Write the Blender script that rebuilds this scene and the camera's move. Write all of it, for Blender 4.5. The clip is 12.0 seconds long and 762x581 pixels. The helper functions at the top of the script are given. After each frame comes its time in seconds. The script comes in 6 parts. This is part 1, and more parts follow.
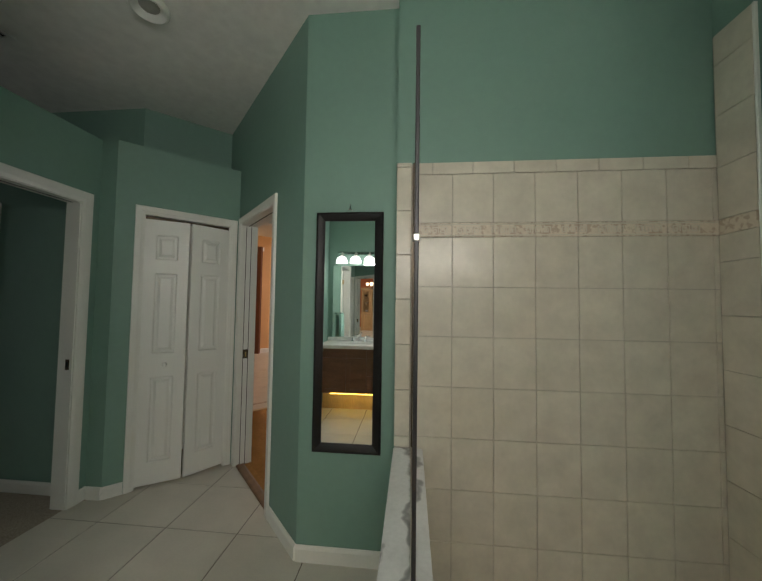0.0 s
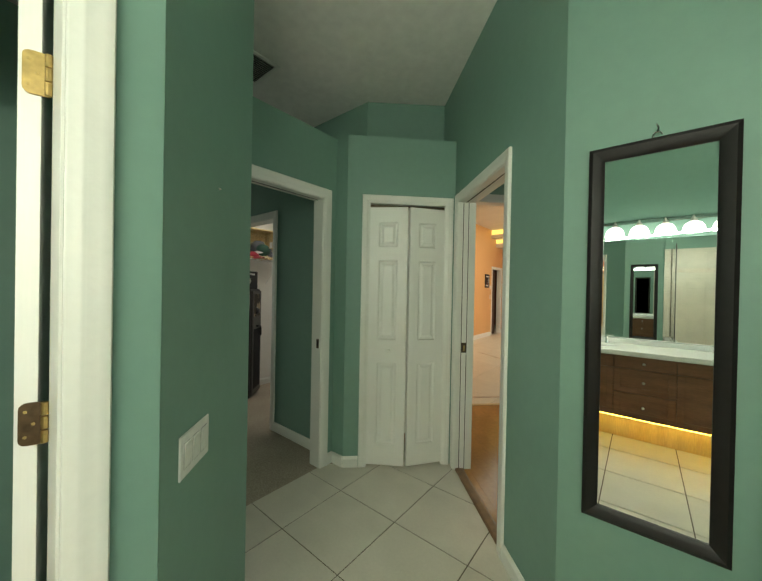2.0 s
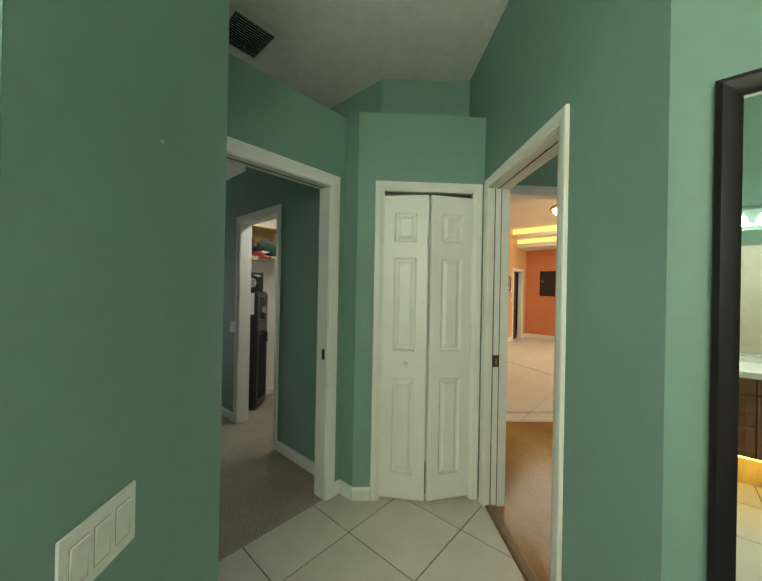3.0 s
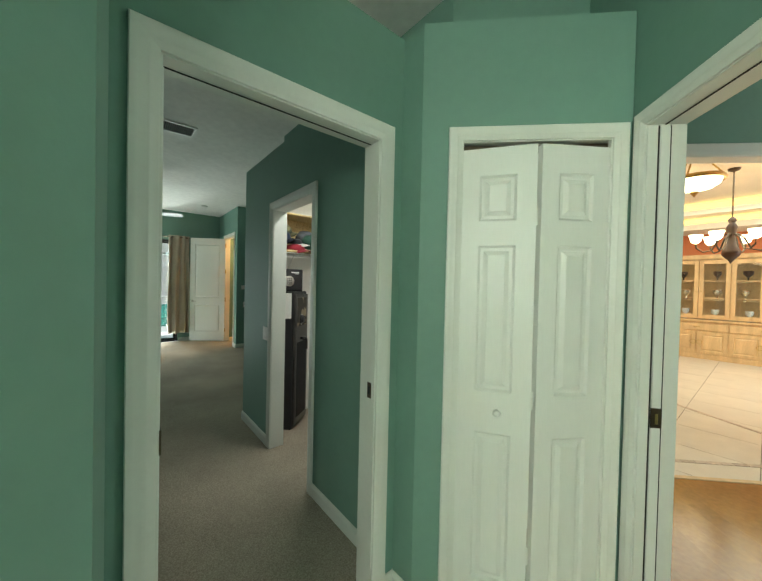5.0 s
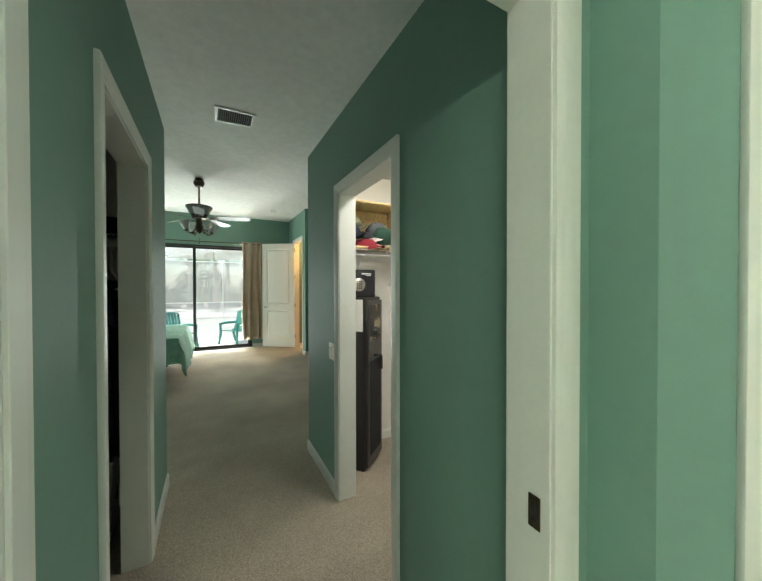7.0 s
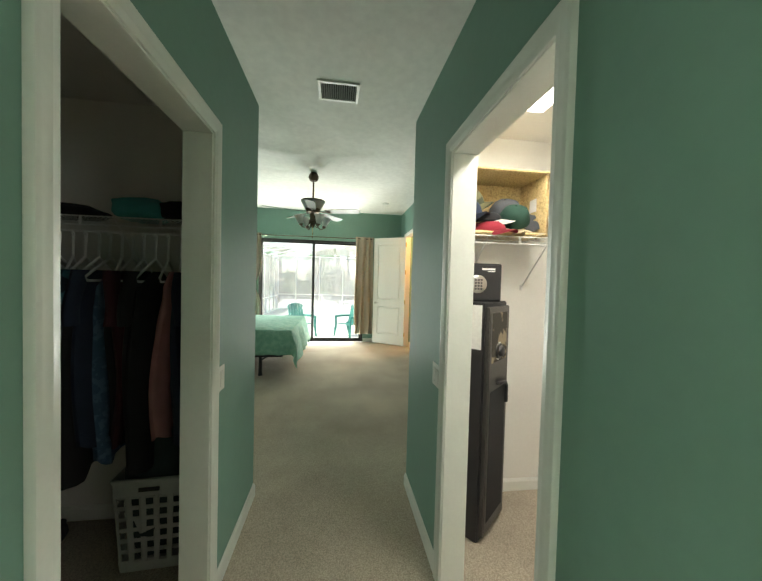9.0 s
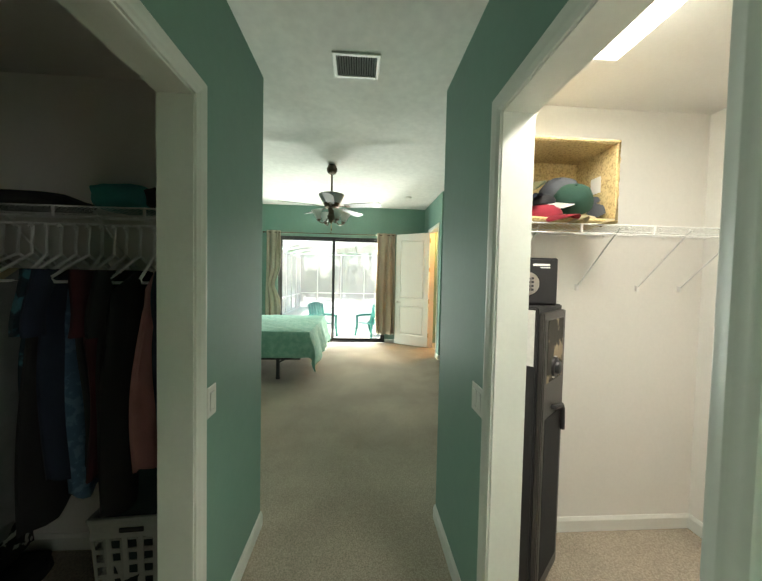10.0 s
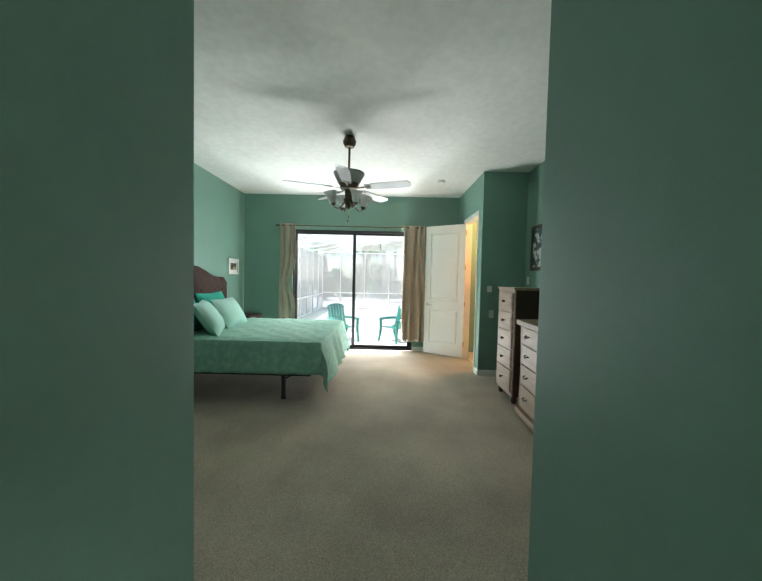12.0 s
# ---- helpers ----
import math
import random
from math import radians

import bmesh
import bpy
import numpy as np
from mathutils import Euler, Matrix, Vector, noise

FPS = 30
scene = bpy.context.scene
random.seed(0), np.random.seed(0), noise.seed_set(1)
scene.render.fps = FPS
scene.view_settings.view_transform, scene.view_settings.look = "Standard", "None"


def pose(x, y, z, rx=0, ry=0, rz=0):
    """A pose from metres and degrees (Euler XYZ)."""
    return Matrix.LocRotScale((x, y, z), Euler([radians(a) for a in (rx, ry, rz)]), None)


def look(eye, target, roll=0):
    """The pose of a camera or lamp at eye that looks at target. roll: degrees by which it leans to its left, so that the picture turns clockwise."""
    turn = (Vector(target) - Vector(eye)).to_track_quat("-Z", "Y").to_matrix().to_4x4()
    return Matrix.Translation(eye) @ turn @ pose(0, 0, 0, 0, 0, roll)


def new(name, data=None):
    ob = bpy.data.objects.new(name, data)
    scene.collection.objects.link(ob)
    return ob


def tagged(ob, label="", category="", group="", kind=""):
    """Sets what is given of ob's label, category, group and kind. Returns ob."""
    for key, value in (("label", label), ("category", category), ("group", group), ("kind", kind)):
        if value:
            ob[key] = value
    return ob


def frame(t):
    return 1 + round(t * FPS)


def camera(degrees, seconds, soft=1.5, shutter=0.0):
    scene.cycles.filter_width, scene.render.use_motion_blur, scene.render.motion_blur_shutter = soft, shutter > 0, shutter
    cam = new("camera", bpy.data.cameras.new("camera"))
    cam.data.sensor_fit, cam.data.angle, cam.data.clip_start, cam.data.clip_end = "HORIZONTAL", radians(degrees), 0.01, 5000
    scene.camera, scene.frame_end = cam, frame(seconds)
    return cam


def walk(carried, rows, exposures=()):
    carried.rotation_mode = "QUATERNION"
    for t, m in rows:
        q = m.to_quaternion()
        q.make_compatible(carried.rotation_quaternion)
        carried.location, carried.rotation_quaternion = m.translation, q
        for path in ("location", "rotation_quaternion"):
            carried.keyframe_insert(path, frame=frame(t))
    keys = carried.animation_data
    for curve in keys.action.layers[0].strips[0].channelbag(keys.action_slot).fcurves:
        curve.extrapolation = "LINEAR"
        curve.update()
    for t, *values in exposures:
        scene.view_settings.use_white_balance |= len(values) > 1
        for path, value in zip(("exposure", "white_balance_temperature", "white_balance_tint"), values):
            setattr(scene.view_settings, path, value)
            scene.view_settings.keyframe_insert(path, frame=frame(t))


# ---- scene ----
cam = camera(99.9, 12.0)
PATH = [
    (0, (0.86, 0.672, 1.382), (0.672, 2.661, 1.467), 0.8),
    (0.5, (0.77, 0.75, 1.375), (0.002, 2.595, 1.449), 0.7),
    (1, (0.671, 0.826, 1.378), (-0.406, 2.511, 1.427), 0.3),
    (1.5, (0.575, 0.907, 1.379), (-0.664, 2.477, 1.393), 0.7),
    (2, (0.488, 1.029, 1.379), (-0.773, 2.581, 1.366), 1.1),
    (2.5, (0.382, 1.166, 1.375), (-0.891, 2.707, 1.369), 1.1),
    (3, (0.255, 1.302, 1.372), (-1.076, 2.794, 1.376), 1.1),
    (5, (-0.297, 1.75, 1.418), (-1.839, 3.024, 1.387), 1.3),
    (5.5, (-0.456, 1.857, 1.419), (-2.057, 3.056, 1.395), 0.4),
    (6, (-0.654, 1.915, 1.423), (-2.326, 3.012, 1.407), -1.0),
    (6.5, (-0.829, 1.964, 1.418), (-2.546, 2.989, 1.402), -0.9),
    (8.5, (-1.408, 2.23, 1.446), (-3.353, 2.693, 1.395), 1.8),
    (9, (-1.557, 2.262, 1.439), (-3.538, 2.531, 1.385), 1.5),
    (9.5, (-1.717, 2.275, 1.445), (-3.71, 2.431, 1.38), 1.4),
    (10, (-1.879, 2.288, 1.446), (-3.873, 2.422, 1.376), 1.2),
    (10.5, (-2.038, 2.295, 1.448), (-4.033, 2.407, 1.376), 0.9),
    (11, (-2.222, 2.297, 1.442), (-4.219, 2.369, 1.368), 0.9),
    (11.5, (-2.459, 2.321, 1.417), (-4.457, 2.348, 1.346), 1.2),
    (12, (-2.784, 2.306, 1.434), (-4.782, 2.285, 1.358), 1.3),
]
# ---------- path ----------
EXPOSURES = [(0.0, 0.85, 6400, 24), (0.5, 1.15, 6500, 14), (1.0, 1.35, 6750, 5), (3.0, 1.9, 6800, 5), (5.0, 2.3, 6250, 0), (6.5, 2.65, 6400, 4), (8.5, 3.1, 6800, 6), (9.5, 3.3, 6800, 5), (10.5, 3.25, 6700, 4), (11.0, 3.15, 6550, 7), (12.0, 3.05, 6250, 11)]
walk(cam, [(t, look(eye, target, roll)) for t, eye, target, roll in PATH], EXPOSURES)

# ---------- world, sun, large lights ----------
CEIL = 3.048
world = bpy.data.worlds.new("sky")
scene.world = world
world.use_nodes = True
wn = world.node_tree.nodes
sky = wn.new("ShaderNodeTexSky")
sky.sky_type, sky.sun_disc = "NISHITA", False
sky.sun_elevation, sky.sun_rotation = radians(66), radians(162)
world.node_tree.links.new(sky.outputs[0], wn["Background"].inputs[0])
wn["Background"].inputs[1].default_value = 0.05


def lamp(name, kind, m, power, color=(1, 1, 1), size=(0.1, 0.1), angle=None):
    data = bpy.data.lights.new(name, kind)
    data.energy, data.color = power, color
    if kind == "AREA":
        data.shape, data.size, data.size_y = "RECTANGLE", size[0], size[1]
    elif kind == "POINT":
        data.shadow_soft_size = size[0]
    if angle:
        data.angle = radians(angle)
    ob = new(name, data)
    ob.matrix_world = m
    return ob


lamp("sun", "SUN", look((2, -6, 14), (0, 0, 0)), 1.4, (1, 0.96, 0.9), angle=0.5)
# daylight thrown up off the deck through the sliding door; bathroom window assumed, unseen
lamp("slider_daylight", "AREA", look((-9.142, 1.67, 0.05), (-6.0, 1.67, 3.0)), 6.2, (0.95, 1.0, 0.97), (1.9, 0.06))
for y in (0.60, 2.63):
    lamp("slider_jamb_daylight", "AREA", look((-9.142, y, 1.3), (-5.0, 1.67, 1.5)), 4.6, (0.95, 1.0, 0.96), (0.02, 2.0))
lamp("bath_window_daylight", "AREA", look((3.36, 0.25, 1.75), (-1.0, 2.2, 2.1)), 8.5, (0.98, 1.0, 0.92), (1.4, 1.3))
# light of the lit shades over the vanity, thrown into the room
lamp("vanity_shades_light", "AREA", look((0.93, -0.28, 1.955), (0.0, 3.0, 2.5)), 12, (0.98, 0.99, 0.83), (1.56, 0.012))


# ---------- materials ----------
def material(name, color, rough=0.5, metal=0.0, var=0.10, scale=3.0, grain=0.05, gscale=60.0, bump=0.02, bscale=250.0, gloss=0.5, rand=0.0, stretch=(1, 1, 1)):
    """Principled surface with colour varied at two scales and a fine relief."""
    m = bpy.data.materials.new(name)
    m.use_nodes = True
    t = m.node_tree
    n, link = t.nodes, t.links.new
    b = n["Principled BSDF"]
    b.inputs["Roughness"].default_value = rough
    b.inputs["Metallic"].default_value = metal
    b.inputs["Specular IOR Level"].default_value = gloss
    tc = n.new("ShaderNodeTexCoord")
    mp = n.new("ShaderNodeMapping")
    mp.inputs["Scale"].default_value = stretch
    link(tc.outputs["Object"], mp.inputs[0])
    last = None
    for sc, amount in ((scale, var), (gscale, grain)):
        tex = n.new("ShaderNodeTexNoise")
        tex.inputs["Scale"].default_value, tex.inputs["Detail"].default_value = sc, 4
        link(mp.outputs[0], tex.inputs["Vector"])
        ramp = n.new("ShaderNodeMapRange")
        ramp.inputs["From Min"].default_value, ramp.inputs["From Max"].default_value = 0.3, 0.7
        ramp.inputs["To Min"].default_value, ramp.inputs["To Max"].default_value = 1 - amount, 1 + amount
        link(tex.outputs[0], ramp.inputs[0])
        if last is None:
            last = ramp.outputs[0]
        else:
            mul = n.new("ShaderNodeMath")
            mul.operation = "MULTIPLY"
            link(last, mul.inputs[0]), link(ramp.outputs[0], mul.inputs[1])
            last = mul.outputs[0]
    if rand:
        info = n.new("ShaderNodeObjectInfo")
        r = n.new("ShaderNodeMapRange")
        r.inputs["To Min"].default_value, r.inputs["To Max"].default_value = 1 - rand, 1 + rand
        link(info.outputs["Random"], r.inputs[0])
        mul = n.new("ShaderNodeMath")
        mul.operation = "MULTIPLY"
        link(last, mul.inputs[0]), link(r.outputs[0], mul.inputs[1])
        last = mul.outputs[0]
    mix = n.new("ShaderNodeVectorMath")
    mix.operation = "SCALE"
    mix.inputs[0].default_value = color
    link(last, mix.inputs["Scale"])
    link(mix.outputs[0], b.inputs["Base Color"])
    if bump:
        tex = n.new("ShaderNodeTexNoise")
        tex.inputs["Scale"].default_value, tex.inputs["Detail"].default_value = bscale, 3
        link(mp.outputs[0], tex.inputs["Vector"])
        bp = n.new("ShaderNodeBump")
        bp.inputs["Strength"].default_value, bp.inputs["Distance"].default_value = min(1, bump * 10), 0.002
        link(tex.outputs[0], bp.inputs["Height"])
        link(bp.outputs[0], b.inputs["Normal"])
    return m


def glow(name, color, strength):
    m = bpy.data.materials.new(name)
    m.use_nodes = True
    b = m.node_tree.nodes["Principled BSDF"]
    b.inputs["Base Color"].default_value = (*color, 1)
    b.inputs["Emission Color"].default_value = (*color, 1)
    b.inputs["Emission Strength"].default_value = strength
    return m


def glass(name, color=(0.94, 0.98, 0.96), rough=0.0):
    m = bpy.data.materials.new(name)
    m.use_nodes = True
    b = m.node_tree.nodes["Principled BSDF"]
    b.inputs["Base Color"].default_value = (*color, 1)
    b.inputs["Roughness"].default_value, b.inputs["Transmission Weight"].default_value, b.inputs["IOR"].default_value = rough, 1.0, 1.45
    return m


def marble(name):
    m = material(name, (0.72, 0.73, 0.71), 0.2, var=0.08, scale=6, bump=0)
    t = m.node_tree
    n, link = t.nodes, t.links.new
    tc = n.new("ShaderNodeTexCoord")
    w = n.new("ShaderNodeTexWave")
    w.inputs["Scale"].default_value, w.inputs["Distortion"].default_value, w.inputs["Detail"].default_value, w.inputs["Detail Scale"].default_value = 2.2, 9.0, 4.0, 1.6
    link(tc.outputs["Object"], w.inputs["Vector"])
    r = n.new("ShaderNodeMapRange")
    r.inputs["From Min"].default_value, r.inputs["From Max"].default_value, r.inputs["To Min"].default_value, r.inputs["To Max"].default_value = 0.0, 0.18, 0.45, 1.0
    link(w.outputs["Fac"], r.inputs[0])
    old = n["Principled BSDF"].inputs["Base Color"].links[0].from_socket
    sc = n.new("ShaderNodeVectorMath")
    sc.operation = "SCALE"
    link(old, sc.inputs[0]), link(r.outputs[0], sc.inputs["Scale"])
    link(sc.outputs[0], n["Principled BSDF"].inputs["Base Color"])
    return m


def patterned(name, base, marks, scale, low=0.52, high=0.58, rough=0.9):
    """Cloth with a scattered print."""
    m = material(name, base, rough, var=0.08, bump=0.03, bscale=500)
    n, link = m.node_tree.nodes, m.node_tree.links.new
    tc = n.new("ShaderNodeTexCoord")
    tex = n.new("ShaderNodeTexNoise")
    tex.inputs["Scale"].default_value, tex.inputs["Detail"].default_value = scale, 3
    link(tc.outputs["Object"], tex.inputs["Vector"])
    r = n.new("ShaderNodeMapRange")
    r.inputs["From Min"].default_value, r.inputs["From Max"].default_value = low, high
    link(tex.outputs[0], r.inputs[0])
    mx = n.new("ShaderNodeMix")
    mx.data_type = "RGBA"
    old = n["Principled BSDF"].inputs["Base Color"].links[0].from_socket
    link(r.outputs[0], mx.inputs[0]), link(old, mx.inputs[6])
    mx.inputs[7].default_value = (*marks, 1)
    link(mx.outputs[2], n["Principled BSDF"].inputs["Base Color"])
    return m


TEAL = material("teal_wall_paint", (0.192, 0.335, 0.275), 0.58, var=0.05, scale=1.2, grain=0.02, gscale=25, bump=0.016, bscale=110)
TRIM = material("white_trim_paint", (0.78, 0.79, 0.74), 0.35, var=0.03, scale=4, grain=0.015, bump=0.01, bscale=90)
DOORW = material("white_door_paint", (0.80, 0.81, 0.77), 0.38, var=0.02, scale=3, grain=0.012, gscale=120, bump=0.012, bscale=180, stretch=(1, 1, 0.15))
CLOSET = material("cream_closet_paint", (0.80, 0.785, 0.74), 0.6, var=0.03, scale=1.5, grain=0.015, bump=0.012, bscale=140)
CEILM = material("textured_ceiling_paint", (0.82, 0.81, 0.77), 0.85, var=0.04, scale=1.5, grain=0.05, gscale=14, bump=0.09, bscale=22)
ORANGE = material("orange_wall_paint", (0.62, 0.22, 0.09), 0.55, var=0.05, scale=1, bump=0.03)
TAN = material("tan_wall_paint", (0.70, 0.41, 0.18), 0.55, var=0.05, scale=1, bump=0.03)
CARPET = material("beige_carpet", (0.40, 0.345, 0.275), 0.98, var=0.16, scale=1.6, grain=0.30, gscale=130, bump=0.10, bscale=170, gloss=0.1)
TILE = material("cream_floor_tile", (0.62, 0.585, 0.50), 0.32, var=0.05, scale=5, grain=0.03, gscale=70, bump=0.015, bscale=60, rand=0.03)
GROUT = material("brown_floor_grout", (0.14, 0.115, 0.09), 0.9, var=0.1, bump=0.03)
WTILE = material("cream_shower_tile", (0.61, 0.57, 0.47), 0.28, var=0.08, scale=9, grain=0.03, gscale=40, bump=0.01, bscale=40, rand=0.03)
WGROUT = material("grey_shower_grout", (0.42, 0.39, 0.33), 0.9)
BAND = patterned("embossed_border_tile", (0.66, 0.58, 0.46), (0.50, 0.40, 0.30), 45, rough=0.4)
MARBLE = marble("white_grey_marble")
WOODFLOOR = material("orange_wood_laminate", (0.31, 0.15, 0.04), 0.12, var=0.12, scale=3, gloss=0.4, grain=0.10, gscale=30, bump=0.01, rand=0.07, stretch=(1, 1, 1))
WALNUT = material("brown_vanity_wood", (0.19, 0.085, 0.045), 0.4, var=0.2, scale=3, grain=0.15, gscale=25, bump=0.02, stretch=(1, 6, 6))
PINE = material("golden_cabinet_wood", (0.60, 0.44, 0.23), 0.45, var=0.15, scale=2, grain=0.1, gscale=25, bump=0.02, stretch=(5, 5, 0.6))
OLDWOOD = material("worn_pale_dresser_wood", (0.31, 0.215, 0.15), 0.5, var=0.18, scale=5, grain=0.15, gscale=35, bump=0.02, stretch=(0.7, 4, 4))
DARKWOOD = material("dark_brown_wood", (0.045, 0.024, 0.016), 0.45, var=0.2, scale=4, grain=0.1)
BLACKF = material("black_painted_wood", (0.012, 0.011, 0.011), 0.42, var=0.15, scale=8, grain=0.08, bump=0.01, gloss=0.3)
BLACKM = material("black_powder_coat", (0.022, 0.021, 0.023), 0.42, var=0.1, bump=0.03, bscale=500)
GUNMETAL = material("satin_gunmetal", (0.06, 0.056, 0.053), 0.36, 0.3, var=0.08, bump=0.02, bscale=400)
BRONZE = material("dark_bronze_metal", (0.10, 0.075, 0.05), 0.38, 0.9, var=0.12)
BRASS = material("aged_brass", (0.50, 0.36, 0.14), 0.34, 0.95, var=0.2, scale=30)
TARNISH = material("tarnished_brass", (0.12, 0.08, 0.045), 0.45, 0.8, var=0.3, scale=40)
CHROME = material("chrome", (0.82, 0.82, 0.82), 0.12, 1.0, var=0.02, bump=0)
NICKEL = material("brushed_nickel", (0.60, 0.58, 0.54), 0.3, 1.0, var=0.05)
PLATE = material("white_plastic", (0.80, 0.80, 0.76), 0.4, var=0.02, bump=0)
WHITEW = material("white_wire_coating", (0.82, 0.82, 0.80), 0.4, var=0.02, bump=0)
SOLID = material("white_solid_surface", (0.85, 0.85, 0.83), 0.2, var=0.02, bump=0)
MIRROR = material("mirror_silver", (0.90, 0.93, 0.91), 0.0, 1.0, var=0.0, grain=0.0, bump=0)
PANE = glass("window_pane")
SHOWERGLASS = glass("shower_glass", (0.90, 0.97, 0.94))
BULB = glow("lit_frosted_shade", (1.0, 0.97, 0.90), 1.3)
WARMBULB = glow("lit_amber_shade", (1.0, 0.80, 0.50), 1.75)
CANLENS = material("unlit_can_lens", (0.42, 0.42, 0.39), 0.5)
LED = glow("yellow_led_strip", (1.0, 0.64, 0.08), 9.0)
# the tray bands are yellow paint; a weak glow is added to it
COVE = glow("glowing_yellow_band", (1.0, 0.72, 0.18), 0.4)
CLOSETLAMP = glow("lit_closet_diffuser", (1.0, 0.96, 0.88), 1.0)
SHADE = material("frosted_glass_shade", (0.84, 0.87, 0.84), 0.35, var=0.05)
SHADE.node_tree.nodes["Principled BSDF"].inputs["Transmission Weight"].default_value = 0.55
BLADE = material("grey_fan_blade", (0.20, 0.21, 0.20), 0.35, var=0.12, scale=5)
CURTAIN = material("taupe_curtain_cloth", (0.42, 0.37, 0.29), 0.85, var=0.08, bump=0.04, bscale=500)
QUILT = patterned("sea_green_quilt", (0.26, 0.50, 0.41), (0.36, 0.59, 0.50), 15, 0.42, 0.66)
PILLOW = material("pale_aqua_pillow", (0.40, 0.68, 0.60), 0.9, var=0.06, bump=0.04, bscale=300)
PILLOW2 = material("teal_pillow", (0.03, 0.44, 0.34), 0.9, var=0.08, bump=0.04, bscale=300)
HEADB = material("brown_tufted_leather", (0.05, 0.026, 0.021), 0.75, var=0.15, scale=12, gloss=0.2)
SEAGRASS = patterned("woven_seagrass", (0.66, 0.51, 0.25), (0.38, 0.25, 0.10), 95, 0.44, 0.74)
CHAIRP = material("teal_plastic", (0.022, 0.17, 0.14), 0.5, var=0.05)
DECK = material("pale_patio_pavers", (0.66, 0.64, 0.60), 0.8, var=0.08, scale=2)
CAGE = material("white_cage_aluminium", (0.79, 0.77, 0.73), 0.5, var=0.04)
BARK = material("grey_palm_bark", (0.32, 0.28, 0.24), 0.9, var=0.25, scale=12)
LEAF = material("palm_leaf_green", (0.11, 0.17, 0.07), 0.6, var=0.3, scale=4, rand=0.2)
HEDGE = material("hedge_leaf_green", (0.10, 0.15, 0.07), 0.7, var=0.4, scale=6)
GRASSM = material("lawn_green", (0.09, 0.14, 0.04), 0.9, var=0.25, scale=3)
PAPER = material("white_paper", (0.80, 0.79, 0.76), 0.7, var=0.02)
PHOTO = patterned("faded_photo_print", (0.05, 0.045, 0.035), (0.34, 0.28, 0.19), 9)
COOLART = patterned("pale_aqua_print", (0.06, 0.10, 0.10), (0.50, 0.58, 0.55), 7, 0.48, 0.54)
DARKART = patterned("dark_canvas_print", (0.035, 0.02, 0.018), (0.30, 0.10, 0.06), 5, 0.62, 0.72)
def screen_mesh(name, cover):
    """Insect screen: a weave that lets most of the view through."""
    m = bpy.data.materials.new(name)
    m.use_nodes = True
    n, link = m.node_tree.nodes, m.node_tree.links.new
    d, t, mx = n.new("ShaderNodeBsdfDiffuse"), n.new("ShaderNodeBsdfTransparent"), n.new("ShaderNodeMixShader")
    d.inputs[0].default_value = (0.76, 0.73, 0.69, 1)
    mx.inputs[0].default_value = cover
    link(t.outputs[0], mx.inputs[1]), link(d.outputs[0], mx.inputs[2])
    link(mx.outputs[0], n["Material Output"].inputs[0])
    return m


# cover set dense so that the screens also veil the trees like glare
SCREEN = screen_mesh("pool_cage_screen_haze", 0.42)
GREYPL = material("greyish_white_plastic", (0.36, 0.36, 0.345), 0.45, var=0.03, bump=0)
TEALDK = material("dark_teal_jersey", (0.015, 0.03, 0.032), 0.9, var=0.2, scale=9)
LINE = material("dark_gap", (0.02, 0.02, 0.02), 0.9, bump=0)


# ---------- building helpers ----------
def box(bm, x0, x1, y0, y1, z0, z1, bev=0.0, seg=1):
    r = bmesh.ops.create_cube(bm, size=1.0, matrix=Matrix.Translation(((x0 + x1) / 2, (y0 + y1) / 2, (z0 + z1) / 2)) @ Matrix.Diagonal((abs(x1 - x0), abs(y1 - y0), abs(z1 - z0), 1)))
    if bev:
        bmesh.ops.bevel(bm, geom=list({e for v in r["verts"] for e in v.link_edges}), offset=bev, segments=seg, affect="EDGES")
    return bm


def lathe(bm, rings, seg=20, m=None):
    """Turned form from (radius, height) rings."""
    m = m or Matrix()
    loops = []
    for r, z in rings:
        loops.append([bm.verts.new(m @ Vector((r * math.cos(2 * math.pi * k / seg), r * math.sin(2 * math.pi * k / seg), z))) for k in range(seg)])
    for a, b in zip(loops, loops[1:]):
        for k in range(seg):
            bm.faces.new((a[k], a[(k + 1) % seg], b[(k + 1) % seg], b[k]))
    bm.faces.new(loops[0][::-1]), bm.faces.new(loops[-1])
    return bm


def tube(bm, pts, r=0.005, seg=6, closed=False):
    """Round bar along a polyline."""
    pts = [Vector(p) for p in pts]
    loops = []
    for i, p in enumerate(pts):
        d = (pts[min(i + 1, len(pts) - 1)] - pts[max(i - 1, 0)]).normalized()
        side = d.cross(Vector((0, 0, 1)) if abs(d.z) < 0.9 else Vector((1, 0, 0))).normalized()
        up = d.cross(side)
        loops.append([bm.verts.new(p + r * (math.cos(2 * math.pi * k / seg) * side + math.sin(2 * math.pi * k / seg) * up)) for k in range(seg)])
    for a, b in zip(loops, loops[1:]):
        for k in range(seg):
            bm.faces.new((a[k], a[(k + 1) % seg], b[(k + 1) % seg], b[k]))
    bm.faces.new(loops[0][::-1]), bm.faces.new(loops[-1])
    return bm


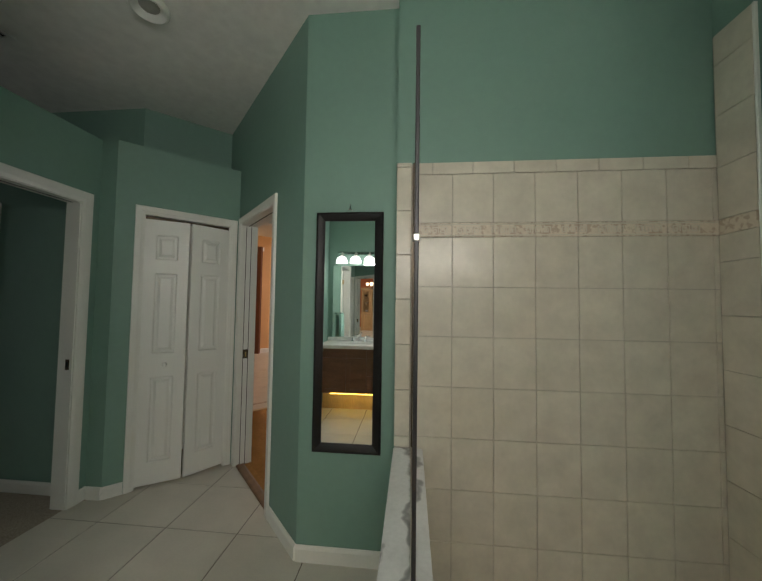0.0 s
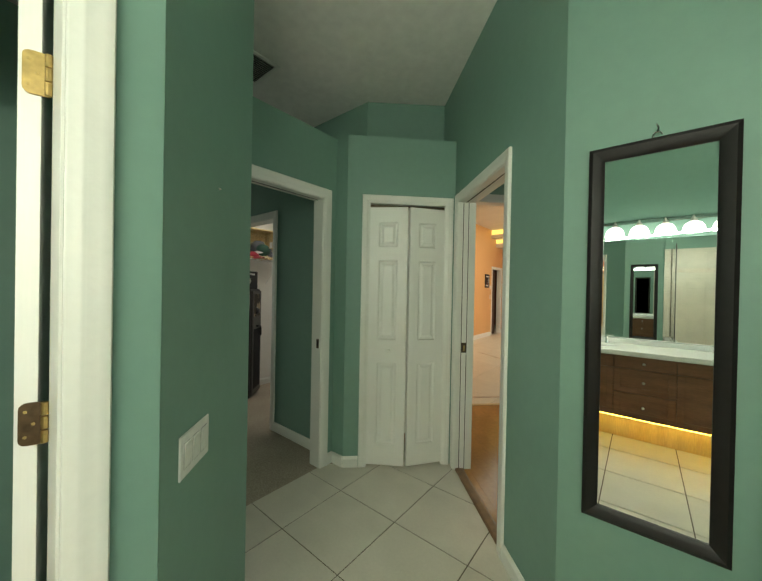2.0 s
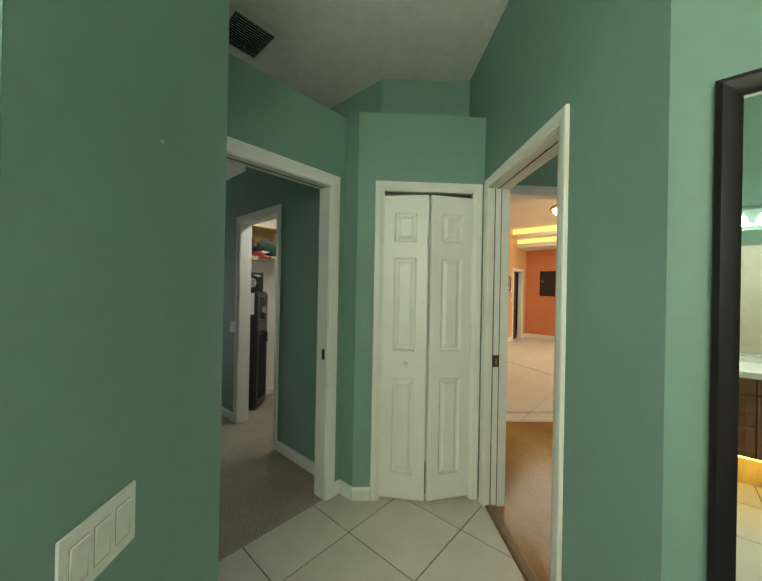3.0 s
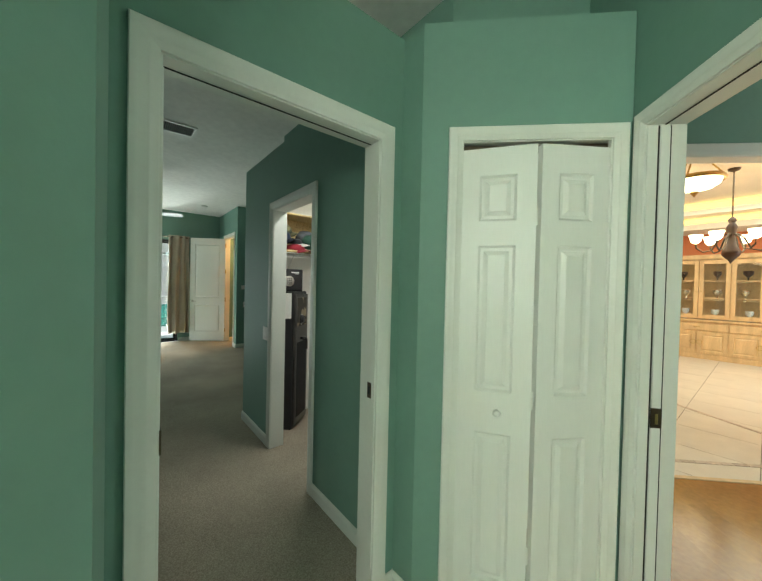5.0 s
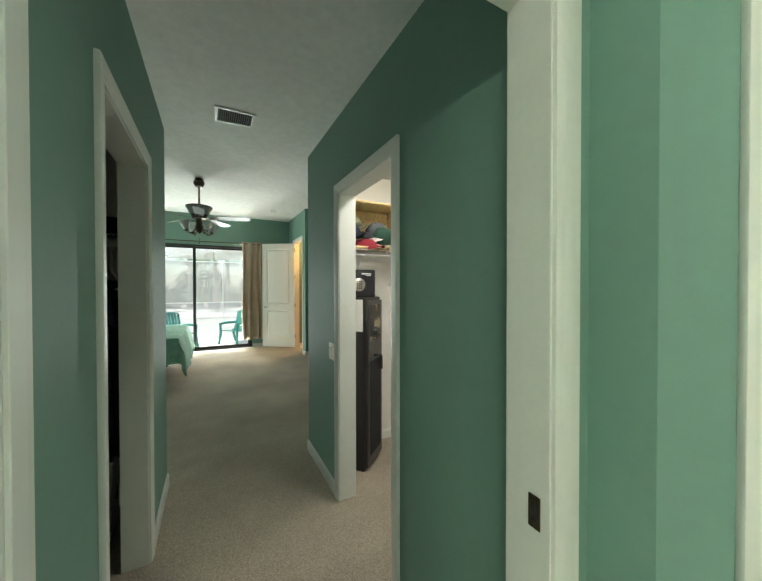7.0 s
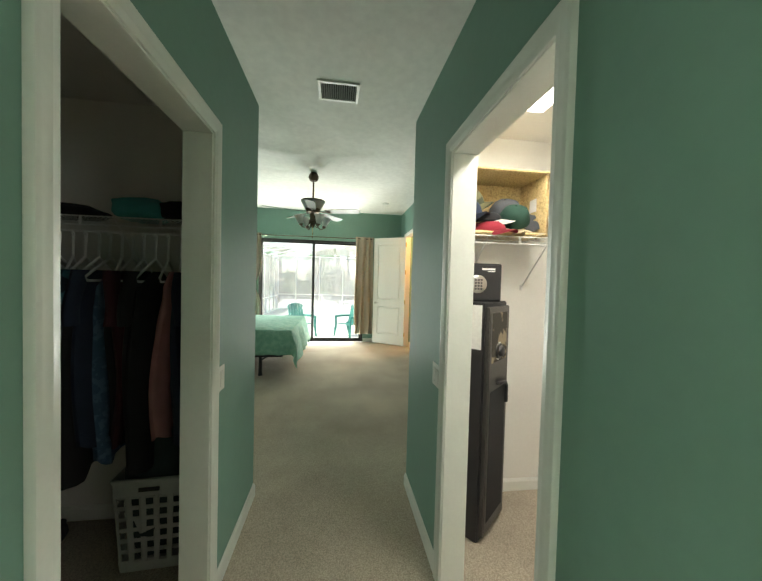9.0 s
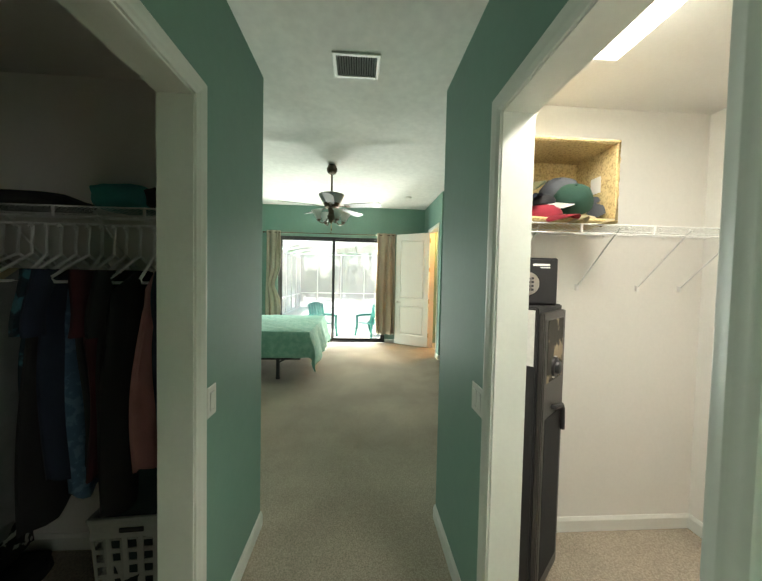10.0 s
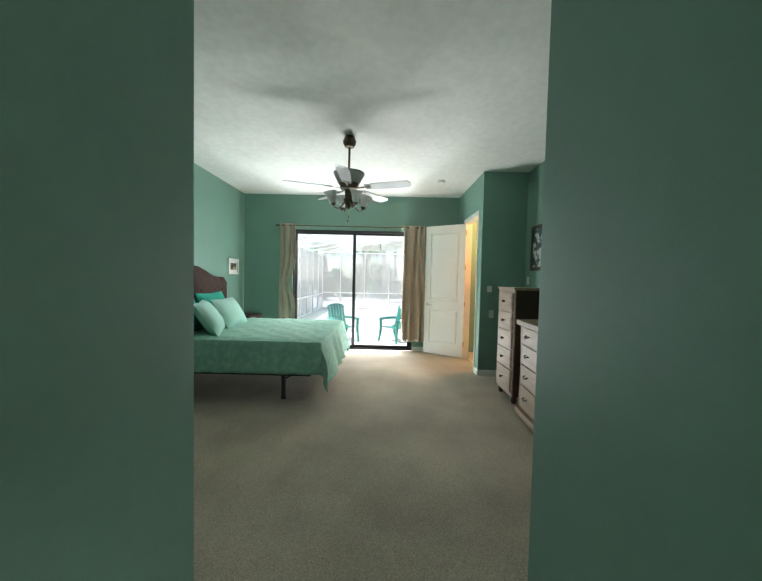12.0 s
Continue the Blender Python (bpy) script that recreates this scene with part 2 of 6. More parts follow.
def prism(bm, outline, z0, z1):
    low = [bm.verts.new((x, y, z0)) for x, y in outline]
    top = [bm.verts.new((x, y, z1)) for x, y in outline]
    bm.faces.new(low[::-1]), bm.faces.new(top)
    for k in range(len(low)):
        j = (k + 1) % len(low)
        bm.faces.new((low[k], low[j], top[j], top[k]))
    return bm


def link_mesh(name, bm, mats, smooth=False):
    bmesh.ops.recalc_face_normals(bm, faces=bm.faces)
    data = bpy.data.meshes.new(name)
    bm.to_mesh(data)
    bm.free()
    for m in mats if isinstance(mats, (list, tuple)) else [mats]:
        data.materials.append(m)
    if smooth:
        data.shade_smooth()
        data.set_sharp_from_angle(angle=radians(40))
    return new(name, data)


def part(name, bm, mat, parent, label="", smooth=False, m=None):
    ob = link_mesh(name, bm, mat, smooth)
    ob.parent = parent
    if m is not None:
        ob.matrix_basis = m
    return tagged(ob, label)


def thing(name, m, label, category, group=""):
    ob = new(name)
    ob.empty_display_size = 0.1
    ob.matrix_world = m
    return tagged(ob, label, category, group)


def setting(name, bm, mat, label="", category="", smooth=False):
    return tagged(link_mesh(name, bm, mat, smooth), label, category, kind="structure")


B = bmesh.new


class Run:
    """A straight stretch of wall: its front line, front normal and the places along it."""

    def __init__(self, p0, p1):
        self.p, q = Vector((*p0, 0)), Vector((*p1, 0))
        self.long = (q - self.p).length
        self.u = (q - self.p).normalized()
        self.n = Vector((-self.u.y, self.u.x, 0))
        self.frame = Matrix((( self.u.x, self.n.x, 0, self.p.x), (self.u.y, self.n.y, 0, self.p.y), (0, 0, 1, 0), (0, 0, 0, 1)))

    def at(self, s, d=0.0, z=0.0):
        return self.frame @ Vector((s, d, z))


def wall(name, p0, p1, z1, thick, front, back=None, holes=(), z0=0.0, label="", cut=(0, 0)):
    """Wall whose front faces left of p0 to p1; holes are (s0, s1, sill, head)."""
    run = Run(p0, p1)
    bm = B()
    stops = sorted({0.0 + cut[0], run.long - cut[1], *[h[0] for h in holes], *[h[1] for h in holes]})
    for a, b in zip(stops, stops[1:]):
        mid = (a + b) / 2
        hole = [h for h in holes if h[0] < mid < h[1]]
        spans = [(z0, z1)] if not hole else [(lo, hi) for lo, hi in ((z0, hole[0][2]), (hole[0][3], z1)) if hi - lo > 0.001]
        for lo, hi in spans:
            box(bm, a, b, -thick, 0, lo, hi)
    bmesh.ops.remove_doubles(bm, verts=bm.verts, dist=0.0005)
    for f in bm.faces:
        f.material_index = 1 if f.normal.y < -0.5 else 0
    bm.transform(run.frame)
    ob = setting(name, bm, [front, back or front], label or "painted plaster wall", "wall")
    return run


def casing(name, run, s0, s1, head, depth, w=0.062, th=0.018, both=False, label="white painted door casing and jamb"):
    """Door trim round an opening: stepped legs and head on the face, and the jamb lining."""
    top = tagged(new(name), label, "door trim", kind="structure")
    top.empty_display_size, top.matrix_world = 0.1, run.frame

    def add(nm, *boxes):
        bm = B()
        for b in boxes:
            box(bm, *b, bev=0.001)
        part(nm, bm, TRIM, top)

    # moulded section: offset from the opening, thickness
    section = [(0.0, 0.0), (0.0, 0.55 * th), (0.004, 0.66 * th), (0.30 * w, 0.72 * th), (0.38 * w, 0.86 * th), (0.46 * w, 0.80 * th), (0.70 * w, 0.92 * th), (w - 0.010, th), (w - 0.003, 0.95 * th), (w, 0.75 * th), (w, 0.0)]

    def moulding(nm, ends, y, sg):
        """Mitred length: each end maps an offset from the opening to a place (s, z)."""
        bm = B()
        rows = [[bm.verts.new((end(o)[0], y + sg * (0.0005 + d), end(o)[1])) for o, d in section] for end in ends]
        for k in range(len(section)):
            i = (k + 1) % len(section)
            bm.faces.new((rows[0][k], rows[0][i], rows[1][i], rows[1][k]))
        bm.faces.new(rows[0][::-1]), bm.faces.new(rows[1])
        part(nm, bm, TRIM, top, smooth=True)

    faces = [(0.0, 1)] + ([(-depth, -1)] if both else [])
    for y, sg in faces:
        moulding("casing_leg", (lambda o: (s0 - o, 0.0), lambda o: (s0 - o, head + o)), y, sg)
        moulding("casing_leg", (lambda o: (s1 + o, 0.0), lambda o: (s1 + o, head + o)), y, sg)
        moulding("casing_head", (lambda o: (s0 - o, head + o), lambda o: (s1 + o, head + o)), y, sg)
    j = 0.006
    add("jamb", (s0, s0 + j, -depth - 0.002, 0.003, 0, head))
    add("jamb", (s1 - j, s1, -depth - 0.002, 0.003, 0, head))
    add("jamb_head", (s0 + j, s1 - j, -depth - 0.002, 0.003, head - j, head))
    return top


def baseboard(run, s0, s1, h=0.083, th=0.014, mat=None):
    bm = B()
    a = [(0, 0), (th, 0), (th, h - 0.018), (th * 0.6, h - 0.006), (th * 0.35, h), (0, h)]
    rows = [[bm.verts.new((s, d + 0.0006, z)) for d, z in a] for s in (s0, s1)]
    for k in range(len(a)):
        i = (k + 1) % len(a)
        bm.faces.new((rows[0][k], rows[0][i], rows[1][i], rows[1][k]))
    bm.faces.new(rows[0][::-1]), bm.faces.new(rows[1])
    bm.transform(run.frame)
    return setting("baseboard", bm, mat or TRIM, "white painted wooden baseboard", "baseboard")


# ---------- plan ----------
C1, C2 = (-0.364, 1.281), (-0.798, 1.73)
B0, B1 = (-1.27, 2.765), (-0.665, 3.36)
D1, SB, SA = (0.254, 2.408), (-0.929, 3.642), (-1.447, 3.172)
HX, HL, HR = -1.395, 1.735, 2.775
LOW = 2.55
FARX, LEFTY, RIGHTY, NORTHY, SOUTHY, EASTX = -9.15, -0.5, 3.745, 4.4, -0.52, 3.4

r_wc = wall("wall_wc", C1, (C1[0], SOUTHY), CEIL, 0.12, TEAL, TEAL, [(0.161, 0.871, 0, 2.04)], label="teal painted wall with the toilet room doorway")
r_sw = wall("wall_switch", C2, C1, CEIL, 0.12, TEAL, TEAL, label="dark teal painted diagonal wall", cut=(0, 0.002))
r_ret = wall("wall_return", (HX, 1.73), C2, CEIL, 0.12, TEAL, TEAL, label="teal painted short wall", cut=(0, 0.002))
r_hall = wall("wall_hall_door", (HX, 2.765), (HX, 1.61), LOW, 0.10, TEAL, TEAL, [(0.130, 0.925, 0, 2.055)], label="teal painted wall with the bedroom hall doorway")
r_nib = wall("wall_nib", B0, (HX, 2.765), LOW, 0.10, TEAL, TEAL, label="teal painted narrow return", cut=(0, 0.0))
r_bif = wall("wall_linen", B1, B0, LOW, 0.10, TEAL, CLOSET, [(0.075, 0.676, 0, 2.04)], label="teal painted diagonal wall round the linen closet")
r_ld = wall("wall_living_door", D1, SB, CEIL, 0.13, TEAL, TEAL, [(0.475, 1.243, 0, 2.055)], label="teal painted diagonal wall with the living room doorway")
r_mir = wall("wall_mirror", (0.781, 2.408), D1, CEIL, 0.12, TEAL, TEAL, label="light teal painted wall")
wall("wall_shower_back", (EASTX, 2.334), (0.781, 2.334), CEIL, 0.20, TEAL, TEAL, label="teal painted wall over the shower")
r_pier = wall("wall_shower_pier", (2.322, 2.14), (2.322, 2.334), CEIL, 0.14, TEAL, TEAL, label="pier at the end of the shower")
r_east = wall("wall_east", (EASTX, SOUTHY - 0.12), (EASTX, 2.534), CEIL, 0.15, TEAL, TEAL, [(0.20, 1.60, 1.05, 2.45)], label="teal painted wall with an assumed, unseen bathroom window")
r_south = wall("wall_vanity", (-0.484, SOUTHY), (EASTX, SOUTHY), CEIL, 0.12, TEAL, TEAL, label="teal painted wall behind the vanity")
# unseen walls, added so that the shower darkens towards its right
wall("wall_shower_shade", (1.72, 0.95), (2.46, 0.95), CEIL, 0.1, TEAL, TEAL, label="unseen teal wall added to shade the shower")
wall("wall_shower_side", (2.36, 0.955), (2.36, 2.14), CEIL, 0.1, TEAL, TEAL, label="unseen teal wall added to close the shower side", cut=(0, 0.003))
# toilet room
wall("wall_wc_west", (-1.50, 1.61), (-1.50, SOUTHY), CEIL, 0.12, TEAL, CLOSET, label="teal painted wall of the toilet room", cut=(0.0, 0))
wall("wall_wc_south", (-1.50, 0.1), (-0.484, 0.1), CEIL, 0.10, TEAL, TEAL, label="teal painted wall of the toilet room")
# bedroom hall and closets
r_hl = wall("wall_hall_left", (-3.737, HL), (-1.53, HL), LOW, 0.112, TEAL, CLOSET, [(0.752, 1.502, 0, 2.04)], label="dark teal wall with a closet opening")
r_hr = wall("wall_hall_right", (-1.53, HR), (-3.757, HR), LOW, 0.112, TEAL, CLOSET, [(0.747, 1.453, 0, 2.04)], label="dark teal wall with a closet opening")
wall("wall_left_closet_end", (-3.737, LEFTY), (-3.737, 1.605), LOW, 0.12, TEAL, CLOSET, label="teal wall at the end of the closet")
wall("wall_right_closet_end", (-3.757, 2.905), (-3.757, NORTHY), LOW, 0.13, TEAL, CLOSET, label="teal wall at the end of the closet")
wall("wall_right_closet_north", (-1.65, 4.285), (-3.627, 4.285), LOW - 0.12, 0.10, CLOSET, CLOSET, label="cream closet wall")
wall("wall_right_closet_east", (-1.65, 2.905), (-1.65, 4.285), LOW - 0.12, 0.10, CLOSET, CLOSET, label="cream closet wall", cut=(0.002, 0.002))
wall("wall_left_closet_south", (-3.617, 0.25), (-1.62, 0.25), LOW - 0.12, 0.10, CLOSET, CLOSET, label="cream closet wall")
# bedroom
r_far = wall("wall_slider", (FARX, NORTHY), (FARX, LEFTY - 0.12), CEIL, 0.15, TEAL, CAGE, [(NORTHY - 2.87, NORTHY - 0.47, 0, 2.37)], label="teal painted wall round the sliding door")
r_right = wall("wall_bedroom_door", (-7.6, RIGHTY), (FARX, RIGHTY), CEIL, 0.12, TEAL, TAN, [(0.22, 1.02, 0, 2.46)], label="teal painted wall with the bedroom door")
r_nook = wall("wall_nook", (-7.602, NORTHY), (-7.602, RIGHTY + 0.001), CEIL, 0.12, TEAL, TAN, label="teal painted end of the nook", cut=(0, 0.12))
r_north = wall("wall_north", (-1.53, NORTHY), (-7.72, NORTHY), CEIL, 0.12, TEAL, TAN, label="teal painted wall behind the dressers")
r_bleft = wall("wall_headboard", (FARX, LEFTY), (-1.5, LEFTY), CEIL, 0.12, TEAL, TEAL, label="teal painted wall behind the bed")
# upper walls over the plant shelf
wall("wall_shelf_diagonal", SB, SA, CEIL, 0.08, TEAL, TEAL, z0=LOW, label="teal painted wall over the plant shelf")
wall("wall_shelf_back", SA, (-3.757, SA[1]), CEIL, 0.08, TEAL, TEAL, z0=LOW, label="teal painted wall over the plant shelf")

bm = B()
prism(bm, [(-1.41, 2.80), (-1.30, 2.80), (-0.69, 3.40), (-0.95, 3.67), (-0.99, 3.72), (-1.5, 3.3), (-1.53, 2.80)], LOW - 0.1, LOW - 0.004)
setting("shelf_linen_top", bm, TEAL, "teal painted plant shelf over the linen closet", "plant shelf")
setting("shelf_right_closet_top", box(B(), -3.627, -1.53, 2.905, 4.285, LOW - 0.12, LOW - 0.002), CLOSET, "cream ceiling of the closet", "closet ceiling")
setting("shelf_left_closet_top", box(B(), -3.617, -1.62, 0.25, 1.605, LOW - 0.12, LOW - 0.002), CLOSET, "cream ceiling of the closet", "closet ceiling")
setting("shelf_wc_ceiling", prism(B(), [(-1.499, 0.1), (-0.49, 0.1), (-0.49, 1.21), (-0.86, 1.605), (-1.499, 1.605)], 2.50, 2.54), CEILM, "white ceiling of the toilet room", "closet ceiling")
setting("ceiling", box(B(), FARX - 0.15, EASTX + 0.15, LEFTY - 0.14, NORTHY + 0.12, CEIL, CEIL + 0.1), CEILM, "white knock-down textured ceiling", "ceiling")

# floors
setting("floor_carpet", box(B(), FARX, -1.407, LEFTY, NORTHY, -0.06, -0.002), CARPET, "beige cut-pile carpet with faint stains", "carpet")
setting("floor_patio", box(B(), -40, FARX, -25, 25, -0.30, -0.15), DECK, "bright pale patio deck", "patio")
setting("ground", box(B(), -400, 400, -400, 400, -0.5, -0.2), GRASSM, "green lawn to the horizon", "ground")

# trims
casing("trim_wc", r_wc, 0.161, 0.871, 2.04, 0.12, 0.072)
casing("trim_hall", r_hall, 0.130, 0.925, 2.055, 0.10, 0.072, both=True)
casing("trim_linen", r_bif, 0.075, 0.676, 2.04, 0.10, 0.057)
casing("trim_living", r_ld, 0.475, 1.243, 2.055, 0.13, 0.058)
casing("trim_left_closet", r_hl, 0.752, 1.502, 2.04, 0.112, 0.062)
casing("trim_right_closet", r_hr, 0.747, 1.453, 2.04, 0.112, 0.062)
casing("trim_bedroom_door", r_right, 0.22, 1.02, 2.46, 0.12, 0.06)
for run, a, b in ((r_wc, 0, 0.085), (r_wc, 0.945, 1.25), (r_sw, 0, r_sw.long), (r_hall, 0.0, 0.064), (r_nib, 0, 0.11), (r_bif, 0.735, r_bif.long),
                  (r_ld, 0.0, 0.414), (r_mir, 0, r_mir.long), (r_hl, 0, 0.688), (r_hl, 1.566, 2.2), (r_hr, 0, 0.684), (r_hr, 1.516, 2.227),
                  (r_far, 0.655, 1.52), (r_far, 3.95, 4.9), (r_right, 0, 0.158), (r_right, 1.08, 1.54), (r_nook, 0.0, 0.654), (r_north, 2.2, 6.06), (r_bleft, 0, 5.4), (r_ret, 0.02, 0.6)):
    baseboard(run, a, b)
for p0, p1 in (((-3.617, 1.605), (-3.617, 0.25)), ((-3.627, 4.285), (-3.627, 2.905)), ((-1.65, 4.285), (-3.627, 4.285)), ((-3.617, 0.25), (-1.62, 0.25))):
    r = Run(p0, p1)
    baseboard(r, 0, r.long)


# ---------- tiled floor ----------
def clip(poly, px, py, nx, ny):
    """Keep the part of a polygon on the side that the normal points to."""
    out = []
    for k in range(len(poly)):
        a, b = poly[k], poly[(k + 1) % len(poly)]
        da, db = (a[0] - px) * nx + (a[1] - py) * ny, (b[0] - px) * nx + (b[1] - py) * ny
        if da >= 0:
            out.append(a)
        if (da >= 0) != (db >= 0):
            f = da / (da - db)
            out.append((a[0] + f * (b[0] - a[0]), a[1] + f * (b[1] - a[1])))
    return out



def tile_floor(name, edges, x0, x1, y0, y1, ox, oy, size, label, gap=0.005, lift=0.0):
    outline = [(x0, y0), (x1, y0), (x1, y1), (x0, y1)]
    for e in edges:
        outline = clip(outline, *e)
    floor = setting(name, prism(B(), outline, -0.06 + lift, -0.0035 + lift), GROUT, label, "tile floor")
    for i in range(int((x0 - ox) // size), int((x1 - ox) // size) + 1):
        for j in range(int((y0 - oy) // size), int((y1 - oy) // size) + 1):
            g = gap / 2
            poly = [(ox + (i + a) * size + (g if a == 0 else -g), oy + (j + b) * size + (g if b == 0 else -g)) for a, b in ((0, 0), (1, 0), (1, 1), (0, 1))]
            for e in edges:
                if poly:
                    poly = clip(poly, *e)
            poly = [p for k, p in enumerate(poly) if (Vector(p) - Vector(poly[k - 1])).length > 0.004]
            if len(poly) < 3:
                continue
            bm = prism(B(), poly, -0.012 + lift, lift)
            part("floor_tile", bm, TILE, floor)
    return floor


# ---------- doors ----------
def raised_panel(bm, x0, x1, z0, z1, y, sg, depth=0.009):
    """Moulded panel: a sunk border and a raised field on the face y, facing sg."""
    def ring(i, d):
        return [bm.verts.new((x, y + sg * d, z)) for x, z in ((x0 + i, z0 + i), (x1 - i, z0 + i), (x1 - i, z1 - i), (x0 + i, z1 - i))]
    rings = [ring(0, 0.0008), ring(0.010, -depth), ring(0.022, -depth), ring(0.040, 0.0008)]
    for a, b in zip(rings, rings[1:]):
        for k in range(4):
            bm.faces.new((a[k], a[(k + 1) % 4], b[(k + 1) % 4], b[k]))
    bm.faces.new(rings[-1])


def moulded_leaf(w, h, th, panels):
    """Door slab with real sunk and raised panels on both faces; x across, z up, y through."""
    bm = B()
    xs = sorted({0, w, *[v for p in panels for v in p[:2]]})
    zs = sorted({0, h, *[v for p in panels for v in p[2:]]})
    for y, sg in ((0, -1), (th, 1)):
        for xa, xb in zip(xs, xs[1:]):
            for za, zb in zip(zs, zs[1:]):
                if any(p[0] <= xa and xb <= p[1] and p[2] <= za and zb <= p[3] for p in panels):
                    continue
                bm.faces.new([bm.verts.new((x, y, z)) for x, z in ((xa, za), (xb, za), (xb, zb), (xa, zb))])
        for p in panels:
            raised_panel(bm, *p, y, sg)
    for q in (((0, 0), (w, 0)), ((w, 0), (w, h)), ((w, h), (0, h)), ((0, h), (0, 0))):
        bm.faces.new([bm.verts.new(v) for v in ((q[0][0], 0, q[0][1]), (q[1][0], 0, q[1][1]), (q[1][0], th, q[1][1]), (q[0][0], th, q[0][1]))])
    bmesh.ops.remove_doubles(bm, verts=bm.verts, dist=0.0004)
    return bm


def knob(parent, m, mat, r=0.016):
    part("knob", lathe(B(), [(0.009, 0), (0.007, 0.012), (r * 0.8, 0.018), (r, 0.027), (r * 0.8, 0.036), (0.003, 0.040)], 16), mat, parent, smooth=True, m=m)


def bifold():
    w, h, th = 0.298, 1.985, 0.032
    s_left, s_right = 0.668, 0.083
    mid, e = (s_left + s_right) / 2, 0.058
    top = thing("bifold_door", r_bif.frame, "white six-panel bifold closet door, slightly open", "door")
    inset = -0.034
    panels = [(0.075, w - 0.075, 1.68, 1.87), (0.075, w - 0.075, 0.965, 1.577), (0.075, w - 0.075, 0.16, 0.79)]
    for a, b, right in (((s_left, inset), (mid + 0.003, inset + e), False), ((mid - 0.003, inset + e), (s_right, inset), True)):
        d = Vector((b[0] - a[0], b[1] - a[1], 0)).normalized()
        n = Vector((d.y, -d.x, 0))
        m = Matrix(((d.x, n.x, 0, a[0]), (d.y, n.y, 0, a[1]), (0, 0, 1, 0.018), (0, 0, 0, 1)))
        width = (Vector(b) - Vector(a)).length
        pan = [(p[0] * width / w, p[1] * width / w, p[2], p[3]) for p in panels]
        leaf = part("door_leaf", moulded_leaf(width, h, th, pan), DOORW, top, m=m)
        if not right:
            knob(leaf, Matrix.Translation((0.165, th, 0.885)) @ Euler((radians(-90), 0, 0)).to_matrix().to_4x4(), DOORW)
        else:
            for z in (0.25, 0.9, 1.66):
                part("hinge", box(B(), -0.006, 0.012, -0.003, 0.010, z, z + 0.075, 0.001), TRIM, leaf)
    part("track", box(B(), 0.08, 0.67, -0.055, -0.022, 2.008, 2.030), BRONZE, top, "dark metal door track")
    part("pivot", lathe(B(), [(0.005, 0), (0.005, 0.02)], 8), NICKEL, top, m=Matrix.Translation((0.63, -0.034, 1.99)))


bifold()
wall("wall_linen_back", r_bif.at(-0.05, -0.55)[:2], r_bif.at(r_bif.long + 0.1, -0.55)[:2], LOW - 0.11, 0.05, CLOSET, label="cream back wall of the linen closet")


def pocket_door(run, s, side, label):
    """Edge of a sliding door that stands in its wall pocket, with the slots beside it and the latch."""
    top = thing("pocket_door", run.frame, label, "door")
    a, b = sorted((s, s + side * 0.006))
    part("door_edge", box(B(), a, b, -0.072, -0.038, 0.012, 2.04, 0.001), DOORW, top)
    for y in (-0.0755, -0.0345) if run is r_ld else ():
        part("slot", box(B(), *sorted((s, s + side * 0.003)), y - 0.002, y + 0.002, 0.0, 2.045), LINE, top, "dark gap beside the door edge")
    latch = part("latch", box(B(), *sorted((s + side * 0.004, s + side * 0.010)), -0.074, -0.036, 0.90, 0.975, 0.001), BRONZE, top, "dark bronze pocket door latch")
    part("pull", box(B(), *sorted((s + side * 0.009, s + side * 0.0115)), -0.060, -0.050, 0.915, 0.955, 0.001), BRASS, latch)
    return top


pocket_door(r_ld, 1.243 - 0.006, -1, "white pocket door slid into the wall")
pocket_door(r_hall, 0.925 - 0.006, -1, "white pocket door slid into the wall")
strike = thing("strike_plate", r_hall.frame @ Matrix.Translation((0.137, -0.030, 0.948)), "dark bronze strike plate on the jamb", "strike plate")
part("plate", box(B(), 0, 0.003, -0.014, 0.014, -0.035, 0.035, 0.001), BRONZE, strike)
part("slot", box(B(), 0.003, 0.0042, -0.006, 0.006, -0.018, 0.018), LINE, strike)
for run, s0, s1 in ((r_hall, 0.14, 0.915), (r_ld, 0.485, 1.233)):
    t = tagged(new("trim_track"), "white pocket door track along the head", "door trim", kind="structure")
    t.matrix_world = run.frame
    part("track_slot", box(B(), s0, s1, -0.058, -0.052, 2.0465, 2.0485), LINE, t)


